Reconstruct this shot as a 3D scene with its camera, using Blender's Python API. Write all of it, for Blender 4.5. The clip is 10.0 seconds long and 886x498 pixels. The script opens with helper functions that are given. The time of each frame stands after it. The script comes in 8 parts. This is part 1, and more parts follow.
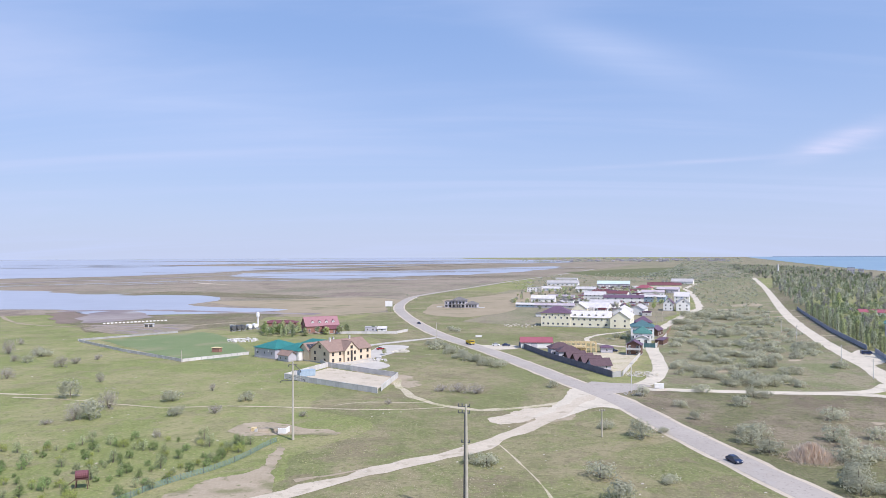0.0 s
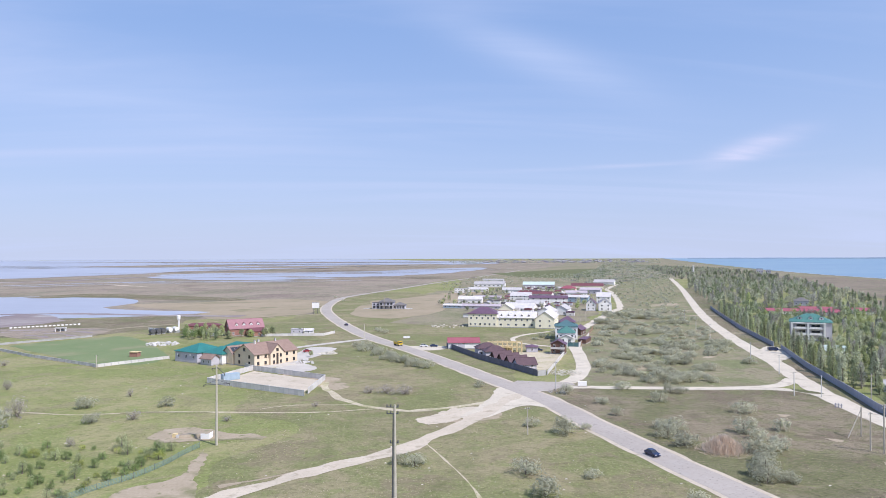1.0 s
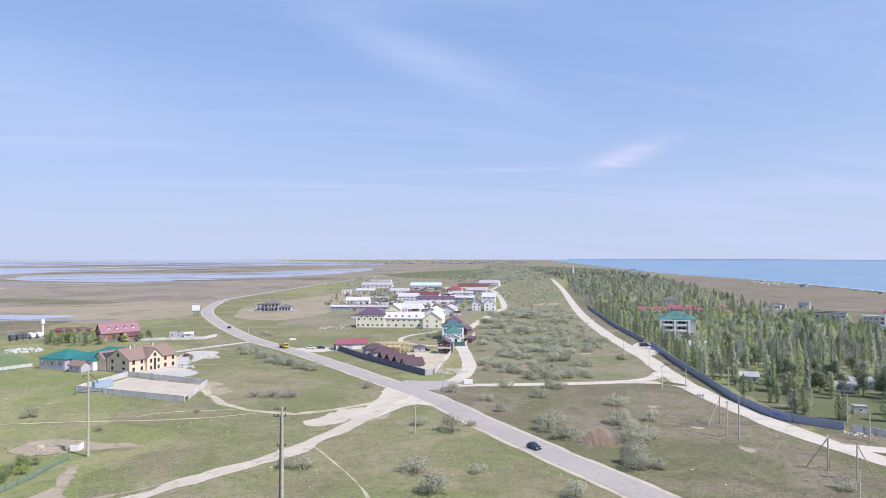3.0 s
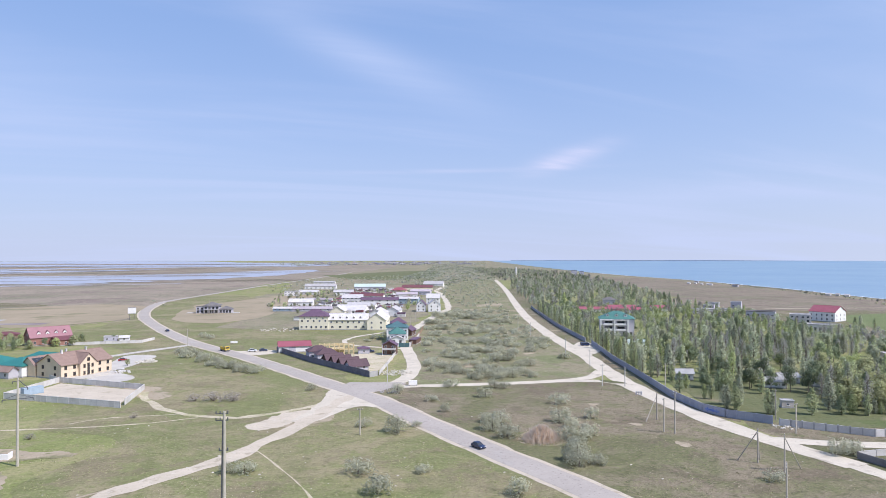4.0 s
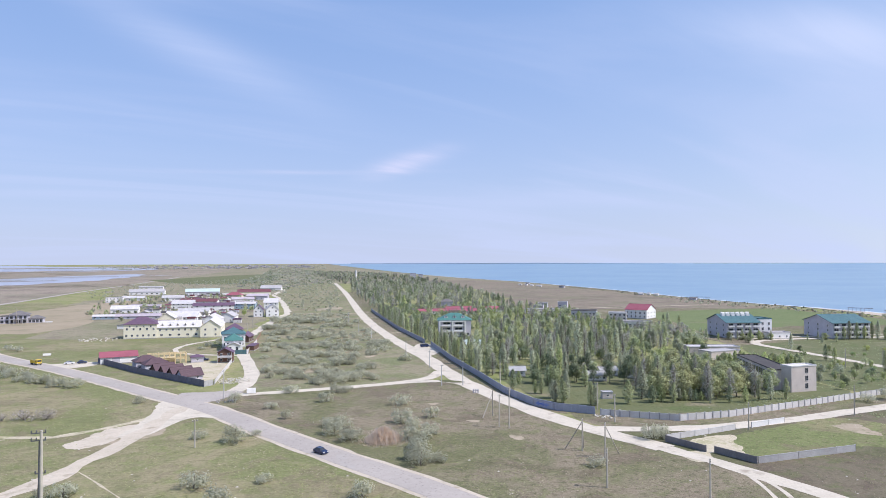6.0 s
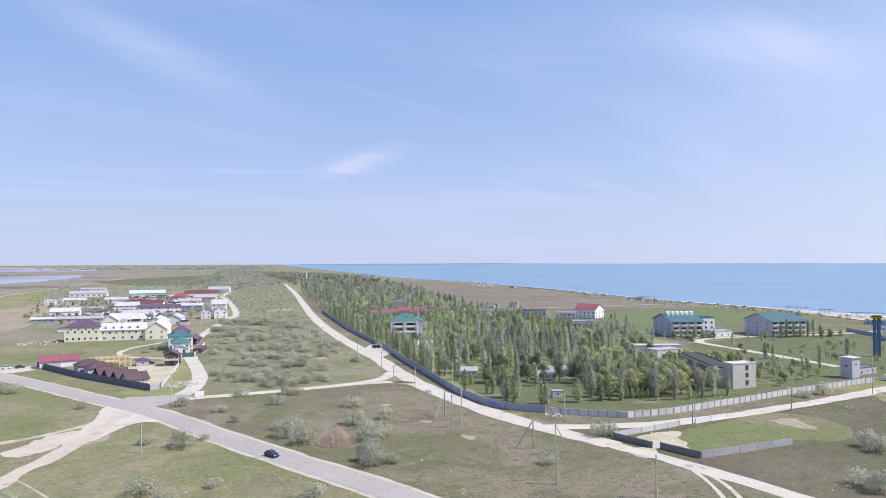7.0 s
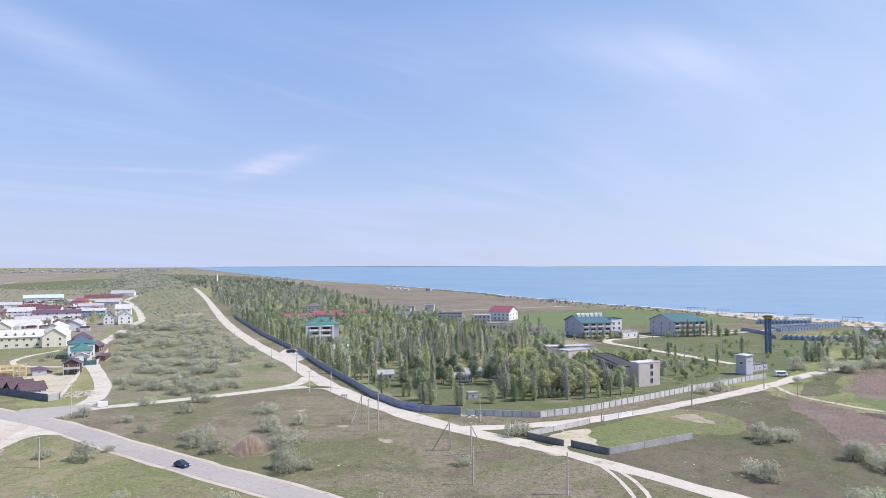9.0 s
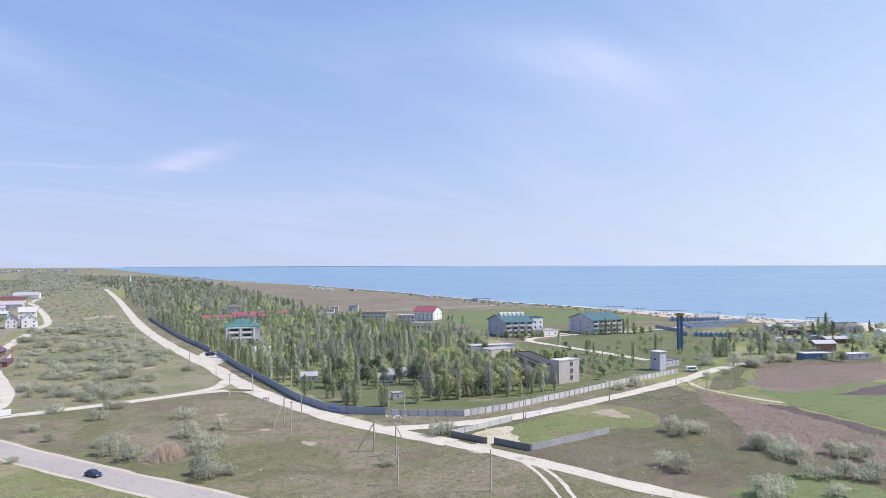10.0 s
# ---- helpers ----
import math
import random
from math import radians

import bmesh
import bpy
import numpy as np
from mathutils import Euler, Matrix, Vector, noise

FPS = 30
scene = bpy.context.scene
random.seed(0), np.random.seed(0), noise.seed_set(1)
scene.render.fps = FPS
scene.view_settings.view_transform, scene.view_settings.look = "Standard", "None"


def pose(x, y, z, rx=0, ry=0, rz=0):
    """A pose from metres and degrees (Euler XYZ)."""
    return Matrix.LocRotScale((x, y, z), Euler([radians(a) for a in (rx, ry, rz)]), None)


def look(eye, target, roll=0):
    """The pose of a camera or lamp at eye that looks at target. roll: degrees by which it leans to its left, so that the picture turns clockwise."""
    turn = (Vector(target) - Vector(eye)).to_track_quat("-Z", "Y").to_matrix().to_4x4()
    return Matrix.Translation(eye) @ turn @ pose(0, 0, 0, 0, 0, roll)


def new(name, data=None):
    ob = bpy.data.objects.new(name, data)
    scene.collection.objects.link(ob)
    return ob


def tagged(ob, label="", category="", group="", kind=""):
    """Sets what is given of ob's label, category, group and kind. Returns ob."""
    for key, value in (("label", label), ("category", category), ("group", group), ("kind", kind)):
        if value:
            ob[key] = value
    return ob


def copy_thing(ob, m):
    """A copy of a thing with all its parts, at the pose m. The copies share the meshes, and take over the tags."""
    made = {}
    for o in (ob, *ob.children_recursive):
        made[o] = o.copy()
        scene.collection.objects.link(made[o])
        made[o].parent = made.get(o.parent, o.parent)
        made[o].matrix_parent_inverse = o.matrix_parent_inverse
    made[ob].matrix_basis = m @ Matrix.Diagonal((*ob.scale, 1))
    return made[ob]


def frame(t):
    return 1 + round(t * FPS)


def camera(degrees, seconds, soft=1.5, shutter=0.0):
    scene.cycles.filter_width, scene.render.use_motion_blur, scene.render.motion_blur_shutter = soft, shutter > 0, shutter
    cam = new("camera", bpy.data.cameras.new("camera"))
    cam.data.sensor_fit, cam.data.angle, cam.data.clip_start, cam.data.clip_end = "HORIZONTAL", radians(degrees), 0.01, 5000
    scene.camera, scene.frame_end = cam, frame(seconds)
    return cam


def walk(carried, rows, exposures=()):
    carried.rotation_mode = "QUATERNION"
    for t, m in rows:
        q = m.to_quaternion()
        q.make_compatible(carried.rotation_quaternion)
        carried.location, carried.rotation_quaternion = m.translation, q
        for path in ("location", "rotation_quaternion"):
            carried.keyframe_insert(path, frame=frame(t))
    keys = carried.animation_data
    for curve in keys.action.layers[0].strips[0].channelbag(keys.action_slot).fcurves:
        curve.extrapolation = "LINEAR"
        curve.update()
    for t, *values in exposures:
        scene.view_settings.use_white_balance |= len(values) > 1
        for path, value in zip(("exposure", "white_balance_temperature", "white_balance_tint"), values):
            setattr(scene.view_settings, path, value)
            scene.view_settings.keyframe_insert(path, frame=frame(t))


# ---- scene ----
cam = camera(64.40, 10.0, 0.85)
PATH = [
    (0, pose(0.00, 0.00, 48.00, 90.517, 0.249, 0.571)),
    (0.5, pose(-0.12, -0.31, 47.98, 90.553, 0.133, -3.026)),
    (1, pose(-0.25, -0.65, 47.97, 90.597, 0.171, -5.310)),
    (1.5, pose(-0.38, -1.02, 47.97, 90.633, 0.058, -6.902)),
    (2, pose(-0.51, -1.42, 47.97, 90.629, 0.091, -10.563)),
    (2.5, pose(-0.65, -1.77, 47.98, 90.635, 0.055, -12.793)),
    (4, pose(-1.21, -2.72, 48.04, 90.744, 0.039, -18.982)),
    (4.5, pose(-1.49, -3.00, 48.08, 90.814, 0.088, -22.773)),
    (5, pose(-1.84, -3.26, 48.13, 90.896, 0.046, -27.333)),
    (5.5, pose(-2.20, -3.50, 48.20, 90.950, 0.093, -29.832)),
    (7, pose(-3.26, -4.21, 48.44, 91.007, 0.162, -35.924)),
    (7.5, pose(-3.53, -4.39, 48.52, 91.059, 0.103, -36.929)),
    (8, pose(-3.76, -4.56, 48.61, 91.099, 0.110, -37.149)),
    (8.5, pose(-3.99, -4.73, 48.70, 91.155, 0.112, -38.800)),
    (9, pose(-4.25, -4.89, 48.79, 91.208, 0.143, -42.754)),
    (9.5, pose(-4.53, -5.03, 48.87, 91.185, 0.203, -47.124)),
    (10, pose(-4.82, -5.16, 48.93, 91.188, 0.173, -48.925)),
]
walk(cam, PATH, [(0, 0.22, 6150, 15), (10, 0.24, 6150, 15)])

# ---- light ----
SUN_AZ, SUN_EL = 136.0, 50.0  # degrees clockwise from +y, above the horizon
world = bpy.data.worlds.new("sky")
scene.world = world
world.use_nodes = True
wn, wl = world.node_tree.nodes, world.node_tree.links
wn.clear()
sky = wn.new("ShaderNodeTexSky")
sky.sky_type, sky.sun_disc = "NISHITA", False
sky.sun_elevation, sky.sun_rotation = radians(SUN_EL), radians(SUN_AZ)
sky.altitude, sky.air_density, sky.dust_density, sky.ozone_density = 50, 1.0, 1.0, 4.0
def wmath(op, x, y=0.0, z=None):
    t = wn.new("ShaderNodeMath")
    t.operation = op
    for i, v in enumerate((x, y, z)):
        if v is None:
            continue
        if isinstance(v, (int, float)):
            t.inputs[i].default_value = v
        else:
            wl.new(v, t.inputs[i])
    return t.outputs[0]


def wmix(f, x, y):
    t = wn.new("ShaderNodeMix")
    t.data_type = "RGBA"
    for k, v in ((0, f), (6, x), (7, y)):
        if isinstance(v, tuple):
            t.inputs[k].default_value = (*v, 1)
        else:
            wl.new(v, t.inputs[k])
    return t.outputs[2]


def bell(x, mid, width):
    """A soft bump of height 1 round mid."""
    d = wmath("DIVIDE", wmath("SUBTRACT", x, mid), width)
    return wmath("POWER", 2.71828, wmath("MULTIPLY", wmath("MULTIPLY", d, d), -1.0))


way = wn.new("ShaderNodeTexCoord").outputs["Generated"]
sep = wn.new("ShaderNodeSeparateXYZ")
wl.new(way, sep.inputs[0])
up = wmath("MAXIMUM", sep.outputs["Z"], 0.0)
bearing = wmath("ARCTAN2", sep.outputs["X"], sep.outputs["Y"])
# thin high cloud, seen on a flat layer overhead
flat = wn.new("ShaderNodeCombineXYZ")
lift = wmath("ADD", up, 0.12)
wl.new(wmath("MULTIPLY", wmath("DIVIDE", sep.outputs["X"], lift), 0.55), flat.inputs[0])
wl.new(wmath("DIVIDE", sep.outputs["Y"], lift), flat.inputs[1])
turn = wn.new("ShaderNodeMapping")
turn.inputs["Rotation"].default_value[2] = radians(38)
turn.inputs["Scale"].default_value = (0.45, 0.95, 1.0)
wl.new(flat.outputs[0], turn.inputs["Vector"])
veil = wn.new("ShaderNodeTexNoise")
veil.inputs["Scale"].default_value, veil.inputs["Detail"].default_value, veil.inputs["Roughness"].default_value, veil.inputs["Distortion"].default_value = 0.8, 7, 0.52, 1.1
wl.new(turn.outputs[0], veil.inputs["Vector"])
soft = wn.new("ShaderNodeMapRange")
soft.interpolation_type = "SMOOTHSTEP"
soft.inputs["From Min"].default_value, soft.inputs["From Max"].default_value = 0.42, 0.72
wl.new(veil.outputs["Fac"], soft.inputs["Value"])
# one brighter wisp and a long thin streak, low over the coast
tilt = wmath("SUBTRACT", up, wmath("MULTIPLY", wmath("SUBTRACT", bearing, 0.487), 0.26))
wisp = wmath("MULTIPLY", bell(bearing, 0.505, 0.05), bell(tilt, 0.133, 0.0125))
streak = wmath("MULTIPLY", bell(bearing, 0.34, 0.16), bell(wmath("SUBTRACT", up, wmath("MULTIPLY", wmath("SUBTRACT", bearing, 0.45), 0.02)), 0.125, 0.003))
drift = wmath("ADD", up, wmath("MULTIPLY", wmath("SUBTRACT", bearing, 1.06), 0.22))
high = wmath("MULTIPLY", wmath("MULTIPLY", bell(bearing, 1.06, 0.16), bell(drift, 0.268, 0.035)), 1.7)
slope = wmath("ADD", up, wmath("MULTIPLY", wmath("SUBTRACT", bearing, 0.22), 0.36))
high = wmath("ADD", high, wmath("MULTIPLY", bell(bearing, 0.22, 0.15), bell(slope, 0.275, 0.028)))
high = wmath("ADD", high, wmath("MULTIPLY", bell(bearing, -0.36, 0.22), wmath("MULTIPLY", bell(up, 0.20, 0.05), 0.7)))
fine = wn.new("ShaderNodeTexNoise")
fine.inputs["Scale"].default_value, fine.inputs["Detail"].default_value, fine.inputs["Roughness"].default_value, fine.inputs["Distortion"].default_value = 3.4, 8, 0.6, 0.8
wl.new(turn.outputs[0], fine.inputs["Vector"])
high = wmath("MULTIPLY", high, wmath("MULTIPLY", fine.outputs["Fac"], 0.85))
wisps = wmath("MULTIPLY", wmath("ADD", wisp, wmath("MULTIPLY", streak, 0.45)), wmath("MULTIPLY", wmath("MULTIPLY", fine.outputs["Fac"], fine.outputs["Fac"]), 3.3))
haze = wmath("MULTIPLY", wmath("POWER", 2.71828, wmath("MULTIPLY", up, -5.0)), 0.80)
thin = wn.new("ShaderNodeValue")
thin.outputs[0].default_value = 0.55
colour = wmix(thin.outputs[0], sky.outputs[0], (2.0, 3.70, 7.0))
colour = wmix(haze, colour, (5.0, 5.42, 6.55))
glow = wmath("MULTIPLY", bell(bearing, 1.86, 0.64), wmath("POWER", 2.71828, wmath("MULTIPLY", up, -2.2)))
colour = wmix(wmath("MINIMUM", wmath("MULTIPLY", glow, 0.98), 1.0), colour, (6.7, 7.55, 7.7))
colour = wmix(wmath("MULTIPLY", soft.outputs[0], 0.62), colour, (4.7, 5.35, 7.1))
colour = wmix(wmath("MINIMUM", wmath("MULTIPLY", high, 0.75), 1.0), colour, (5.4, 6.0, 7.6))
colour = wmix(wmath("MINIMUM", wmath("MULTIPLY", wisps, 0.40), 1.0), colour, (7.2, 6.7, 7.9))
bg = wn.new("ShaderNodeBackground")
bg.inputs["Strength"].default_value = 0.11
wout = wn.new("ShaderNodeOutputWorld")
wl.new(colour, bg.inputs[0])
wl.new(bg.outputs[0], wout.inputs[0])

sun = new("sun", bpy.data.lights.new("sun", "SUN"))
sun.data.energy, sun.data.angle, sun.data.color = 4.2, radians(0.6), (1.0, 0.95, 0.90)
se, sa = radians(SUN_EL), radians(SUN_AZ)
toward = Vector((math.sin(sa) * math.cos(se), math.cos(sa) * math.cos(se), math.sin(se)))
sun.matrix_world = look(toward * 300, (0, 0, 0))

# ---- materials ----
def material(name, a, b, scale=1.0, rough=0.85, bump=0.2, spots=None, ribs=0.0, world_space=True, metal=0.0, spec=0.3, island=0.0, per_object=0.0, leafy=0.0):
    """Two colours mixed by noise at two scales, fine relief; spots adds (colour, scale, amount); ribs is a corrugation pitch in metres."""
    m = bpy.data.materials.new(name)
    m.use_nodes = True
    n, l = m.node_tree.nodes, m.node_tree.links
    p = n["Principled BSDF"]
    p.inputs["Roughness"].default_value, p.inputs["Metallic"].default_value = rough, metal
    p.inputs["Specular IOR Level"].default_value = spec
    if world_space:
        co = n.new("ShaderNodeNewGeometry").outputs["Position"]
    else:
        co = n.new("ShaderNodeTexCoord").outputs["Object"]

    def noise_at(s, detail=4.0):
        t = n.new("ShaderNodeTexNoise")
        t.inputs["Scale"].default_value, t.inputs["Detail"].default_value = s, detail
        l.new(co, t.inputs["Vector"])
        return t.outputs["Fac"]

    def math_of(op, x, y):
        t = n.new("ShaderNodeMath")
        t.operation = op
        for i, v in enumerate((x, y)):
            if isinstance(v, (int, float)):
                t.inputs[i].default_value = v
            else:
                l.new(v, t.inputs[i])
        return t.outputs[0]

    def ramp(x, lo, hi):
        t = n.new("ShaderNodeMapRange")
        t.inputs["From Min"].default_value, t.inputs["From Max"].default_value = lo, hi
        l.new(x, t.inputs["Value"])
        return t.outputs["Result"]

    def mix(f, x, y):
        t = n.new("ShaderNodeMix")
        t.data_type = "RGBA"
        for s, v in ((t.inputs[0], f), (t.inputs[6], x), (t.inputs[7], y)):
            if isinstance(v, tuple):
                s.default_value = (*v, 1)
            elif isinstance(v, (int, float)):
                s.default_value = v
            else:
                l.new(v, s)
        return t.outputs[2]

    big, small = noise_at(scale), noise_at(scale * 9.0)
    both = math_of("ADD", math_of("MULTIPLY", big, 0.6), math_of("MULTIPLY", small, 0.4))
    col = mix(ramp(both, 0.38, 0.62), a, b)
    for colour, s, amount in spots or ():
        mask = ramp(noise_at(s, 6.0), 1.0 - amount, 1.0 - amount + 0.12)
        col = mix(mask, col, colour)
    vary = None
    if island:
        vary = ramp(n.new("ShaderNodeNewGeometry").outputs["Random Per Island"], 0.0, 1.0)
        vary = math_of("ADD", math_of("MULTIPLY", vary, 2 * island), 1.0 - island)
    if per_object:
        r = n.new("ShaderNodeObjectInfo").outputs["Random"]
        r = math_of("ADD", math_of("MULTIPLY", r, 2 * per_object), 1.0 - per_object)
        vary = math_of("MULTIPLY", vary, r) if vary is not None else r
    if vary is not None:
        t = n.new("ShaderNodeVectorMath")
        t.operation = "SCALE"
        l.new(col, t.inputs[0])
        l.new(vary, t.inputs["Scale"])
        col = t.outputs[0]
    l.new(col, p.inputs["Base Color"])
    height = small
    if ribs:
        w = n.new("ShaderNodeTexWave")
        w.inputs["Scale"].default_value = 0.314 / ribs
        l.new(n.new("ShaderNodeTexCoord").outputs["Object"], w.inputs["Vector"])
        height = math_of("ADD", w.outputs["Fac"], math_of("MULTIPLY", small, 0.2))
    if bump:
        bm = n.new("ShaderNodeBump")
        bm.inputs["Strength"].default_value, bm.inputs["Distance"].default_value = bump, 0.1 if ribs else 0.5 if bump >= 0.8 else 0.25
        l.new(height, bm.inputs["Height"])
        l.new(bm.outputs[0], p.inputs["Normal"])
    if leafy:
        tr = n.new("ShaderNodeBsdfTranslucent")
        l.new(col, tr.inputs["Color"])
        mx = n.new("ShaderNodeMixShader")
        mx.inputs[0].default_value = leafy
        l.new(p.outputs[0], mx.inputs[1])
        l.new(tr.outputs[0], mx.inputs[2])
        l.new(mx.outputs[0], n["Material Output"].inputs["Surface"])
    return m


def meadow(name, green, straw, brown, soil, lush=0.5, bare=0.3, shrubby=0.25, tufty=0.8, zoom=1.0):
    """Ground cover: broad soft drifts of green, straw and brown growth, tufts and thin bare spots."""
    m = bpy.data.materials.new(name)
    m.use_nodes = True
    n, l = m.node_tree.nodes, m.node_tree.links
    p = n["Principled BSDF"]
    p.inputs["Roughness"].default_value, p.inputs["Specular IOR Level"].default_value = 0.95, 0.2
    co = n.new("ShaderNodeNewGeometry").outputs["Position"]

    def noise_at(scale, detail, rough=0.55, distort=0.0):
        t = n.new("ShaderNodeTexNoise")
        t.inputs["Scale"].default_value, t.inputs["Detail"].default_value = scale * zoom, detail
        t.inputs["Roughness"].default_value, t.inputs["Distortion"].default_value = rough, distort
        l.new(co, t.inputs["Vector"])
        return t.outputs["Fac"]

    def step(x, lo, hi, top=1.0):
        t = n.new("ShaderNodeMapRange")
        t.interpolation_type = "SMOOTHSTEP"
        t.inputs["From Min"].default_value, t.inputs["From Max"].default_value, t.inputs["To Max"].default_value = lo, hi, top
        l.new(x, t.inputs["Value"])
        return t.outputs["Result"]

    def mix(f, x, y):
        t = n.new("ShaderNodeMix")
        t.data_type = "RGBA"
        l.new(f, t.inputs[0])
        for k, v in ((6, x), (7, y)):
            if isinstance(v, tuple):
                t.inputs[k].default_value = (*v, 1)
            else:
                l.new(v, t.inputs[k])
        return t.outputs[2]

    drift = noise_at(0.02, 7.0, 0.65, 0.8)
    col = mix(step(drift, 0.62 - 0.3 * lush, 0.76 - 0.3 * lush), straw, green)
    col = mix(step(noise_at(0.055, 6.0, 0.65, 0.8), 0.50, 0.62, 0.9), col, brown)
    col = mix(step(noise_at(0.14, 6.0, 0.65), 0.50, 0.62, 0.8), col, tuple(1.15 * c for c in green))
    col = mix(step(noise_at(0.42, 6.0, 0.7), 0.52, 0.64, tufty), col, tuple(0.6 * c for c in green))
    col = mix(step(noise_at(0.23, 7.0, 0.7, 1.0), 0.72 - 0.2 * bare, 0.80 - 0.2 * bare, 0.85), col, soil)
    col = mix(step(noise_at(0.9, 5.0, 0.75), 0.51, 0.63, 0.85 * tufty), col, tuple(0.6 * c for c in brown))
    col = mix(step(noise_at(1.3, 5.0, 0.75), 0.51, 0.64, 0.85), col, tuple(1.22 * c for c in straw))
    fine = noise_at(2.6, 4.0, 0.75)
    col = mix(step(fine, 0.52, 0.64, shrubby), col, tuple(0.42 * c for c in green))
    col = mix(step(noise_at(0.035, 8.0, 0.7, 1.5), 0.50, 0.66, 0.42), col, tuple(0.66 * c for c in green))
    col = mix(step(noise_at(0.07, 8.0, 0.72, 1.5), 0.53, 0.66, 0.40), col, tuple(1.12 * c for c in straw))
    l.new(col, p.inputs["Base Color"])
    b = n.new("ShaderNodeBump")
    b.inputs["Strength"].default_value, b.inputs["Distance"].default_value = 0.7, 0.35
    l.new(noise_at(0.9, 5.0, 0.65), b.inputs["Height"])
    l.new(b.outputs[0], p.inputs["Normal"])
    return m


GRASS = meadow("steppe_grass", (0.200, 0.226, 0.076), (0.308, 0.282, 0.142), (0.250, 0.225, 0.122), (0.44, 0.38, 0.285), 0.66, 0.34, 0.35, 0.55)
LUSH = meadow("lush_meadow", (0.165, 0.192, 0.070), (0.250, 0.226, 0.118), (0.205, 0.170, 0.105), (0.42, 0.36, 0.275), 0.66, 0.36, 0.5, 0.7)
WEEDS = meadow("dense_weeds", (0.157, 0.160, 0.074), (0.260, 0.214, 0.147), (0.180, 0.140, 0.100), (0.40, 0.34, 0.265), 0.58, 0.44, 0.9, 0.75)
BROWNS = meadow("brown_weeds", (0.118, 0.124, 0.056), (0.172, 0.144, 0.097), (0.134, 0.103, 0.075), (0.31, 0.26, 0.20), 0.56, 0.20, 0.4, 0.4)
STRIP = meadow("scrub_grass", (0.180, 0.196, 0.088), (0.285, 0.245, 0.160), (0.205, 0.170, 0.115), (0.43, 0.37, 0.285), 0.60, 0.42, 0.4, 0.6)
HEATH = meadow("dry_steppe", (0.178, 0.192, 0.076), (0.288, 0.248, 0.145), (0.218, 0.182, 0.112), (0.43, 0.37, 0.285), 0.66, 0.40, 0.35, 0.55)
COAST = meadow("coastal_steppe", (0.172, 0.166, 0.098), (0.245, 0.198, 0.148), (0.185, 0.145, 0.113), (0.36, 0.30, 0.24), 0.36, 0.25, 0.3, 0.5, 0.3)
WORN = meadow("worn_track", (0.30, 0.28, 0.15), (0.52, 0.45, 0.325), (0.43, 0.37, 0.265), (0.57, 0.50, 0.385), 0.10, 0.7, 0.0, 0.2)
LAWN = material("park_grass", (0.118, 0.132, 0.055), (0.148, 0.150, 0.070), 0.06, 0.95, 0.8, [((0.108, 0.134, 0.046), 0.05, 0.45), ((0.225, 0.195, 0.12), 0.07, 0.42), ((0.075, 0.085, 0.037), 0.9, 0.42), ((0.205, 0.195, 0.10), 2.2, 0.40)])
RUST = material("russet_reed", (0.68, 0.58, 0.475), (0.74, 0.635, 0.52), 0.3, 0.9, 0.0, island=0.06, per_object=0.05, leafy=0.62)
# marsh browns, kept greyer than near ground as haze put into the colour
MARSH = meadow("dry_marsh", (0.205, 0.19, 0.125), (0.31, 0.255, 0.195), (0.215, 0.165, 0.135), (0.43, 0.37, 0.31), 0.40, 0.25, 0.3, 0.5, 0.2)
DRYGRASS = meadow("dry_grass", (0.195, 0.195, 0.105), (0.285, 0.245, 0.165), (0.225, 0.185, 0.135), (0.42, 0.36, 0.275), 0.46, 0.40, 0.4, 0.5, 0.5)
REED = material("dry_reeds", (0.225, 0.170, 0.135), (0.200, 0.152, 0.120), 0.08, 0.95, 0.15, [((0.25, 0.19, 0.15), 0.03, 0.42), ((0.165, 0.150, 0.088), 0.045, 0.44), ((0.18, 0.14, 0.105), 0.4, 0.40)])
STRAW = material("straw_grass", (0.355, 0.285, 0.195), (0.29, 0.24, 0.155), 0.02, 0.95, 0.5, [((0.235, 0.205, 0.12), 0.03, 0.45), ((0.19, 0.18, 0.09), 0.015, 0.40)])
PITCH = material("green_turf", (0.155, 0.205, 0.088), (0.185, 0.225, 0.105), 0.05, 0.95, 0.4, [((0.23, 0.235, 0.125), 0.04, 0.46)])
FIELD = material("green_crop", (0.135, 0.168, 0.062), (0.158, 0.182, 0.075), 0.02, 0.95, 0.6, [((0.18, 0.175, 0.09), 0.03, 0.40), ((0.09, 0.128, 0.042), 0.2, 0.42), ((0.08, 0.10, 0.038), 1.0, 0.42), ((0.165, 0.195, 0.08), 2.4, 0.40)])
PLOUGH = material("ploughed_soil", (0.10, 0.075, 0.068), (0.135, 0.10, 0.09), 0.2, 0.95, 0.8)
MUD = material("salt_mud", (0.33, 0.28, 0.25), (0.22, 0.17, 0.16), 0.014, 0.6, 0.2, [((0.48, 0.45, 0.43), 0.012, 0.42), ((0.16, 0.10, 0.10), 0.02, 0.36)])
SAND = material("shell_sand", (0.55, 0.47, 0.37), (0.46, 0.38, 0.29), 0.05, 0.95, 0.4)
SANDROAD = material("packed_sand", (0.56, 0.48, 0.375), (0.48, 0.41, 0.315), 0.10, 0.95, 0.5, [((0.35, 0.295, 0.215), 0.25, 0.42), ((0.58, 0.515, 0.425), 0.5, 0.40), ((0.26, 0.245, 0.14), 0.10, 0.34), ((0.35, 0.305, 0.23), 2.0, 0.40)])
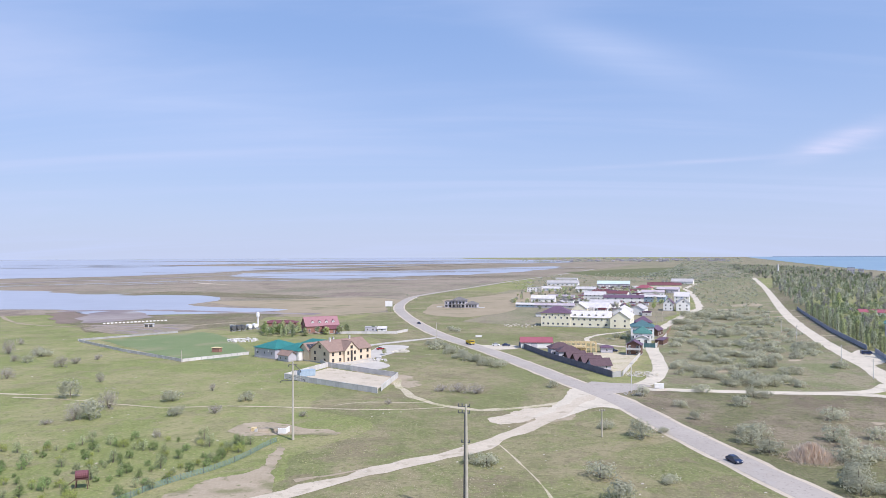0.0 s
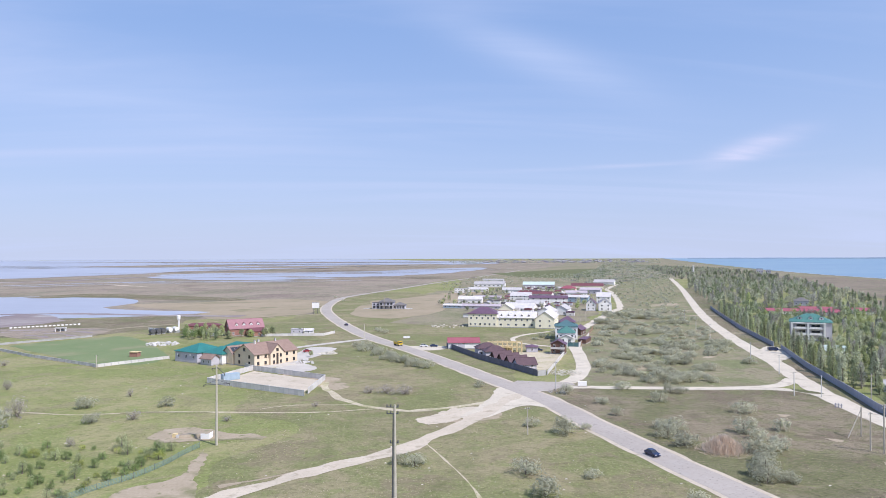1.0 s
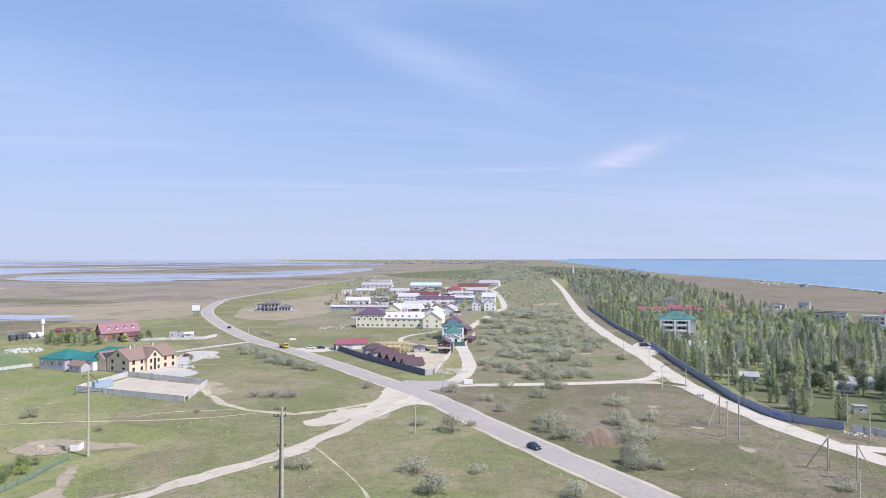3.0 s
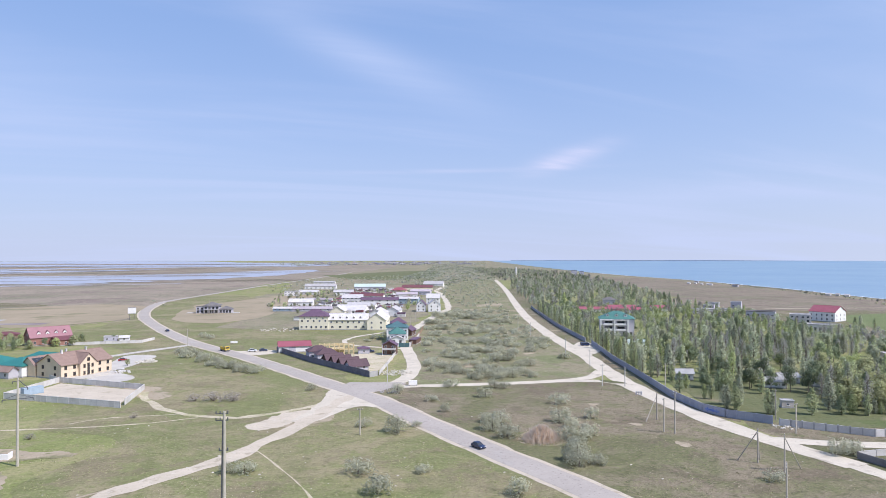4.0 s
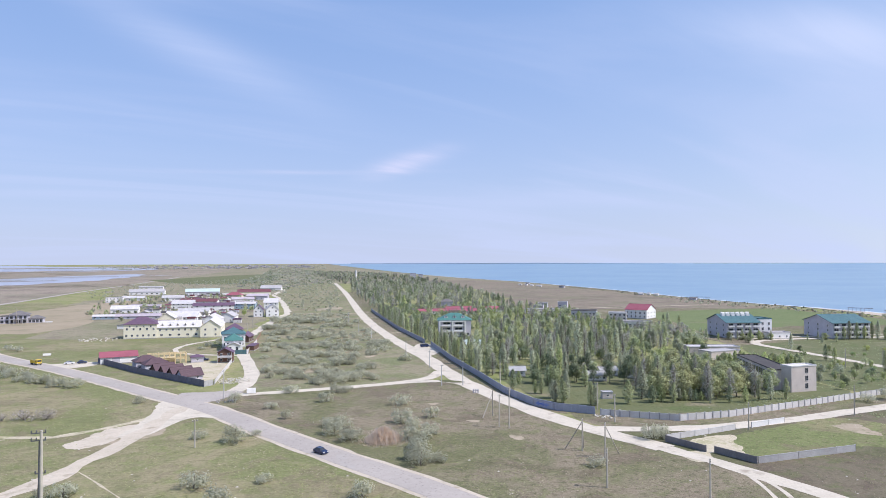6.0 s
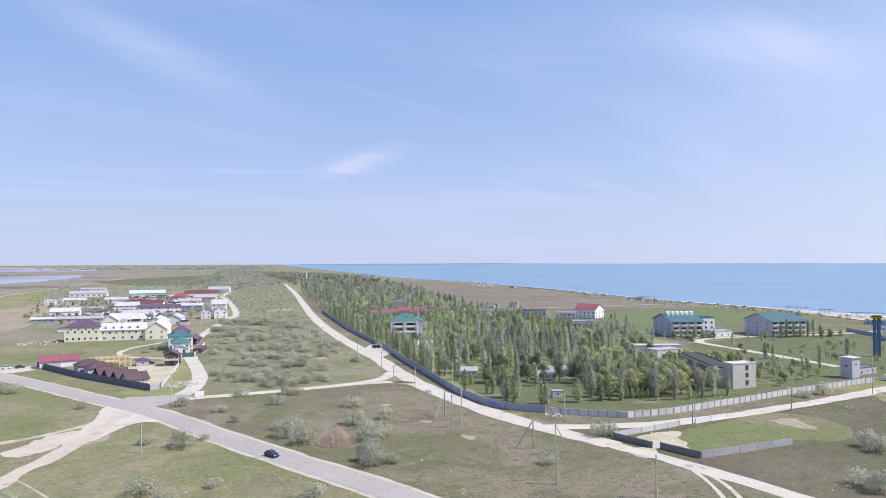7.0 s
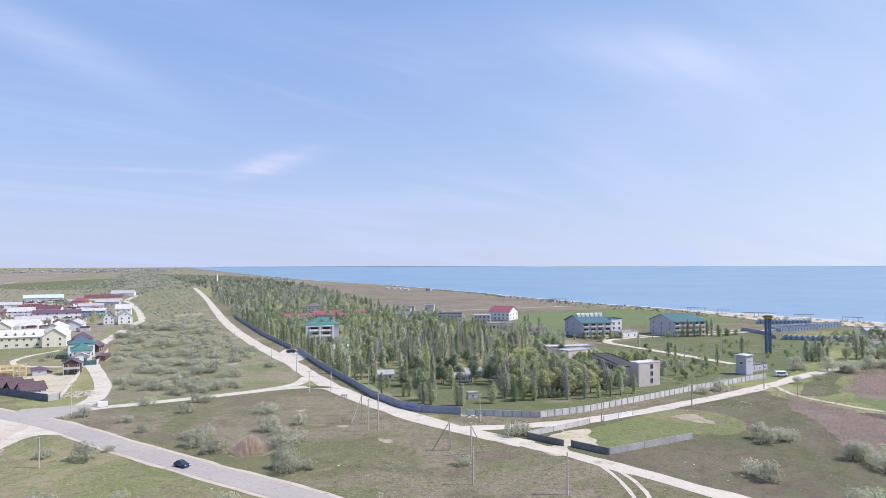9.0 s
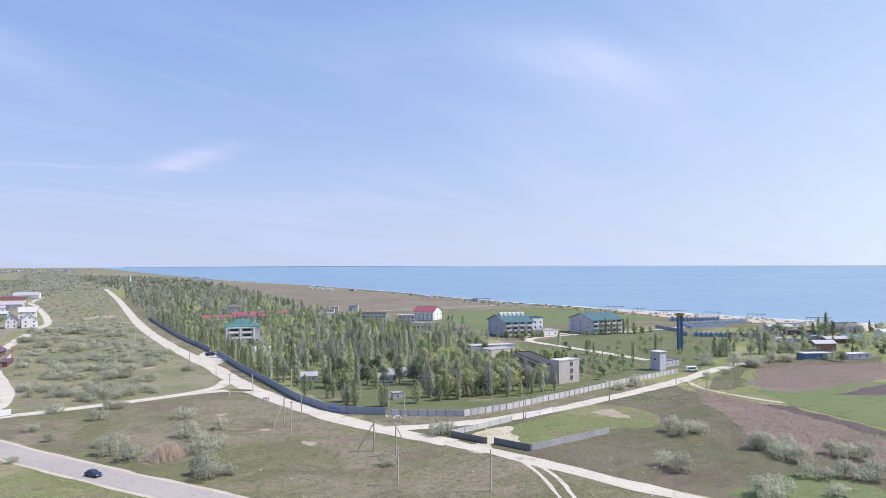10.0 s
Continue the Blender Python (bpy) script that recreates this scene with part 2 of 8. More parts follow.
ASPHALT = material("worn_asphalt", (0.415, 0.366, 0.318), (0.365, 0.322, 0.28), 0.06, 0.92, 0.3, [((0.40, 0.36, 0.32), 0.11, 0.42), ((0.215, 0.195, 0.18), 0.3, 0.36), ((0.44, 0.40, 0.35), 0.5, 0.36), ((0.22, 0.20, 0.18), 1.6, 0.40), ((0.42, 0.38, 0.33), 2.5, 0.38)])
GRAVEL = material("shell_gravel", (0.60, 0.53, 0.425), (0.515, 0.455, 0.36), 0.12, 0.95, 0.5, [((0.37, 0.315, 0.245), 0.2, 0.42), ((0.60, 0.54, 0.465), 0.6, 0.38), ((0.27, 0.25, 0.155), 0.09, 0.32), ((0.37, 0.325, 0.26), 2.0, 0.38)])
DIRT = material("bare_soil", (0.41, 0.335, 0.245), (0.33, 0.27, 0.185), 0.15, 0.95, 0.5, [((0.22, 0.205, 0.11), 0.12, 0.47), ((0.19, 0.185, 0.09), 0.5, 0.42)])
PAVED = material("concrete_yard", (0.53, 0.49, 0.43), (0.46, 0.42, 0.37), 0.15, 0.9, 0.2, [((0.38, 0.34, 0.29), 0.3, 0.36)])
CONCRETE = material("grey_concrete", (0.42, 0.41, 0.40), (0.34, 0.33, 0.32), 0.5, 0.9, 0.3, [((0.25, 0.24, 0.23), 0.8, 0.32)], per_object=0.12)
# concrete with the shade of the sunless wall side put into its colour
SHADESLAB = material("shaded_concrete", (0.215, 0.205, 0.205), (0.17, 0.162, 0.162), 0.5, 0.9, 0.3, [((0.29, 0.275, 0.265), 0.8, 0.34)], per_object=0.15)
PALECON = material("pale_concrete", (0.64, 0.61, 0.58), (0.55, 0.525, 0.495), 0.5, 0.9, 0.3, [((0.42, 0.395, 0.37), 0.8, 0.32)], per_object=0.10)
BLUECON = material("bluish_fence_metal", (0.345, 0.36, 0.42), (0.29, 0.305, 0.365), 0.5, 0.6, 0.4, ribs=0.25, world_space=False, per_object=0.06)
DARKCON = material("dark_fence_metal", (0.17, 0.17, 0.22), (0.13, 0.13, 0.17), 0.5, 0.6, 0.4, ribs=0.25, world_space=False, per_object=0.08)
GRAFFITI = material("blue_paint", (0.06, 0.12, 0.45), (0.25, 0.30, 0.48), 1.2, 0.7, 0.1)
PEACH = material("beige_render", (0.72, 0.595, 0.445), (0.65, 0.535, 0.395), 0.4, 0.9, 0.1)
CREAM = material("cream_render", (0.84, 0.78, 0.61), (0.78, 0.72, 0.55), 0.3, 0.9, 0.1)
WHITE = material("white_render", (0.82, 0.80, 0.77), (0.75, 0.73, 0.70), 0.3, 0.9, 0.1)
LILAC = material("pale_grey_render", (0.53, 0.51, 0.55), (0.46, 0.44, 0.48), 0.3, 0.9, 0.1)
# wall colour of the far town, greyed to stand in for distance haze
HAZEWALL = material("far_house_haze", (0.33, 0.31, 0.33), (0.25, 0.24, 0.26), 0.01, 0.9, 0.0, island=0.3)
# pale blue-grey land: the haze over the sea is mixed into the base colour
HAZECOAST = material("far_coast_haze", (0.40, 0.45, 0.53), (0.36, 0.41, 0.49), 0.01, 0.95, 0.0)
BRICK = material("red_brick", (0.36, 0.19, 0.15), (0.29, 0.15, 0.12), 2.0, 0.9, 0.2)
SLAB = material("precast_panel", (0.60, 0.53, 0.475), (0.53, 0.465, 0.415), 0.4, 0.9, 0.2, [((0.44, 0.38, 0.34), 0.5, 0.34)])
ROOF_TEAL = material("teal_roof_sheet", (0.04, 0.205, 0.185), (0.032, 0.165, 0.15), 0.4, 0.5, 0.4, ribs=0.35, world_space=False)
ROOF_DEEP = material("deep_teal_roof_sheet", (0.085, 0.215, 0.185), (0.07, 0.18, 0.155), 0.4, 0.55, 0.4, ribs=0.35, world_space=False)
ROOF_GREEN = material("bluegreen_roof_sheet", (0.085, 0.17, 0.18), (0.07, 0.14, 0.15), 0.4, 0.6, 0.4, ribs=0.35, world_space=False)
ROOF_TAN = material("tan_roof_tile", (0.315, 0.22, 0.18), (0.255, 0.175, 0.14), 0.8, 0.8, 0.5, ribs=0.35, world_space=False)
ROOF_MAROON = material("maroon_roof_sheet", (0.19, 0.075, 0.085), (0.15, 0.06, 0.07), 0.5, 0.7, 0.4, ribs=0.35, world_space=False)
ROOF_BROWN = material("dark_brown_roof_sheet", (0.125, 0.078, 0.086), (0.098, 0.062, 0.07), 0.5, 0.7, 0.4, ribs=0.35, world_space=False)
ROOF_PINK = material("faded_maroon_roof", (0.36, 0.19, 0.205), (0.31, 0.165, 0.18), 0.5, 0.7, 0.4, ribs=0.35, world_space=False)
ROOF_PLUM = material("plum_roof_sheet", (0.16, 0.095, 0.14), (0.12, 0.075, 0.11), 0.5, 0.6, 0.4, ribs=0.35, world_space=False)
ROOF_RED = material("red_roof_sheet", (0.34, 0.105, 0.13), (0.285, 0.088, 0.11), 0.4, 0.6, 0.4, ribs=0.35, world_space=False)
ROOF_GREY = material("pale_slate_roof", (0.56, 0.53, 0.52), (0.46, 0.435, 0.425), 0.3, 0.8, 0.4, [((0.37, 0.335, 0.32), 0.4, 0.37)], ribs=0.3, world_space=False, per_object=0.22)
ROOF_LILAC = material("faded_lilac_roof", (0.45, 0.39, 0.415), (0.38, 0.33, 0.355), 0.3, 0.8, 0.4, [((0.33, 0.28, 0.29), 0.4, 0.37)], ribs=0.3, world_space=False, per_object=0.15)
ROOF_DARK = material("tar_roof", (0.15, 0.14, 0.14), (0.20, 0.185, 0.175), 0.3, 0.9, 0.2)
ROOF_TAR = material("fresh_tar_roof", (0.062, 0.056, 0.055), (0.085, 0.076, 0.072), 0.3, 0.9, 0.2)
ROOF_MINT = material("mint_roof_sheet", (0.52, 0.60, 0.555), (0.46, 0.54, 0.495), 0.2, 0.7, 0.3, ribs=0.4, world_space=False)
TIMBER = material("fresh_timber", (0.70, 0.56, 0.32), (0.62, 0.49, 0.27), 2.0, 0.8, 0.2)
TIMBER_DULL = material("dull_timber_board", (0.33, 0.235, 0.165), (0.27, 0.19, 0.13), 1.5, 0.85, 0.3)
WOOD = material("brown_timber", (0.17, 0.10, 0.075), (0.13, 0.08, 0.06), 2.0, 0.85, 0.3)
POLE_WOOD = material("weathered_pole", (0.50, 0.45, 0.375), (0.41, 0.37, 0.31), 2.0, 0.9, 0.2, per_object=0.2)
POLE_CON = material("pole_concrete", (0.50, 0.46, 0.38), (0.41, 0.38, 0.315), 1.0, 0.9, 0.2)
STEEL = material("dull_steel", (0.16, 0.16, 0.165), (0.12, 0.12, 0.125), 3.0, 0.6, 0.1, metal=0.5)
BLUE = material("blue_paint_metal", (0.12, 0.205, 0.33), (0.10, 0.175, 0.285), 1.0, 0.6, 0.1)
AQUA = material("aqua_sheet", (0.36, 0.45, 0.52), (0.30, 0.38, 0.45), 0.6, 0.6, 0.2)
YELLOW = material("yellow_paint", (0.65, 0.45, 0.04), (0.58, 0.40, 0.04), 1.0, 0.5, 0.1)
CARBLUE = material("dark_blue_paint", (0.02, 0.035, 0.09), (0.018, 0.03, 0.075), 1.0, 0.25, 0.0, spec=0.6)
CARRED = material("red_car_paint", (0.30, 0.02, 0.025), (0.26, 0.018, 0.02), 1.0, 0.25, 0.0, spec=0.6)
CARWHITE = material("white_car_paint", (0.78, 0.78, 0.78), (0.72, 0.72, 0.72), 1.0, 0.3, 0.0, spec=0.6)
RUBBER = material("rubber", (0.02, 0.02, 0.02), (0.03, 0.03, 0.03), 3.0, 0.9, 0.1)
GLASS = material("dark_window_glass", (0.035, 0.04, 0.05), (0.05, 0.055, 0.065), 0.8, 0.12, 0.0, spec=0.5)
FRAME = material("white_window_frame", (0.72, 0.71, 0.69), (0.66, 0.65, 0.63), 2.0, 0.6, 0.05)
FRAMEB = material("brown_window_frame", (0.12, 0.07, 0.04), (0.10, 0.06, 0.035), 2.0, 0.6, 0.05)
LEAF = material("spring_leaf", (0.350, 0.387, 0.210), (0.420, 0.450, 0.256), 0.25, 0.8, 0.0, island=0.18, per_object=0.28, leafy=0.5)
LEAF3 = material("light_leaf", (0.403, 0.456, 0.201), (0.466, 0.509, 0.244), 0.25, 0.8, 0.0, island=0.18, per_object=0.25, leafy=0.5)
LEAF4 = material("deep_leaf", (0.225, 0.272, 0.157), (0.283, 0.328, 0.190), 0.25, 0.8, 0.0, island=0.18, per_object=0.25, leafy=0.45)
STALK = material("weed_stalk", (0.27, 0.235, 0.155), (0.33, 0.285, 0.19), 0.06, 0.95, 0.0, [((0.19, 0.20, 0.095), 0.03, 0.46)], island=0.15, leafy=0.05)
OLIVE = material("olive_leaf", (0.385, 0.395, 0.205), (0.45, 0.455, 0.245), 0.25, 0.8, 0.0, island=0.18, per_object=0.18, leafy=0.5)
LEAF2 = material("poplar_leaf", (0.368, 0.398, 0.278), (0.450, 0.468, 0.336), 0.25, 0.8, 0.0, island=0.18, per_object=0.28, leafy=0.5)
BARE = material("budding_twig", (0.40, 0.38, 0.355), (0.35, 0.355, 0.295), 0.25, 0.9, 0.0, island=0.16, per_object=0.15, leafy=0.55)
PINE = material("dark_conifer", (0.15, 0.185, 0.11), (0.18, 0.215, 0.125), 0.25, 0.8, 0.0, island=0.2, per_object=0.1, leafy=0.4)
SILVER = material("silver_leaf", (0.495, 0.492, 0.368), (0.555, 0.545, 0.415), 0.25, 0.8, 0.0, island=0.10, per_object=0.14, leafy=0.6)
DRYTWIG = material("dry_twig", (0.40, 0.36, 0.325), (0.46, 0.415, 0.37), 0.25, 0.9, 0.0, island=0.15, per_object=0.12, leafy=0.45)
SAPLEAF = material("sapling_leaf", (0.22, 0.30, 0.115), (0.28, 0.35, 0.14), 0.3, 0.8, 0.0, island=0.2, per_object=0.25, leafy=0.5)
YELLEAF = material("young_leaf", (0.35, 0.39, 0.11), (0.40, 0.43, 0.14), 0.3, 0.8, 0.0, island=0.2, per_object=0.2, leafy=0.5)
REEDTOP = material("reed_stem", (0.47, 0.36, 0.29), (0.43, 0.33, 0.265), 0.06, 0.95, 0.0, [((0.36, 0.31, 0.20), 0.04, 0.42)], island=0.08, leafy=0.5)
BARK = material("tree_bark", (0.16, 0.13, 0.10), (0.22, 0.19, 0.155), 2.0, 0.95, 0.3)
TUFT = material("grass_tuft", (0.275, 0.285, 0.115), (0.37, 0.345, 0.175), 0.05, 0.95, 0.0, [((0.22, 0.26, 0.10), 0.02, 0.46)], island=0.12, leafy=0.05)
TUFTGREEN = material("green_tuft", (0.235, 0.265, 0.095), (0.28, 0.295, 0.125), 0.05, 0.95, 0.0, [((0.19, 0.205, 0.09), 0.02, 0.46)], island=0.2, leafy=0.05)
STRAWTUFT = material("straw_tuft", (0.36, 0.31, 0.21), (0.42, 0.36, 0.25), 0.06, 0.95, 0.0, island=0.12, leafy=0.05)
STONE = material("limestone", (0.60, 0.56, 0.48), (0.48, 0.44, 0.37), 1.0, 0.95, 0.2, island=0.15)
NET = material("green_net", (0.21, 0.29, 0.24), (0.17, 0.245, 0.20), 1.0, 0.8, 0.1)


def water(name, deep, rough, wave, far=None):
    m = material(name, deep, far or tuple(c * 0.85 for c in deep), 0.0035, rough, 0.0, spec=0.5)
    n, l = m.node_tree.nodes, m.node_tree.links
    p = n["Principled BSDF"]
    t = n.new("ShaderNodeTexNoise")
    t.inputs["Scale"].default_value, t.inputs["Detail"].default_value = wave, 5
    l.new(n.new("ShaderNodeNewGeometry").outputs["Position"], t.inputs["Vector"])
    b = n.new("ShaderNodeBump")
    b.inputs["Strength"].default_value, b.inputs["Distance"].default_value = 0.5, 0.4
    l.new(t.outputs["Fac"], b.inputs["Height"])
    l.new(b.outputs[0], p.inputs["Normal"])
    return m


SEA = water("sea_water", (0.232, 0.325, 0.388), 0.5, 0.25, (0.178, 0.272, 0.366))
FOAM = material("sea_foam", (0.74, 0.76, 0.77), (0.52, 0.58, 0.62), 0.08, 0.6, 0.1, [((0.30, 0.40, 0.47), 0.05, 0.45)])
LAGOON = water("lagoon_water", (0.40, 0.41, 0.465), 0.35, 0.2)


# ---- mesh helpers ----
class Shape:
    """Vertices and faces of one mesh."""

    def __init__(self):
        self.v, self.f = [], []

    def add(self, verts, faces):
        k = len(self.v)
        self.v += [tuple(p) for p in verts]
        self.f += [tuple(i + k for i in q) for q in faces]
        return self

    def box(self, x0, y0, z0, x1, y1, z1):
        v = [(x, y, z) for z in (z0, z1) for x, y in ((x0, y0), (x1, y0), (x1, y1), (x0, y1))]
        return self.add(v, [(3, 2, 1, 0), (4, 5, 6, 7), (0, 1, 5, 4), (1, 2, 6, 5), (2, 3, 7, 6), (3, 0, 4, 7)])

    def prism_x(self, section, x0, x1):
        """A (y, z) outline swept along x."""
        n = len(section)
        v = [(x, y, z) for x in (x0, x1) for y, z in section]
        f = [tuple(range(n))[::-1], tuple(range(n, 2 * n))]
        return self.add(v, f + [(i, (i + 1) % n, n + (i + 1) % n, n + i) for i in range(n)])

    def prism_z(self, outline, z0, z1):
        n = len(outline)
        v = [(x, y, z) for z in (z0, z1) for x, y in outline]
        f = [tuple(range(n))[::-1], tuple(range(n, 2 * n))]
        return self.add(v, f + [(i, (i + 1) % n, n + (i + 1) % n, n + i) for i in range(n)])

    def rod(self, a, b, r0, r1=None, n=7):
        a, b = Vector(a), Vector(b)
        r1 = r0 if r1 is None else r1
        q = (b - a).to_track_quat("Z", "Y")
        v = []
        for p, r in ((a, r0), (b, r1)):
            for i in range(n):
                w = 2 * math.pi * i / n
                v.append(p + q @ Vector((r * math.cos(w), r * math.sin(w), 0)))
        f = [tuple(range(n))[::-1], tuple(range(n, 2 * n))]
        return self.add(v, f + [(i, (i + 1) % n, n + (i + 1) % n, n + i) for i in range(n)])

    def mesh(self, name, mat):
        me = bpy.data.meshes.new(name)
        me.from_pydata(self.v, [], self.f)
        me.materials.append(mat)
        return me


def rise(r):
    """The far land and sea lift a little, to keep the horizon at its height."""
    return 29.0 * max(0.0, (r - 1500.0) / 3400.0) ** 2


def part(name, shape, mat, parent, label="", m=None):
    me = shape.mesh(name, mat) if isinstance(shape, Shape) else shape
    ob = new(name, me)
    ob.parent = parent
    if m is not None:
        ob.matrix_local = m
    return tagged(ob, label)


def thing(name, m, label, category, group="", kind=""):
    ob = new(name)
    ob.matrix_world = m
    return tagged(ob, label, category, group, kind)


def setting(name, shape, mat, label, category):
    return tagged(new(name, shape.mesh(name, mat)), label, category, kind="structure")


def smooth_line(pts, step):
    """A curve through the points, sampled about every step metres."""
    p = [Vector(q) for q in pts]
    p = [2 * p[0] - p[1], *p, 2 * p[-1] - p[-2]]
    out = []
    for i in range(1, len(p) - 2):
        a, b, c, d = p[i - 1:i + 3]
        n = max(2, int((c - b).length / step))
        for k in range(n):
            t = k / n
            out.append(0.5 * (2 * b + (c - a) * t + (2 * a - 5 * b + 4 * c - d) * t * t + (3 * b - a - 3 * c + d) * t ** 3))
    return out + [p[-2]]


def ribbon(pts, width, z, wobble=0.4, step=4.0, crown=0.0):
    """A road bed along a curve, with uneven edges."""
    line = smooth_line([Vector((x, y)) for x, y in pts], step)
    s = Shape()
    v = []
    for i, p in enumerate(line):
        d = (line[min(i + 1, len(line) - 1)] - line[max(i - 1, 0)]).normalized()
        side = Vector((-d.y, d.x))
        base = z + rise(p.length) + 0.00008 * p.length
        for k, e in enumerate((-1.0, -0.5, 0.0, 0.5, 1.0)):
            w = width / 2
            if abs(e) == 1:
                w += wobble * 2 * noise.noise((p.x * 0.11, p.y * 0.11, 7.0 * e)) + wobble * noise.noise((p.x * 0.5, p.y * 0.5, 3.0 * e))
            q = p + side * (w * e)
            v.append((q.x, q.y, base + crown * (1 - abs(e))))
    f = [(5 * i + k, 5 * i + k + 1, 5 * i + k + 6, 5 * i + k + 5)[::-1] for i in range(len(line) - 1) for k in range(4)]
    return s.add(v, f)


def patch(name, outline, z, mat, label, category, wobble=2.0, step=6.0, grid=0.0):
    """A piece of ground with an uneven outline, laid on the sheet."""
    line = smooth_line([Vector((x, y)) for x, y in outline] + [Vector(outline[0])], step)[:-1] if wobble else [Vector(q) for q in outline]
    bm = bmesh.new()
    vs = []
    for p in line:
        tiny = Vector((noise.noise((p.x * 0.6, p.y * 0.6, 4.0)), noise.noise((p.x * 0.6, p.y * 0.6, 6.0)))) * min(wobble, 2.0) * 0.7
        q = p + tiny + wobble * Vector((noise.noise((p.x * 0.15 / wobble, p.y * 0.15 / wobble, 1.0)), noise.noise((p.x * 0.15 / wobble, p.y * 0.15 / wobble, 9.0)))) * 2 if wobble else p
        vs.append(bm.verts.new((q.x, q.y, 0)))
    edges = [bm.edges.new((vs[i], vs[(i + 1) % len(vs)])) for i in range(len(vs))]
    bmesh.ops.triangle_fill(bm, edges=edges, use_beauty=True)
    if grid:
        lo = [min(v.co[i] for v in bm.verts) for i in (0, 1)]
        hi = [max(v.co[i] for v in bm.verts) for i in (0, 1)]
        for axis in (0, 1):
            k = math.ceil(lo[axis] / grid)
            while k * grid < hi[axis]:
                co, no = [0, 0, 0], [0, 0, 0]
                co[axis], no[axis] = k * grid, 1
                bmesh.ops.bisect_plane(bm, geom=bm.verts[:] + bm.edges[:] + bm.faces[:], plane_co=co, plane_no=no)
                k += 1
    for v in bm.verts:
        r = v.co.xy.length
        v.co.z = z + rise(r) + 0.00008 * r
    bmesh.ops.recalc_face_normals(bm, faces=bm.faces[:])
    if bm.faces and sum(f.normal.z for f in bm.faces) < 0:
        bmesh.ops.reverse_faces(bm, faces=bm.faces[:])
    me = bpy.data.meshes.new(name)
    bm.to_mesh(me)
    bm.free()
    me.materials.append(mat)
    return tagged(new(name, me), label, category, kind="structure")


# ---- ground, waters, fields ----
def ground_sheet():
    rings = [0.0, 40, 80, 120, 160, 200, 250, 300, 360, 430, 520, 640, 800, 1000, 1250, *range(1500, 4951, 150)]
    n = 160
    s = Shape()
    v = [(0, 0, 0)]
    for r in rings[1:]:
        for i in range(n):
            w = 2 * math.pi * i / n
            v.append((r * math.sin(w), r * math.cos(w), rise(r)))
    f = [(0, 1 + (i + 1) % n, 1 + i) for i in range(n)]
    for k in range(len(rings) - 2):
        a = 1 + k * n
        f += [(a + i, a + (i + 1) % n, a + n + (i + 1) % n, a + n + i) for i in range(n)]
    return s.add(v, f)


setting("ground", ground_sheet(), GRASS, "flat spring steppe of short green and straw grass", "ground")
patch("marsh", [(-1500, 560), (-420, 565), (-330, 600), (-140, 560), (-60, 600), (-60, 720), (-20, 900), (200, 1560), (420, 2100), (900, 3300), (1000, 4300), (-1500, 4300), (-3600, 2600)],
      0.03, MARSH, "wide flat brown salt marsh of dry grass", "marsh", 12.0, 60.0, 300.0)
patch("far_steppe", [(130, 1010), (330, 990), (420, 1190), (600, 1420), (700, 1060), (870, 1040), (990, 1500), (1180, 2060), (1380, 2720), (1640, 3620), (1860, 4500), (1250, 4350), (900, 3300), (420, 2100), (220, 1560), (140, 1250)], 0.05, DRYGRASS, "dry olive-brown steppe beyond the village", "ground", 10.0, 40.0, 300.0)
patch("far_field", [(308, 1914), (536, 2207), (730, 2409), (772, 2282), (571, 1701), (423, 1515), (330, 1592)], 0.16, LAWN, "pale green field beyond the village", "field", 8.0, 40.0)
setting("far_shallows", ribbon([(900, 3790), (970, 3813), (1170, 3859), (1452, 3862)], 60, 0.6, 14.0, 40.0), LAGOON, "pale shallows before the far town", "water")
patch("village_ground", [(8, 510), (50, 480), (100, 478), (140, 486), (190, 600), (300, 960), (120, 1000), (60, 880), (22, 560)], 0.045, DRYGRASS, "dry trodden ground of the village", "ground", 6.0, 12.0)
patch("reed_bed", [(-258, 735), (-130, 790), (-72, 780), (-56, 640), (-105, 560), (-160, 628)], 0.06, STRAW, "pale straw-coloured reed meadow beside the lagoon", "reeds", 12.0, 12.0)
patch("dry_meadow", [(-26, 690), (72, 880), (150, 950), (62, 640), (20, 560), (-10, 560)], 0.06, STRAW, "dry straw-coloured meadow inside the road bend", "meadow", 12.0, 12.0)
patch("salt_flat", [(-345, 600), (-299, 625), (-230, 570), (-144, 600), (-150, 480), (-176, 445), (-219, 442), (-268, 500)], 0.06, WEEDS, "olive and brown salt flat by the lagoon", "mud", 6.0, 15.0)
patch("lagoon", [(-900, 1130), (-654, 1010), (-570, 985), (-478, 892), (-408, 905), (-262, 815), (-258, 700), (-220, 662), (-142, 628), (-190, 592), (-301, 580), (-342, 622), (-414, 640), (-700, 620), (-1100, 760)],
      0.10, LAGOON, "shallow pale blue lagoon with ragged shore", "water", 7.0, 25.0)
patch("bay", [(-2600, 2300), (-1700, 1750), (-1043, 1509), (-989, 1538), (-805, 1675), (-659, 2067), (-612, 2331), (-330, 2622), (9, 3074), (561, 3442), (629, 3859), (300, 4300), (-250, 4870), (-2000, 4460), (-3300, 3600), (-3800, 2900)], 0.35, LAGOON, "wide shallow bay reaching the horizon", "water", 14.0, 60.0, 300.0)
patch("salt_lake", [(-572, 1940), (-504, 1642), (-278, 1470), (-120, 1553), (61, 1749), (287, 2190), (403, 2670), (150, 2480), (-20, 2250), (-270, 2100), (-480, 2060)], 0.25, LAGOON, "long narrow blue salt lake in the marsh", "water", 12.0, 50.0, 300.0)
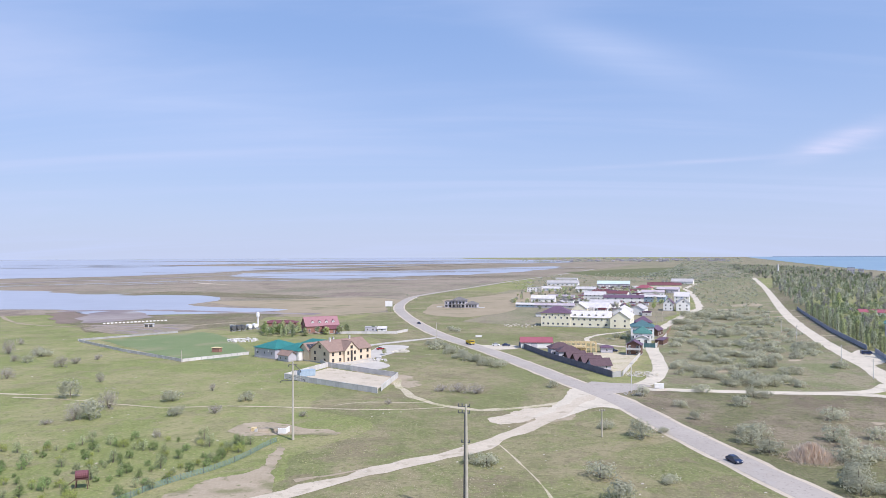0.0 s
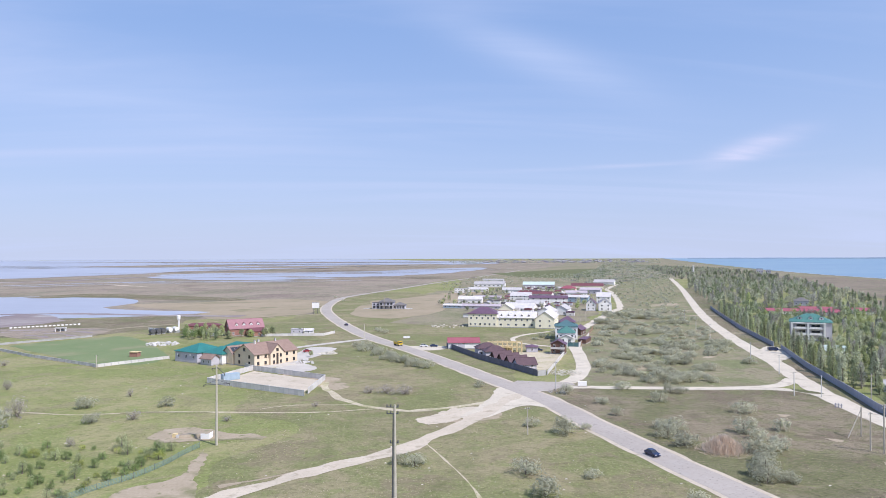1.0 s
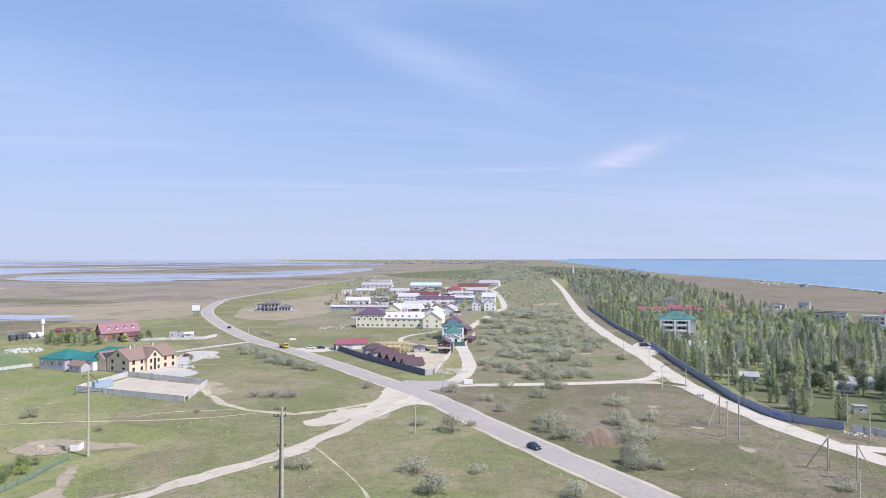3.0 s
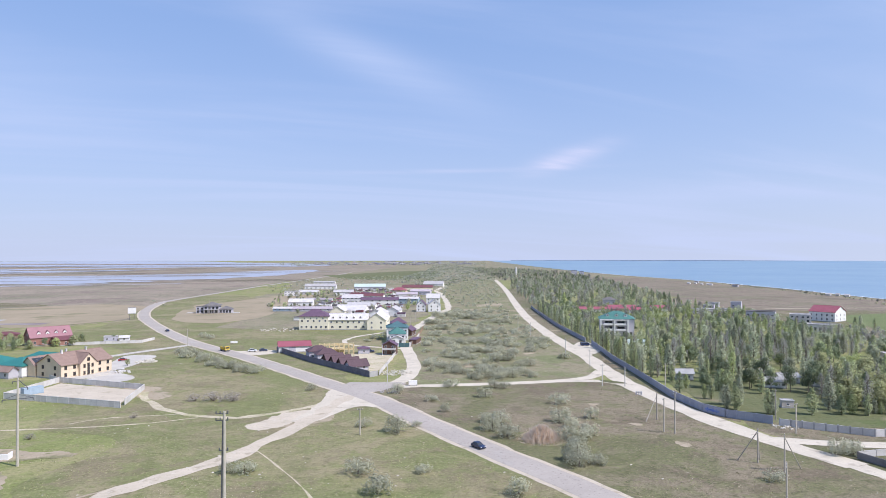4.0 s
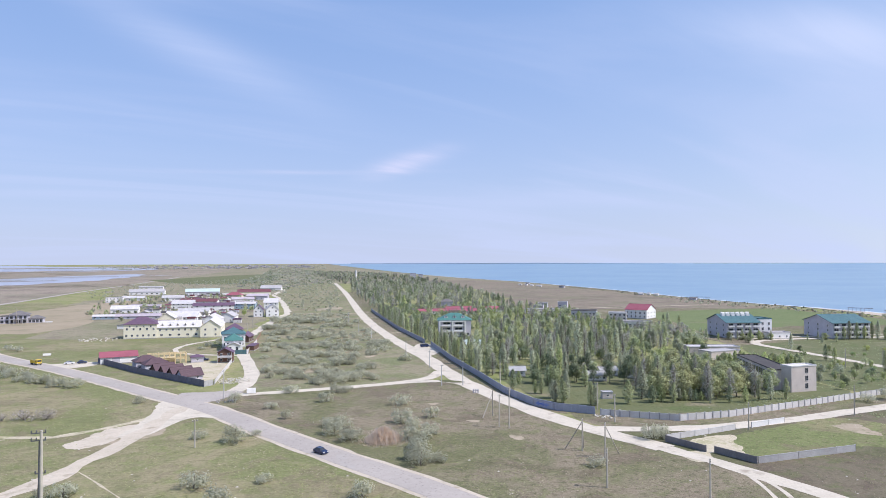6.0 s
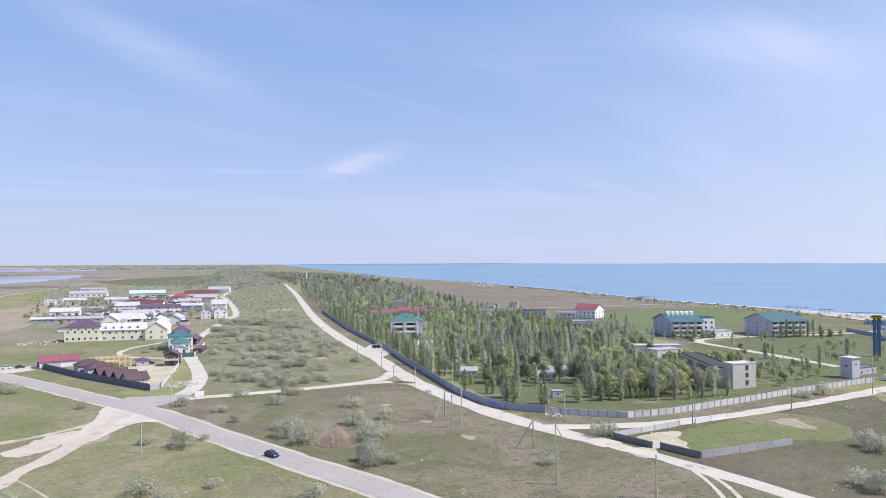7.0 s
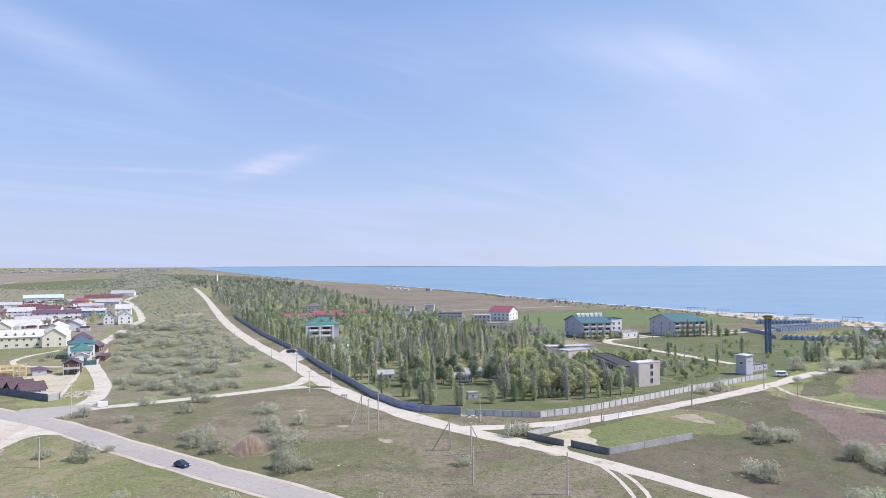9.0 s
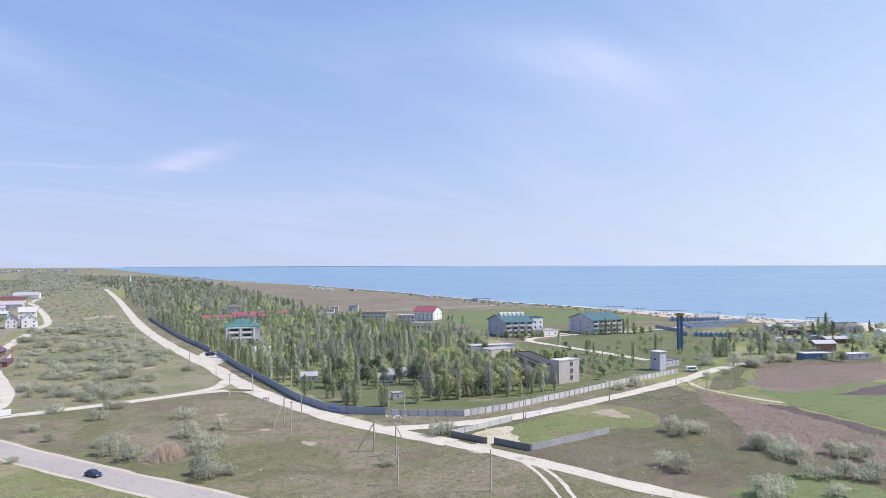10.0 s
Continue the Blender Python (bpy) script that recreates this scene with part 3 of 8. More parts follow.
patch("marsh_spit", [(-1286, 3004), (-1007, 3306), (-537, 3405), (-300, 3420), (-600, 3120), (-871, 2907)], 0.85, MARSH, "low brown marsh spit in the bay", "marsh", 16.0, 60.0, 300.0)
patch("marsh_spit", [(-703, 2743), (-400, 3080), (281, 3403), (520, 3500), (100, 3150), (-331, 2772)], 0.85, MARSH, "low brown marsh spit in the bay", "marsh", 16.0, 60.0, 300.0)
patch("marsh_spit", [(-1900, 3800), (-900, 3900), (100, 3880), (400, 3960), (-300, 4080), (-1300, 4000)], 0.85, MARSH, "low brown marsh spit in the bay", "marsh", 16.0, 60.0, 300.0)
setting("shell_bank", ribbon([(-1250, 1330), (-980, 1300), (-806, 1262), (-744, 1384), (-647, 1469), (-568, 1700), (-540, 1800)], 34, 0.30, 8.0, 30.0), MUD, "pale shell bank along the marsh shore", "shore")
setting("shell_bank", ribbon([(-467, 1271), (-420, 1222), (-379, 1189)], 16, 0.20, 5.0, 20.0), SAND, "pale shell bank in the marsh", "shore")
setting("mud_shore", ribbon([(-345, 615), (-313, 622), (-264, 624), (-190, 600), (-109, 579)], 13, 0.16, 5.0, 8.0), MUD, "pale mud shore of the lagoon", "shore")
patch("red_mud", [(-334, 590), (-328, 612), (-303, 584), (-274, 512), (-284, 500), (-305, 540)], 0.10, REED, "dark reddish mud by the lagoon", "mud", 4.0, 6.0)
patch("pale_mud", [(-307, 592), (-299, 622), (-258, 590), (-237, 552), (-248, 520), (-268, 505), (-290, 550)], 0.13, MUD, "pale dried mud by the lagoon", "mud", 4.0, 12.0)
patch("streaked_mud", [(-252, 492), (-224, 497), (-190, 500), (-172, 470), (-180, 446), (-203, 432), (-230, 455)], 0.10, MARSH, "brown streaked mud flat beside the pitch", "mud", 4.0, 10.0)
for line_, w_ in (([(-250, 490), (-225, 482), (-196, 476), (-178, 462)], 4.0), ([(-240, 472), (-215, 468), (-195, 458), (-185, 448)], 3.0), ([(-232, 494), (-205, 490), (-184, 484)], 3.5), ([(-222, 458), (-205, 448), (-196, 440)], 2.5)):
    setting("mud_streak", ribbon(line_, w_, 0.13, 1.5, 4.0), MUD, "pale pinkish streak of dried mud", "mud")
patch("salt_marsh", [(-420, 875), (-388, 866), (-340, 880), (-258, 820), (-150, 785), (-160, 830), (-260, 900), (-380, 960)], 0.14, WEEDS, "dark olive salt marsh beyond the lagoon", "marsh", 6.0, 20.0)
# narrow bars of marsh in the bay and streaks of water in the marsh
bar_random = random.Random(37)
for k in range(26):
    in_bay = k < 15
    w_, r0_ = radians(bar_random.uniform(-32, 7)), bar_random.uniform(2500, 4300) if in_bay else bar_random.uniform(1350, 2600)
    half = bar_random.uniform(180, 620) if in_bay else bar_random.uniform(70, 260)
    cx, cy, lean_ = r0_ * math.sin(w_), r0_ * math.cos(w_), bar_random.uniform(-0.25, 0.3)
    line_ = [(cx + half * u, cy + half * u * (lean_ - math.tan(w_)) + 25 * math.sin(3 * u + k)) for u in (-1.0, -0.5, 0.0, 0.5, 1.0)]
    if in_bay:
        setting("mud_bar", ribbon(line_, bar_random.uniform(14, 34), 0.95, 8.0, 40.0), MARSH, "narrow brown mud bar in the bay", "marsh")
    else:
        setting("water_streak", ribbon(line_, bar_random.uniform(9, 20), 0.22, 5.0, 25.0), LAGOON, "narrow streak of shallow water in the marsh", "water")
bar_random = random.Random(41)
for k in range(26):
    w_, r0_ = radians(bar_random.uniform(-19, 9)), bar_random.uniform(1500, 2450)
    half = bar_random.uniform(60, 240)
    cx, cy = r0_ * math.sin(w_), r0_ * math.cos(w_)
    line_ = [(cx + half * u, cy + half * u * (bar_random.uniform(0.0, 0.25) - math.tan(w_)) + 12 * math.sin(3 * u + k)) for u in (-1.0, -0.5, 0.0, 0.5, 1.0)]
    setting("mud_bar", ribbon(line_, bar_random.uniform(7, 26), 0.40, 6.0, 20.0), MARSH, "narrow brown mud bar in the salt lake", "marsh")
setting("field_ditch", ribbon([(620, 905), (600, 862), (590, 800)], 7.0, 0.12, 1.5), PLOUGH, "dark overgrown ditch across the coastal meadow", "ditch")
SHORE = [(1900, 4560), (1650, 3600), (1380, 2650), (1180, 2000), (1070, 1600), (1000, 1280), (925, 1060), (850, 850), (762, 645), (710, 505), (690, 415), (668, 335), (655, 270), (645, 214), (638, 165), (634, 122), (628, 60), (616, -200), (560, -900)]
patch("sea", [*SHORE, (4750, -900), (4850, 300), (4500, 1950), (3500, 3420)], 0.30, SEA, "wide calm blue sea reaching the horizon", "sea", 0.0, 0.0, 300.0)
patch("beach", [(p[0] + 2, p[1]) for p in SHORE[10:18]] + [(548, -200), (556, 60), (566, 90), (590, 165), (588, 240), (622, 290), (664, 360), (688, 412)], 0.38, SAND, "pale shell sand beach", "beach", 0.0)
patch("shore_grass", [(640, 430), (690, 425), (708, 505), (760, 645), (848, 850), (922, 1060), (996, 1280), (1066, 1600), (1160, 1960), (1080, 1960), (990, 1500), (870, 1040), (690, 600)], 0.07, DRYGRASS, "dry scrubby grass along the top of the shore", "ground", 1.5, 14.0)
patch("coast_meadow", [(420, 560), (640, 430), (682, 500), (735, 640), (870, 1000), (970, 1400), (880, 1500), (640, 900)], 0.09, COAST, "brown dry coastal meadow", "meadow", 8.0, 14.0)
setting("surf", ribbon([(p[0] + 3, p[1]) for p in SHORE[3:18]], 5.0, 0.42, 2.2, 8.0), FOAM, "thin line of white surf along the beach", "surf")
patch("crop_field", [(400, 310), (500, 440), (640, 420), (635, 380), (600, 290), (575, 260), (470, 300)], 0.12, FIELD, "bright green crop field behind the hotels", "field", 3.0, 12.0)
patch("football_pitch", [(-200, 401), (-172, 432), (-147, 437), (-101, 347), (-122, 326)], 0.06, PITCH, "green turf pitch inside a low fence", "lawn", 1.0, 8.0)
patch("reed_field", [(336, 100), (392, 60), (420, 20), (346, 48), (292, 66), (284, 84)], 0.06, REED, "brown dry reed field", "reeds", 3.0, 1.5)
patch("green_strip", [(276, 84), (330, 50), (345, 20), (250, 22), (240, 36), (258, 64)], 0.05, FIELD, "fresh green strip of meadow", "meadow", 2.0, 8.0)
patch("ploughed_strip", [(251, 72), (253, 64), (233, 32), (222, 10), (217, 11), (227, 32), (236, 48), (246, 66)], 0.09, PLOUGH, "dark ploughed strip of soil", "field", 1.0, 1.5)
patch("ploughed_plot", [(287, 58), (326, 47), (332, 34), (300, 42)], 0.09, PLOUGH, "dark ploughed plot of soil", "field", 1.5, 6.0)
patch("reed_meadow", [(266, 100), (258, 84), (247, 66), (234, 47), (222, 30), (205, 6), (170, 8), (180, 24), (189, 36), (194, 48), (201, 60), (224, 74), (245, 92)], 0.05, REED, "brown dry reed meadow", "reeds", 3.0, 1.5)
patch("fresh_grass", [(154, 50), (169, 45), (174, 34), (172, 22), (152, 22), (146, 42)], 0.05, FIELD, "fresh green grass between the bushes", "meadow", 3.0, 5.0)
patch("bare_yard", [(-62, 275), (-27, 249), (-22, 275), (-52, 301)], 0.07, SANDROAD, "bare pale soil of a fenced yard", "yard", 0.0)
patch("dirt_track", [(-43.6, 181), (-41.3, 172.5), (-39.3, 154.7), (-38, 138), (-58, 138), (-50.7, 150.8), (-43.8, 159.6), (-44, 172.5)], 0.05, DIRT, "worn bare soil track by the orchard", "track", 1.0, 0.8)
patch("soil_apron", [(-60.6, 191.9), (-59.6, 200.6), (-53.8, 203.3), (-47.4, 201.0), (-41.0, 197.1), (-30, 191), (-36, 188), (-45.1, 188.8), (-54.0, 187.7)], 0.06, DIRT, "bare soil around a small mound", "soil", 1.2, 0.8)
patch("ruin_yard", [(149.0, 121), (148.4, 112), (141.0, 117), (139.5, 106), (148.6, 110.4), (151, 105), (156, 107), (161, 112.5), (168, 118), (164, 121), (157, 122)], 0.06, WORN, "pale trodden soil through the gap in the low walls", "yard", 0.8, 0.8)
patch("cabin_yard", [(66, 280), (88, 332), (84, 345), (60, 345), (56, 310)], 0.06, WORN, "bare sandy yard by the cabins", "yard", 1.0, 4.0)
patch("hotel_yard", [(-48, 312), (-34, 332), (-26, 352), (-22, 372), (-36, 376), (-42, 345), (-50, 330), (-52, 318)], 0.06, PAVED, "pale paved yard beside the beige house", "yard", 0.3, 4.0)
patch("house_terrace", [(-46, 304), (-37.5, 323), (-27, 309), (-29.5, 298), (-41, 297)], 0.07, PAVED, "white paved terrace before the beige house", "yard", 0.3, 2.0)
patch("junction_apron", [(46, 256), (41.5, 249), (38.5, 238), (31, 221), (24, 208), (31, 206), (40, 216), (48, 222), (57, 214), (58, 228), (52, 246)], 0.075, GRAVEL, "pale gravel fan at the road junction", "gravel", 0.3, 2.0)
patch("gate_apron", [(184, 330), (203, 352), (207, 345), (196, 318), (184, 305), (176, 300)], 0.07, GRAVEL, "gravel apron before the gate", "gravel", 0.5, 3.0)
patch("shop_apron", [(8, 376), (34, 374), (34, 362), (22, 358)], 0.07, GRAVEL, "gravel apron by the roadside", "gravel", 0.5, 3.0)

patch("dry_steppe", [(-42, 128), (-36, 170), (-26, 196), (-44, 236), (-36, 300), (-48, 360), (-44, 410), (-100, 430), (-150, 455), (-150, 490), (-80, 520), (-60, 640), (-58, 760), (-36, 880), (0, 960), (60, 900), (30, 700), (24, 560), (60, 480), (98, 470), (92, 380), (62, 285), (52, 250), (60, 200), (76, 100), (60, 60), (0, 60)], 0.02, HEATH, "drier olive-brown steppe grass along the road", "ground", 6.0, 1.5)
patch("weedy_ground", [(78, 40), (74, 100), (70, 130), (67, 157), (61, 195), (55, 232), (53, 250), (74, 251), (98, 246.5), (129, 243), (146, 240), (151, 222), (145, 192), (141, 163), (140.5, 140), (142, 101), (140, 60), (138, 40)], 0.035, WEEDS, "olive-brown weedy ground between the roads", "ground", 0.5, 8.0)
patch("weedy_slope", [(144, 20), (142, 101), (142, 138), (150, 139), (162, 132.5), (177, 126.5), (202, 121), (235, 117), (270, 114), (262, 104), (252, 88), (238, 60), (215, 10)], 0.035, BROWNS, "olive-brown weedy slope beside the reeds", "ground", 0.6, 8.0)
patch("fence_verge", [(148, 142), (163, 134), (178, 128), (203, 122.5), (236, 118.5), (268, 115), (268, 126), (236, 132), (200, 142), (172, 152), (158, 160), (150, 165), (145, 150)], 0.04, WEEDS, "olive weedy verge along the park fence", "verge", 0.6, 6.0)
patch("scrub_ground", [(60, 253), (98, 247), (130, 244), (158, 256), (174, 292), (187, 334), (206, 395), (236, 481), (290, 620), (435, 975), (610, 1420), (420, 1190), (330, 990), (300, 880), (229, 650), (195, 577), (142, 469), (122, 428), (104, 364), (101, 353), (95, 325), (86, 290), (74, 264)], 0.035, STRIP, "olive-brown scrubland along the gravel road", "ground", 0.6, 8.0)
patch("park_lawn", [(160, 200), (153, 175), (163, 155), (190, 141), (236, 137), (262, 138), (268, 168), (250, 184), (200, 235), (176, 240)], 0.05, LAWN, "short green park lawn under the trees", "lawn", 1.5, 6.0)
patch("walled_meadow", [(157.5, 111.0), (168.6, 116.8), (179.7, 119.1), (195.4, 119.6), (211.7, 116.8), (217.2, 111.0), (215.6, 101.4), (206.9, 90.7), (195.9, 86), (184.6, 94), (165.1, 97), (152.9, 100.3)], 0.045, LUSH, "green grass inside the low walls", "meadow", 3.0, 1.2)
patch("road_island", [(147, 240), (153, 233), (152.5, 229), (147, 233)], 0.10, BROWNS, "small soil island at the junction", "island", 0.3, 2.0)
for pts_ in ([(202, 111), (210, 108), (204, 98), (199, 102)], [(116.3, 152), (118, 149), (115, 147), (114.5, 150)], [(116, 173), (119.5, 171), (117, 169)], [(119, 202), (123, 200), (120, 198)], [(26, 206), (34, 216), (40, 224), (36, 208), (27, 202), (18, 204)], [(-45, 300), (-22, 262), (-16, 255), (-12, 262), (-18, 280)], [(215, 600), (236, 606), (255, 616), (232, 614)], [(208, 408), (217, 410), (226, 416), (216, 416)], [(248, 584), (270, 586), (288, 594), (266, 592)], [(151, 317), (156, 318), (160, 321), (154, 321)], [(150, 372), (160, 378), (158, 386), (149, 380)], [(256, 640), (292, 660), (296, 690), (262, 660)], [(110, 288), (120, 290), (118, 297), (109, 294)]):
    patch("bare_patch", pts_, 0.055, DIRT, "small bare sandy patch in the grass", "soil", 1.5, 0.7)

patch("coast_grass", [(345, 240), (500, 192), (590, 168), (620, 300), (655, 400), (640, 430), (420, 560), (398, 400), (372, 300)], 0.028, WEEDS, "olive weedy grass between the hotels and the coast", "ground", 3.0, 10.0)
patch("fence_strip", [(164, 258), (174, 292), (187, 334), (206, 395), (236, 481), (290, 620), (435, 975), (470, 965), (312, 612), (252, 470), (222, 395), (200, 330), (185, 290), (172, 250), (160, 215), (152, 170), (146, 170), (151, 222)], 0.04, WEEDS, "olive verge between the gravel road and the park wall", "verge", 0.5, 8.0)
patch("hotel_meadow", [(262, 106), (330, 122), (420, 140), (500, 190), (470, 225), (400, 240), (345, 240), (300, 190), (262, 134), (300, 126), (305, 119)], 0.035, LAWN, "green meadow between the park and the hotels", "meadow", 2.0, 8.0)
patch("roadside_meadow", [(300, 106), (362, 106), (420, 70), (390, 62), (334, 102), (284, 88), (268, 96)], 0.033, BROWNS, "olive weedy meadow beside the reeds", "meadow", 2.0, 8.0)

# ---- roads ----
ROAD = [(82, 60), (78, 100), (73.6, 130), (68, 157), (61, 195), (55, 232), (44.5, 268), (33, 308), (18, 356), (-4.7, 419), (-20, 480), (-35, 556), (-46, 633), (-48.7, 716), (-42, 812), (-19, 896), (27, 1031), (105, 1264), (239, 1630), (460, 2250)]
setting("road", ribbon(ROAD, 8.2, 0.10, 0.10, 4.0, 0.06), ASPHALT, "worn pale grey asphalt road", "road")
setting("road_verge", ribbon(ROAD[:15], 10.8, 0.06, 0.3), SANDROAD, "dusty gravel verge of the asphalt road", "verge")
LONG = [(610, 1420), (435, 975), (290, 620), (236, 481), (206, 395), (187, 334), (174, 292), (162, 258), (151, 222), (145, 192), (141, 163), (140.5, 140), (142, 120), (142, 101), (141, 84), (140, 68), (140, 50), (140, 20)]
setting("gravel_road", ribbon(LONG[:13], 7.6, 0.085, 0.45), GRAVEL, "long straight pale shell-gravel road", "road")
setting("gravel_road", ribbon(LONG[12:], 5.4, 0.083, 0.6), GRAVEL, "narrow pale shell-gravel road towards the fields", "road")
patch("asphalt_apron", [(51, 262), (53.2, 266.8), (61.4, 263.5), (69, 262), (73, 257), (67.0, 251.3), (59.7, 245.2), (54, 246)], 0.09, ASPHALT, "worn asphalt apron where the side roads meet", "road", 0.5, 2.0)
for off_ in (-1.1, 1.1):
    setting("wheel_rut", ribbon([(142 + off_, 97), (134 + off_, 84 - off_), (123 + off_, 72 - off_), (111 + off_, 55 - off_)], 1.1, 0.07, 0.25), GRAVEL, "pale wheel rut of a track forking off", "track")
setting("fence_road", ribbon([(141, 146), (150, 139), (162, 132.5), (177, 126.5), (202, 121), (235, 117), (270, 114), (288, 113), (316, 113), (362, 110)], 6.0, 0.078, 0.5), GRAVEL, "pale gravel road along the park fence", "road")
setting("field_track", ribbon([(281, 111), (268, 98), (261, 81), (259, 67)], 2.2, 0.07, 0.4), SAND, "sandy field track", "track")
setting("connecting_road", ribbon([(52, 254), (74, 251), (98, 246.5), (129, 243), (146, 246), (160, 259)], 5.5, 0.075, 0.3), GRAVEL, "dusty gravel connecting road", "road")
setting("connecting_spur", ribbon([(130, 242.5), (144, 239), (150, 231), (150, 215)], 5.0, 0.07, 0.5), GRAVEL, "gravel spur of the junction", "road")
setting("sandy_road", ribbon([(55, 246), (47.2, 238.1), (37.9, 223.2), (30.7, 210.4), (15.3, 187.2), (2, 171.2), (-12.6, 160.8), (-21.8, 152.6), (-30.3, 145.4), (-38, 138), (-70, 112)], 5.2, 0.08, 0.9), SANDROAD, "pale sandy road joining the asphalt", "road")
setting("sandy_branch", ribbon([(40, 231), (37.3, 230.0), (29.3, 224.9), (18.1, 220.1), (9.1, 217.8), (-1.4, 224.4), (-10.9, 236.0), (-17.3, 251.9), (-20.5, 264), (-21, 272)], 2.4, 0.065, 1.0), WORN, "worn sandy track to the yard", "track")
patch("trodden_patch", [(23.0, 217.9), (15.7, 213.3), (11.2, 205.4), (14.8, 199.6), (21.6, 203.3), (28.5, 210.5), (34, 220), (30, 222)], 0.06, SANDROAD, "trodden pale soil between the tracks", "soil", 1.5, 0.8)
setting("meadow_path", ribbon([(12.0, 179.2), (14.6, 169.3), (16.6, 159.6), (18.3, 150.9), (19.5, 143.1), (20, 134)], 0.45, 0.062, 0.3), WORN, "thin white footpath down the slope", "path")
setting("track_bank", ribbon([(-33.4, 150.1), (-25.6, 154.4), (-18.8, 158.6), (-9.5, 163.5), (0.7, 169.3), (8.1, 174.9)], 1.6, 0.064, 0.9), DIRT, "eroded brown bank beside the sandy track", "bank")
setting("meadow_path", ribbon([(-37.1, 225.6), (-30.4, 229.9), (-22, 230.4), (-14.8, 229.7), (-6, 229)], 0.7, 0.062, 0.4), WORN, "faint trodden path through the grass", "path")
setting("village_road", ribbon([(57, 251), (72, 262), (86, 290), (95, 325), (101, 353), (104, 364)], 6.2, 0.075, 0.3), GRAVEL, "curving pale gravel village road", "road")
setting("village_street", ribbon([(122, 428), (142, 469), (195, 577), (229, 650), (300, 880), (330, 990), (420, 1190)], 6.0, 0.075, 0.8), GRAVEL, "pale gravel village street", "road")
setting("village_lane", ribbon([(101, 356), (90, 367), (79, 380), (77, 400), (89, 422), (107, 437), (129, 463)], 3.2, 0.07, 0.4), GRAVEL, "narrow sandy lane", "track")
setting("meadow_path", ribbon([(-240, 262), (-158.5, 246.4), (-145.3, 244.3), (-136.5, 245.2), (-128, 243)], 1.2, 0.06, 0.5), WORN, "narrow trodden meadow path", "path")
setting("meadow_path", ribbon([(-150, 240), (-137.3, 237.4), (-122.8, 233.6), (-110.6, 229.0), (-94.1, 223.7), (-83.7, 223.6), (-71.1, 225.1), (-53.4, 223.3), (-42.8, 221.5), (-20, 219), (-2, 222)], 1.0, 0.062, 0.45), WORN, "narrow trodden meadow path", "path")
setting("house_road", ribbon([(-5, 413), (-30, 390), (-44, 376), (-60, 362)], 5.0, 0.07, 0.4), PAVED, "pale side road to the houses", "road")
setting("marsh_track", ribbon([(-46, 595), (-72, 574), (-119, 535), (-161, 505), (-190, 478), (-242, 487), (-272, 485), (-316, 510), (-366, 570)], 3.0, 0.075, 0.6), DIRT, "dirt track across the marsh edge", "track")
setting("hotel_road", ribbon([(330, 150), (345, 190), (360, 235), (372, 250), (400, 250), (460, 225), (520, 210), (560, 215)], 5.5, 0.13, 0.5), GRAVEL, "pale road in front of the hotels", "road")
setting("hotel_lane", ribbon([(372, 252), (390, 262), (440, 246), (500, 225)], 4.0, 0.12, 0.5), GRAVEL, "pale lane by the hotels", "road")
setting("coast_track", ribbon([(500, 525), (582, 506), (618, 495), (650, 488)], 4.0, 0.16, 0.6), SAND, "pale sandy track along the field edge", "track")
setting("cross_track", ribbon([(205, 548), (240, 542), (285, 540)], 5.0, 0.08, 1.5), DIRT, "bare sandy cross track", "track")


# ---- buildings ----
MESHES = {}


def cached(key, make):
    if key not in MESHES:
        MESHES[key] = make()
    return MESHES[key]


def window(parent, m, w, h, frame=FRAME, pane=GLASS):
    """A window: a proud frame with a mullion, and a dark pane behind it."""
    def make_frame():
        s, t = Shape(), 0.09
        xs, zs = (-w / 2, -w / 2 + t, -0.035, 0.035, w / 2 - t, w / 2), (0.0, t, h - t, h)
        front = [(x, -0.15 if z == 0 else -0.07, z) for z in zs for x in xs]
        f, n = [], len(front)
        solid = {(i, j) for j in range(3) for i in range(5)} - {(1, 1), (3, 1)}
        for i, j in solid:
            q = (6 * j + i, 6 * j + i + 1, 6 * j + i + 7, 6 * j + i + 6)
            f.append(q)
            for (di, dj), (p0, p1) in (((0, -1), (0, 1)), ((1, 0), (1, 2)), ((0, 1), (2, 3)), ((-1, 0), (3, 0))):
                if (i + di, j + dj) not in solid:
                    f.append((q[p1], q[p0], q[p0] + n, q[p1] + n))
        s.add(front + [(x, 0.02, z) for x, y, z in front], f)
        return s.mesh("window", frame)

    f = part("window", cached(("wf", w, h, frame.name), make_frame), None, parent, m=m)
    part("pane", cached(("wp", w, h, pane.name), lambda: Shape().box(-w / 2 + 0.05, -0.03, 0.05, w / 2 - 0.05, 0.015, h - 0.05).mesh("pane", pane)), None, f)
    return f


FACES = {"f": lambda L, D, u: pose(u * L, 0, 0), "b": lambda L, D, u: pose(u * L, D, 0, 0, 0, 180),
         "l": lambda L, D, u: pose(0, u * D, 0, 0, 0, -90), "r": lambda L, D, u: pose(L, u * D, 0, 0, 0, 90)}


def rows(parent, L, D, spec, frame=FRAME, pane=GLASS):
    """spec: tuples of face, sill height, count, width, height."""
    for face, z, n, w, h in spec:
        for i in range(n):
            window(parent, FACES[face](L, D, (i + 0.5) / n) @ pose(0, 0, z), w, h, frame, pane)


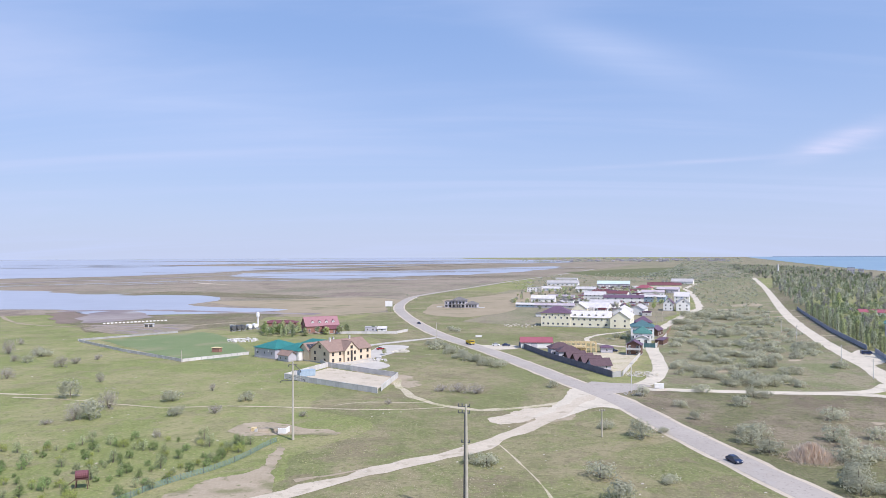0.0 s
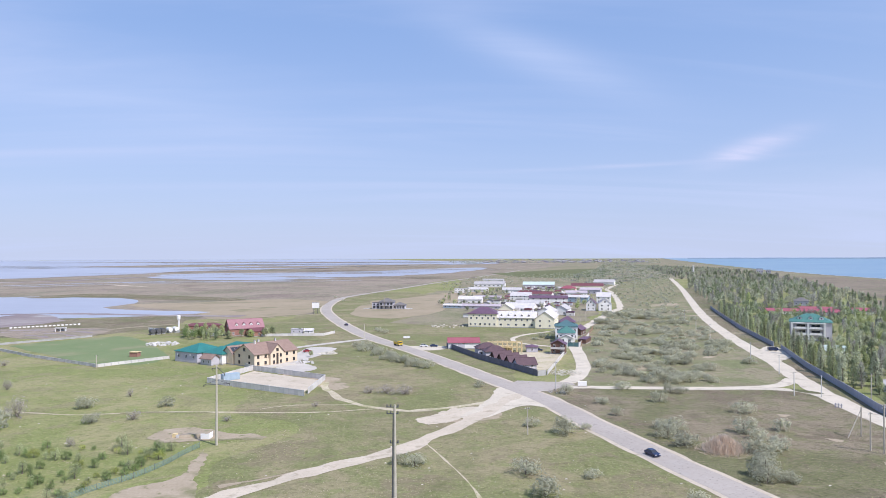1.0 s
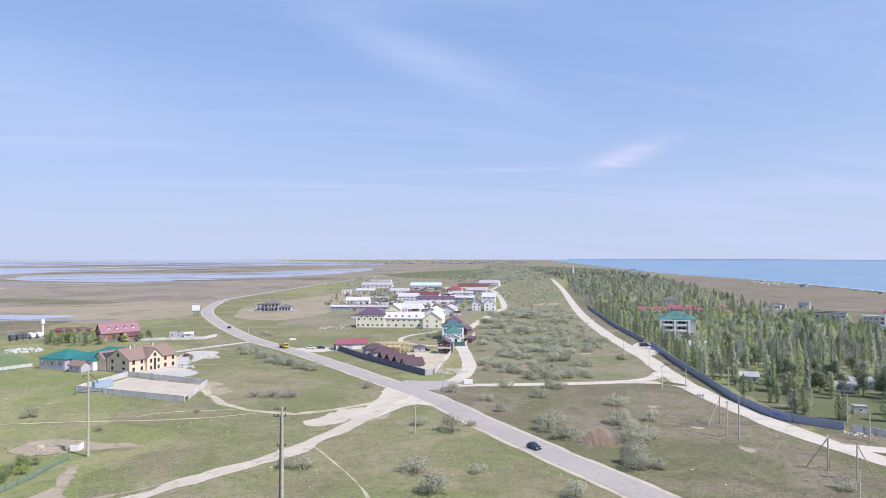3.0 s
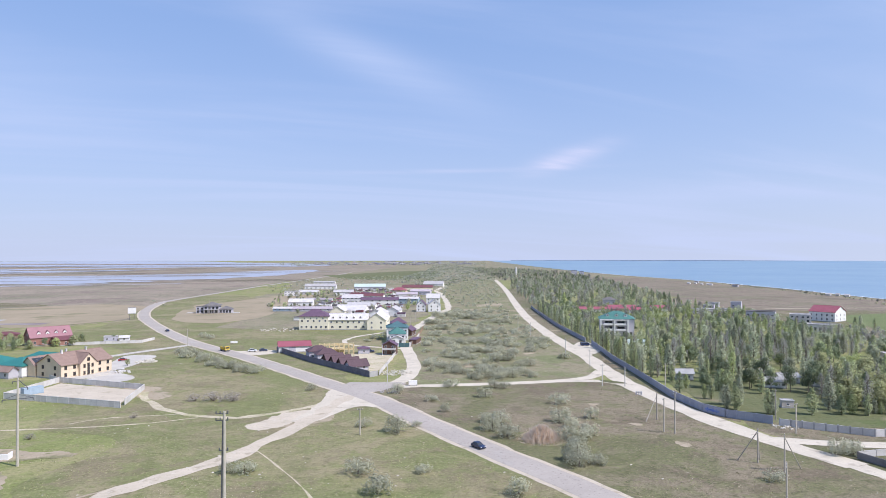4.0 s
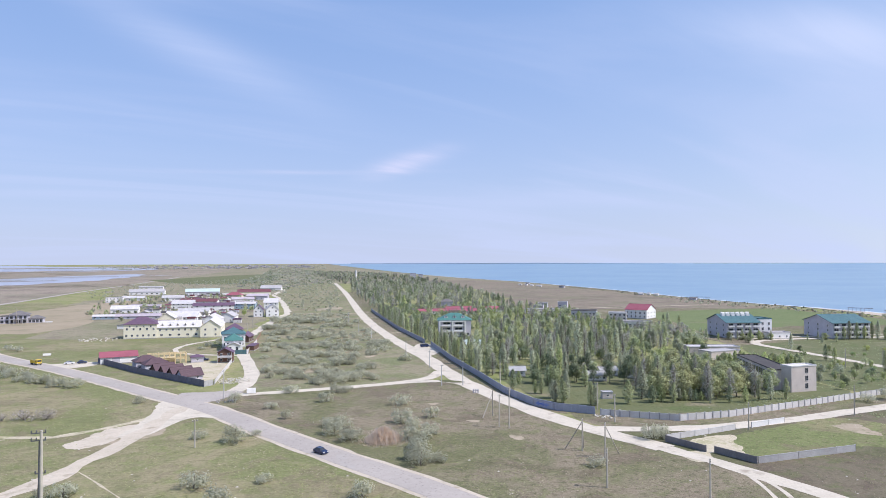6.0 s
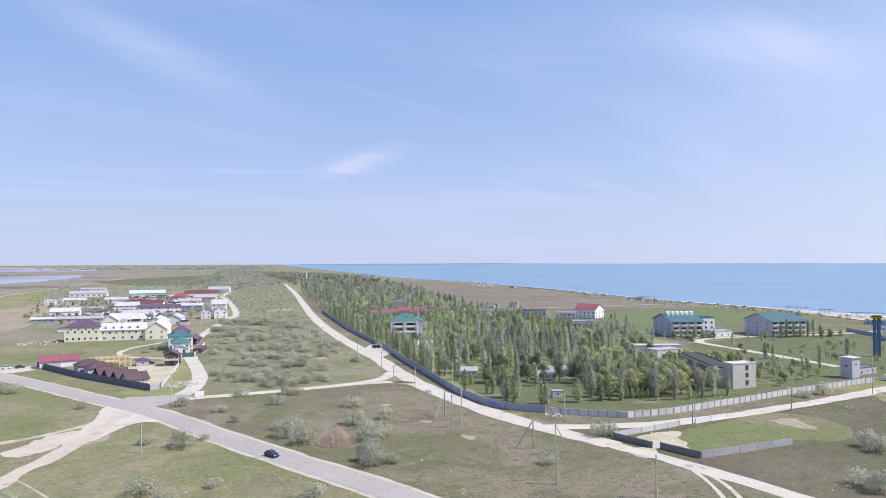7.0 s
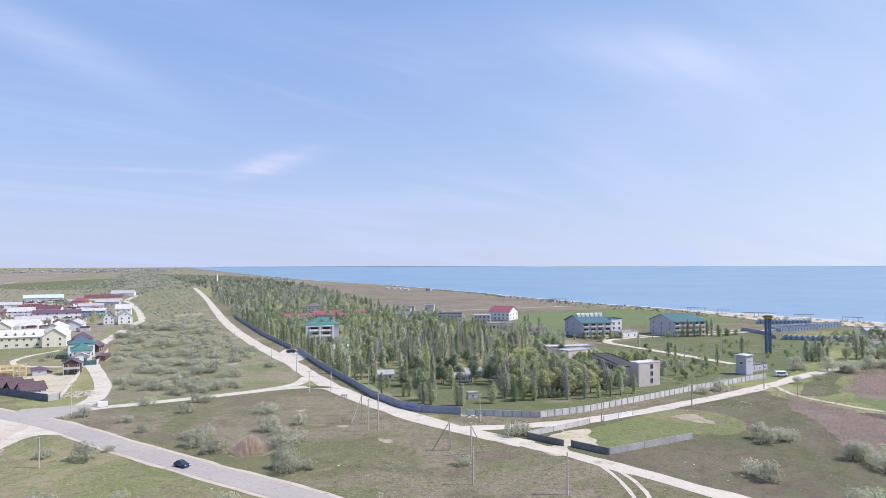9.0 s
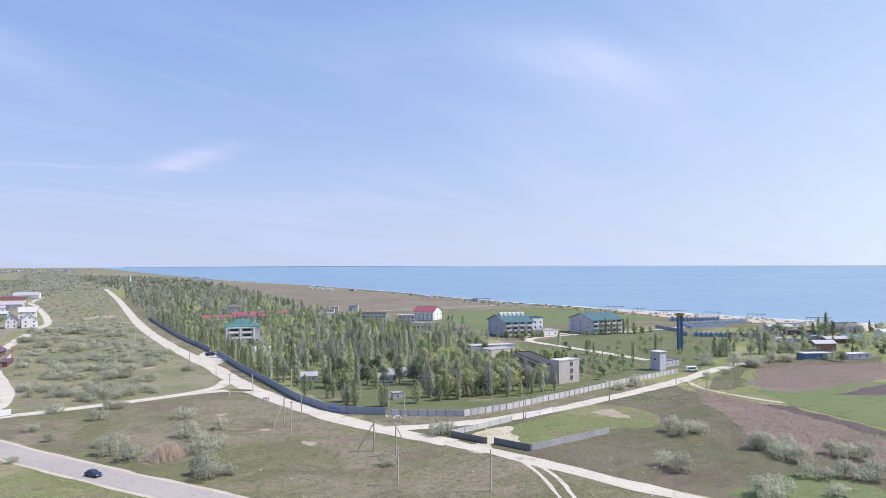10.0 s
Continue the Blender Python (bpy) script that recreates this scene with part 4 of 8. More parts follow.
def gable_roof(L, D, h, rh, over=0.5, thick=0.18, ridge="x"):
    s = Shape()
    if ridge == "y":
        L, D = D, L
    k = rh / (D / 2)
    top = [(-over, h - k * over), (D / 2, h + rh), (D + over, h - k * over)]
    sec = [(y, z + thick + 0.02) for y, z in top] + [(y, z + 0.02) for y, z in reversed(top)]
    s.prism_x(sec, -over, L + over)
    s.rod((-over, D / 2, h + rh + thick + 0.02), (L + over, D / 2, h + rh + thick + 0.02), 0.12, n=6)
    if ridge == "y":
        s.v = [(D - y, x, z) for x, y, z in s.v]
    return s


def hip_roof(L, D, h, rh, over=0.6, thick=0.2, cut=None):
    cut = min(D, L) / 2 if cut is None else cut
    z0, o = h + 0.02, over
    if L >= D:
        ridge = [(cut, D / 2, h + rh), (L - cut, D / 2, h + rh)]
    else:
        ridge = [(L / 2, cut, h + rh), (L / 2, D - cut, h + rh)]
    if (Vector(ridge[0]) - Vector(ridge[1])).length < 0.3:
        ridge[1] = (ridge[0][0] + (0.3 if L >= D else 0), ridge[0][1] + (0 if L >= D else 0.3), h + rh)
    eave = [(-o, -o), (L + o, -o), (L + o, D + o), (-o, D + o)]
    v = [(x, y, z0) for x, y in eave] + [(x, y, z0 + thick) for x, y in eave] + ridge
    f = [(3, 2, 1, 0), (0, 1, 5, 4), (1, 2, 6, 5), (2, 3, 7, 6), (3, 0, 4, 7)]
    f += [(4, 5, 9, 8), (5, 6, 9), (6, 7, 8, 9), (7, 4, 8)] if L >= D else [(4, 5, 8), (5, 6, 9, 8), (6, 7, 9), (7, 4, 8, 9)]
    return Shape().add(v, f)


def body(L, D, h, roof, rh, ridge="x"):
    s = Shape()
    if roof == "gable" and ridge == "x":
        s.prism_x([(0, 0), (D, 0), (D, h), (D / 2, h + rh), (0, h)], 0, L)
    elif roof == "gable":
        s.prism_x([(0, 0), (L, 0), (L, h), (L / 2, h + rh), (0, h)], 0, D)
        s.v = [(L - y, x, z) for x, y, z in s.v]
    else:
        s.box(0, 0, 0, L, D, h)
    return s


def add_block(parent, at, L, D, h, roof, rh, wall, roofm, wins=(), ridge="x", over=0.5, frame=FRAME, pane=GLASS, plinth=True, wall_label="", roof_label=""):
    """One volume of a house: walls, plinth, roof and windows, at a local pose."""
    w = part("wall", body(L, D, h, roof, rh, ridge), wall, parent, wall_label, at)
    if plinth:
        part("plinth", Shape().box(-0.08, -0.08, -0.1, L + 0.08, D + 0.08, 0.45), CONCRETE, parent, m=at)
    if roof == "gable":
        r = gable_roof(L, D, h, rh, over, ridge=ridge)
    elif roof == "hip":
        r = hip_roof(L, D, h, rh, over)
    else:
        r = Shape().box(-0.1, -0.1, h + 0.01, L + 0.1, D + 0.1, h + 0.14)
        for q in ((-0.15, -0.15, L + 0.15, 0.15), (-0.15, D - 0.15, L + 0.15, D + 0.15), (-0.15, 0.15, 0.15, D - 0.15), (L - 0.15, 0.15, L + 0.15, D - 0.15)):
            r.box(q[0], q[1], h + 0.14, q[2], q[3], h + 0.14 + rh)
    part("roof", r, roofm, parent, roof_label, at)
    for face, z, n, ww, hh in wins:
        for i in range(n):
            window(w, FACES[face](L, D, (i + 0.5) / n) @ pose(0, 0, z), ww, hh, frame, pane)
    return w


def house(name, label, A, rot, L, D, h, roof, rh, wall, roofm, wins=(), category="house", group="", **more):
    e = thing(name, pose(A[0], A[1], 0.0, 0, 0, rot), label, category, group)
    add_block(e, pose(0, 0, 0), L, D, h, roof, rh, wall, roofm, wins, **more)
    return e


def chimney(parent, x, y, z, h=1.4, mat=BRICK):
    c = part("chimney", Shape().box(-0.35, -0.35, 0, 0.35, 0.35, h), mat, parent, m=pose(x, y, z))
    part("cap", Shape().box(-0.45, -0.45, h, 0.45, 0.45, h + 0.12), CONCRETE, c)


def dormer(parent, x, y, z, w=1.8, h=1.6, d=2.4, wall=WHITE, roofm=ROOF_MAROON):
    b = part("dormer", body(w, d, h, "gable", 0.9, "y"), wall, parent, m=pose(x - w / 2, y, z))
    part("dormer_roof", gable_roof(w, d, h, 0.9, 0.2, 0.1, "y"), roofm, b)
    window(b, pose(w / 2, 0, 0.3), 0.9, 1.1)


def balcony(parent, x, y, z, w, depth=1.2, mat=WHITE):
    b = part("balcony", Shape().box(-w / 2, -depth, 0, w / 2, 0, 0.15).box(-w / 2, -depth, 0.15, w / 2, -depth + 0.06, 1.0).box(-w / 2, -depth, 0.15, -w / 2 + 0.06, 0, 1.0).box(w / 2 - 0.06, -depth, 0.15, w / 2, 0, 1.0), mat, parent, m=pose(x, y, z))
    part("rail", Shape().box(-w / 2, -depth - 0.03, 1.0, w / 2, -depth + 0.09, 1.06), mat, b)


# beige two-storey house with gables
e = house("guest_house", "beige two-storey guest house with brown tiled gables", (-53.3, 309.8), 46.0, 23.5, 14.5, 5.7, "gable", 3.9, PEACH, ROOF_TAN,
          [("l", 0.9, 2, 1.3, 1.5), ("l", 3.7, 2, 1.3, 1.5), ("f", 3.7, 6, 1.2, 1.5), ("f", 0.9, 6, 1.2, 1.5)], frame=FRAMEB)
add_block(e, pose(7.6, -1.2, 0), 7.5, 8.4, 5.7, "gable", 3.6, PEACH, ROOF_TAN, [("f", 6.2, 1, 1.3, 1.4), ("f", 3.6, 2, 1.0, 1.5), ("f", 0.8, 2, 1.0, 1.5)], ridge="y", frame=FRAMEB)
window(e, pose(11.35, -1.21, 0.6), 1.1, 4.8, FRAMEB)
window(e, pose(0, 7.25, 6.6, 0, 0, -90), 1.6, 1.5, FRAMEB)
for cx, cy in ((5, 6.6), (8.0, 8.0), (16.5, 7.0)):
    chimney(e, cx, cy, 9.0, 1.9, PALECON)
add_block(e, pose(-0.5, 15.0, 0), 9.0, 8.0, 4.8, "gable", 3.0, PEACH, ROOF_TAN, [("f", 0.8, 2, 1.2, 1.5), ("f", 3.0, 2, 1.2, 1.3)], ridge="x", frame=FRAMEB)
for i in range(3):
    part("solar_panel", Shape().box(0, 0, 0, 1.7, 3.0, 0.06), GLASS, e, m=pose(0.2 + 1.9 * i, 15.7, 5.55, 36.9, 0, 0))
part("terrace", Shape().box(0, -6.0, 0.0, 22, -0.2, 0.5), PAVED, e)

# teal-roofed grey house
e = house("garage_house", "grey house with hipped teal metal roof", (-93.4, 334.9), -36.4, 15.0, 16.0, 4.6, "hip", 3.4, LILAC, ROOF_TEAL,
          [("f", 2.0, 3, 1.2, 1.3)])
add_block(e, pose(14.7, 3.0, 0), 13.0, 12.0, 4.4, "hip", 3.0, WHITE, ROOF_TEAL, [("f", 1.2, 3, 1.1, 1.4)])
add_block(e, pose(14.0, 15.2, 0), 24.0, 9.0, 5.4, "hip", 2.8, PEACH, ROOF_TEAL, [("f", 0.9, 7, 1.0, 1.5), ("f", 3.4, 7, 1.0, 1.5)], frame=FRAMEB)
add_block(e, pose(19.0, -1.5, 0), 7.0, 4.4, 3.0, "gable", 1.6, LILAC, ROOF_TAN, [("f", 0.9, 2, 1.0, 1.2)])
part("satellite_dish", Shape().rod((0, 0, 0), (0, -0.25, 0.05), 0.1, 0.5, 10), WHITE, e, m=pose(2.0, 0, 3.4))
part("satellite_dish", Shape().rod((0, 0, 0), (0, -0.25, 0.05), 0.1, 0.5, 10), WHITE, e, m=pose(10.5, 0, 3.6))

# brick house with maroon roof and dormers
e = house("brick_house", "red brick house with steep maroon roof and dormers", (-89.0, 434.0), 26.0, 21.0, 12.0, 4.6, "gable", 5.0, BRICK, ROOF_PINK,
          [("f", 1.0, 5, 1.2, 1.5), ("l", 1.0, 3, 1.2, 1.5), ("l", 5.2, 1, 1.2, 1.3)])
for i in range(4):
    dormer(e, 4.5 + 4.4 * i, 1.6, 5.2)
add_block(e, pose(10.0, -9.0, 0), 10.0, 8.0, 3.2, "gable", 1.6, BRICK, ROOF_MAROON, [("f", 1.0, 3, 1.0, 1.2)])
e = house("low_shed", "low brick shed with rust-red roof", (-126, 474), 2.0, 22, 8, 2.8, "hip", 1.7, BRICK, ROOF_MAROON, [("f", 1.0, 5, 1.0, 1.1)], category="shed")
house("farm_hut", "small grey and white farm outbuilding", (-54, 444), -2.0, 7, 5, 2.8, "flat", 0.2, LILAC, ROOF_GREY, [("f", 1.0, 2, 1.0, 1.1)], category="shed")
house("white_hut", "small white hut with a rounded roof", (-45.5, 442), -2.0, 5, 5, 2.2, "gable", 0.9, WHITE, ROOF_GREY, [("f", 0.9, 1, 1.0, 1.0)], category="shed")

# roadside shed and cabins
e = house("storage_shed", "white metal shed with bright red roof", (36.2, 362.0), -4.0, 16.0, 9.0, 3.3, "gable", 1.9, WHITE, ROOF_RED, [("r", 1.0, 1, 1.0, 1.2)], category="shed")
part("door", Shape().box(5.0, -0.06, 0, 8.4, 0.01, 2.8), LILAC, e)
CAB = ((47.5, 333.5, 3.6), (50.0, 325.0, 3.2))
for x, y, h in CAB:
    e = house("holiday_cabin", "maroon-roofed two-storey holiday cabin", (x, y), 4.0, 10.5, 7.4, h, "hip", 2.6, LILAC, ROOF_BROWN, [("f", 0.9, 3, 0.9, 1.2)], group="cabins behind the dark fence", category="cabin")
for x, y in ((52.6, 314.5), (54.6, 307.0), (56.6, 299.5), (58.6, 292.0)):
    e = house("small_cabin", "small maroon-roofed cabin behind the dark fence", (x, y), 10.0, 8.4, 6.0, 2.2, "gable", 2.3, LILAC if y < 294 else WOOD, ROOF_BROWN, [("f", 0.8, 2, 0.9, 1.1), ("r", 0.8, 2, 0.9, 1.1)], group="small cabins in a row", category="cabin")
house("brown_hut", "small brown hut with maroon roof", (73.5, 344.5), -8.0, 5.5, 5.0, 2.6, "hip", 1.2, LILAC, ROOF_PLUM, [("f", 0.9, 1, 1.0, 1.0)], category="hut")

# timber frame under construction
e = thing("house_skeleton", pose(54.5, 346.5, 0, 0, 0, -8.0), "fresh yellow timber frame of an unfinished house", "frame")
post = Shape().box(-0.14, -0.14, 0, 0.14, 0.14, 4.8).mesh("post", TIMBER)
for i in range(8):
    for j in range(3):
        part("post", post, None, e, m=pose(i * 2.4, j * 3.2, 0))
for z in (2.4, 4.7):
    for j in range(3):
        part("beam", Shape().box(-0.3, j * 3.2 - 0.12, z, 17.1, j * 3.2 + 0.12, z + 0.26), TIMBER, e)
    for i in range(8):
        part("joist", Shape().box(i * 2.4 - 0.09, -0.3, z + 0.27, i * 2.4 + 0.09, 6.7, z + 0.5), TIMBER, e)
part("deck", Shape().box(4.6, 0.2, 2.95, 12.2, 6.4, 3.02), TIMBER, e)
part("wall_sheet", Shape().box(7.2, 6.6, 0.1, 12.2, 6.7, 2.3), TIMBER, e)

# small timber house with veranda
e = house("veranda_house", "small two-storey brown house with pale veranda", (84.0, 338.0), -22.0, 7.0, 6.0, 4.9, "gable", 1.9, WOOD, ROOF_PLUM, [("f", 0.8, 2, 1.1, 1.3), ("f", 3.2, 2, 1.1, 1.4)], category="house", ridge="y")
balcony(e, 3.5, 0, 2.6, 6.6, 1.6, PALECON)
for x in (0.4, 6.6):
    part("post", Shape().box(x - 0.1, -1.55, 0, x + 0.1, -1.35, 5.0), PALECON, e)

# teal-roofed tall house and its gate yard
e = house("tall_house", "tall white house with layered teal roofs", (101.0, 395.0), -14.0, 12.5, 13.0, 7.6, "hip", 3.6, WHITE, ROOF_GREEN,
          [("f", 4.6, 4, 1.2, 1.6), ("f", 1.2, 4, 1.2, 1.6), ("r", 4.6, 3, 1.2, 1.6), ("l", 4.6, 3, 1.2, 1.6)])
part("upper_roof", hip_roof(9.0, 9.0, 0, 3.4, 0.5), ROOF_PLUM, e, "plum metal upper roof", pose(2.4, 5.0, 9.6))
add_block(e, pose(1.5, -14.0, 0), 9.0, 12.0, 5.4, "hip", 3.4, WHITE, ROOF_DEEP, [("f", 2.6, 3, 1.2, 1.8), ("r", 2.6, 3, 1.2, 1.5)])
add_block(e, pose(2.2, -18.5, 0), 7.0, 4.2, 3.2, "gable", 1.6, WHITE, ROOF_GREY, [("f", 0.6, 2, 1.4, 2.0)], ridge="y")
e = thing("yard_gate", pose(99.5, 364.5, 0, 0, 0, -20.0), "dark green sheet metal gate between white posts", "gate")
part("leaf", Shape().box(0.3, -0.05, 0.1, 3.2, 0.05, 2.3), ROOF_GREEN, e)
part("leaf", Shape().box(3.3, -0.05, 0.1, 6.2, 0.05, 2.3), ROOF_GREEN, e)
for x in (0.0, 6.3):
    part("post", Shape().box(x - 0.25, -0.25, 0, x + 0.25, 0.25, 2.6), WHITE, e)
house("timber_lodge", "brown timber outbuilding beside the tall house", (121, 412), 60.0, 12.0, 6.0, 3.6, "gable", 2.0, WOOD, ROOF_PLUM, [("f", 1.0, 3, 1.0, 1.2)], category="lodge")
house("service_shed", "long brown shed along the yard wall", (112, 372), 62.0, 14.0, 4.0, 2.6, "flat", 0.1, WOOD, ROOF_PLUM, category="shed")

# cream building
e = house("cream_hotel", "cream two-storey hotel with plum and white roofs", (61.0, 474.0), -19.0, 19.5, 15.0, 9.0, "hip", 4.4, CREAM, ROOF_PLUM,
          [("f", 1.4, 6, 1.3, 1.4), ("f", 5.4, 5, 1.2, 1.5), ("l", 5.4, 3, 1.2, 1.5)])
for i in range(4):
    window(e, pose(3.6 + 4.1 * i, -0.02, 7.2), 1.0, 1.2)
add_block(e, pose(19.52, 0.6, 0), 26.0, 13.0, 6.8, "gable", 3.6, CREAM, ROOF_GREY, [("f", 1.4, 5, 1.6, 1.3), ("f", 4.6, 7, 1.2, 1.3)])
add_block(e, pose(45.54, -1.8, 0), 12.5, 34.0, 6.8, "gable", 4.4, CREAM, ROOF_GREY, [("f", 1.2, 2, 1.2, 1.4), ("f", 4.4, 2, 1.2, 1.4), ("r", 3.6, 8, 1.3, 1.5)], ridge="y")
for i in range(5):
    dormer(e, 22.5 + 4.6 * i, 1.6, 7.2, 1.5, 1.0, 2.2, CREAM, ROOF_GREY)

# unfinished grey house
e = thing("unfinished_house", pose(-5.0, 645.0, 0, 0, 0, -12.0), "unfinished grey house shell with open walls", "house")
add_block(e, pose(6.5, 0, 0), 12.5, 11, 6.6, "hip", 3.2, LILAC, ROOF_DARK, [("f", 0.5, 3, 2.4, 2.5), ("f", 3.7, 4, 1.8, 2.2), ("l", 3.7, 2, 2.0, 2.0)], plinth=False, frame=CONCRETE, over=1.0)
add_block(e, pose(-0.5, 1.5, 0), 6.9, 9, 5.6, "flat", 0.3, LILAC, ROOF_DARK, [("f", 0.5, 2, 2.2, 2.3), ("f", 3.4, 2, 1.6, 1.7)], plinth=False, frame=CONCRETE)
add_block(e, pose(19.1, 1.5, 0), 10.5, 9, 3.4, "hip", 2.6, LILAC, ROOF_DARK, [("f", 0.5, 4, 1.9, 2.3)], plinth=False, frame=CONCRETE)
for x in (7.0, 10.0, 13.0, 16.0, 18.6):
    part("pier", Shape().box(x - 0.3, -2.0, 0, x + 0.3, -1.4, 3.3), CONCRETE, e)
part("porch_slab", Shape().box(6.5, -2.1, 3.3, 19.0, 0.0, 3.55), CONCRETE, e)
part("rubble", Shape().box(29.5, 0, 0, 36, 5, 0.7).box(-9, 3, 0, -3.4, 8, 0.5), PALECON, e)

# village
W2 = [("f", 1.2, 4, 1.2, 1.4)]
W22 = [("f", 1.2, 5, 1.4, 1.4), ("f", 4.2, 5, 1.4, 1.4)]
VILLAGE = [
    ("warehouse", "long mint-roofed warehouse at the village edge", (215, 1031), 46, 18, 5.5, "gable", 4.0, LILAC, ROOF_MINT, [("f", 1.5, 7, 2.6, 1.4)]),
    ("farm_hall", "long white farm hall with pale roof", (150, 1092), 48, 14, 5.0, "gable", 3.4, WHITE, ROOF_GREY, [("f", 1.5, 7, 2.6, 1.4)]),
    ("farm_barn", "long pale barn beyond the village", (200, 1334), 40, 12, 3.0, "gable", 1.5, WHITE, ROOF_GREY, ()),
    ("farm_house", "white two-storey house with flat pale roof", (99, 907), 19, 12, 5.8, "flat", 0.4, WHITE, ROOF_GREY, [("f", 1.2, 5, 1.3, 1.4), ("f", 4.0, 5, 1.3, 1.2)]),
    ("farm_annex", "low white annex with pale roof", (120, 937), 26, 12, 3.6, "gable", 2.4, WHITE, ROOF_GREY, W2),
    ("blue_shed", "low blue-walled shed with grey roof", (60, 646), 17, 8, 2.8, "gable", 1.2, AQUA, ROOF_GREY, W2),
    ("long_shed", "long low grey shed with faded lilac roof", (76, 640), 36, 9, 2.6, "gable", 1.6, LILAC, ROOF_LILAC, [("f", 1.0, 5, 1.8, 1.1)]),
    ("pale_barn", "long pale barn with slate roof", (82, 716), 24, 12, 4.0, "gable", 3.0, WHITE, ROOF_GREY, W2),
    ("stable", "long low stable with faded lilac roof", (108, 782), 30, 9, 2.4, "gable", 1.6, PALECON, ROOF_LILAC, ()),
    ("white_villa", "white two-storey villa with grey roof", (160, 898), 25, 12, 4.6, "gable", 2.6, WHITE, ROOF_GREY, W22[:1]),
    ("maroon_cottage", "small cottage with maroon roof", (149, 802), 12, 10, 3.2, "hip", 3.0, WHITE, ROOF_PLUM, W2),
    ("pale_cottage", "low pale cottage with faded lilac roof", (168, 796), 13, 9, 3.2, "gable", 2.2, LILAC, ROOF_LILAC, W2),
    ("round_barn", "white barn with rounded pale roof", (108, 600), 26, 15, 3.4, "gable", 4.2, WHITE, ROOF_GREY, W2),
    ("gable_barn", "white barn with broad gable front", (100, 580), 12, 18, 4.0, "gable", 4.0, CREAM, ROOF_GREY, [("f", 1.2, 2, 1.2, 1.4)]),
    ("storage_barn", "white storage barn with pale roof", (126, 640), 26, 14, 4.0, "gable", 3.0, WHITE, ROOF_GREY, W2),
    ("motel", "long two-storey motel with plum roof", (152, 698), 38, 11, 5.6, "gable", 2.4, WHITE, ROOF_PLUM, W22),
    ("aqua_motel", "two-storey motel with pale blue front", (190, 712), 26, 11, 5.6, "gable", 1.8, AQUA, ROOF_GREY, W22),
    ("white_inn", "white inn with pale gable roof", (142, 748), 22, 12, 5.4, "gable", 3.4, WHITE, ROOF_GREY, W22),
    ("maroon_hall", "long hall with maroon roof", (160, 800), 40, 12, 4.6, "gable", 2.6, WHITE, ROOF_MAROON, W22[:1]),
    ("maroon_inn", "long inn with maroon roof", (278, 993), 45, 14, 5.0, "gable", 3.2, CREAM, ROOF_MAROON, W22[:1]),
    ("white_hangar", "white hangar with rounded roof", (359, 1148), 34, 16, 4.0, "gable", 4.4, WHITE, ROOF_GREY, ()),
    ("red_cottage", "cottage with bright red hipped roof", (243, 924), 20, 13, 4.4, "hip", 4.0, PEACH, ROOF_RED, W2),
    ("white_lodge", "white lodge with faded lilac roof", (222, 818), 25, 12, 4.4, "gable", 2.2, WHITE, ROOF_LILAC, W22[:1]),
    ("pale_inn", "pale inn with faded lilac roof", (256, 876), 26, 12, 5.0, "gable", 2.4, LILAC, ROOF_LILAC, W22[:1]),
    ("white_gable_inn", "white gabled inn by the street", (120, 528), 13, 26, 5.2, "gable", 3.4, WHITE, ROOF_GREY, [("f", 1.2, 3, 1.2, 1.4)]),
    ("pale_gable_house", "pale gabled house by the street", (142, 560), 11, 22, 4.8, "gable", 3.0, WHITE, ROOF_GREY, [("f", 1.2, 2, 1.2, 1.4)]),
    ("twin_house", "tall narrow white house with steep gable", (181, 600), 8, 14, 6.4, "gable", 4.2, WHITE, ROOF_PLUM, [("f", 1.2, 2, 1.2, 1.5), ("f", 4.2, 2, 1.2, 1.5), ("f", 7.0, 1, 1.2, 1.4)]),
    ("steep_house", "tall white house with steep grey gable", (190.5, 595), 11, 14, 6.6, "gable", 4.4, WHITE, ROOF_GREY, [("f", 1.2, 2, 1.4, 1.5), ("f", 4.2, 2, 1.4, 1.5), ("f", 7.4, 1, 1.4, 1.4)]),
    ("corner_house", "white corner house with pale gable", (222, 700), 14, 14, 6.4, "gable", 4.0, WHITE, ROOF_GREY, [("f", 1.2, 3, 1.2, 1.5), ("f", 4.2, 3, 1.2, 1.5)]),
    ("red_long_house", "long low house with red roof", (300, 1060), 34, 10, 3.6, "gable", 2.6, WHITE, ROOF_MAROON, ()),
]
Y_RIDGE = {"gable_barn", "white_gable_inn", "pale_gable_house", "twin_house", "steep_house"}
for name, label, A, L, D, h, roof, rh, wall, roofm, wins in VILLAGE:
    turned = -22.0 + 7.0 * math.sin(A[0] * 1.7 + A[1])
    house(name, label, A, turned, L, D, h, roof, rh, wall, roofm, wins, group="village houses", ridge="y" if name in Y_RIDGE else "x", category="house")

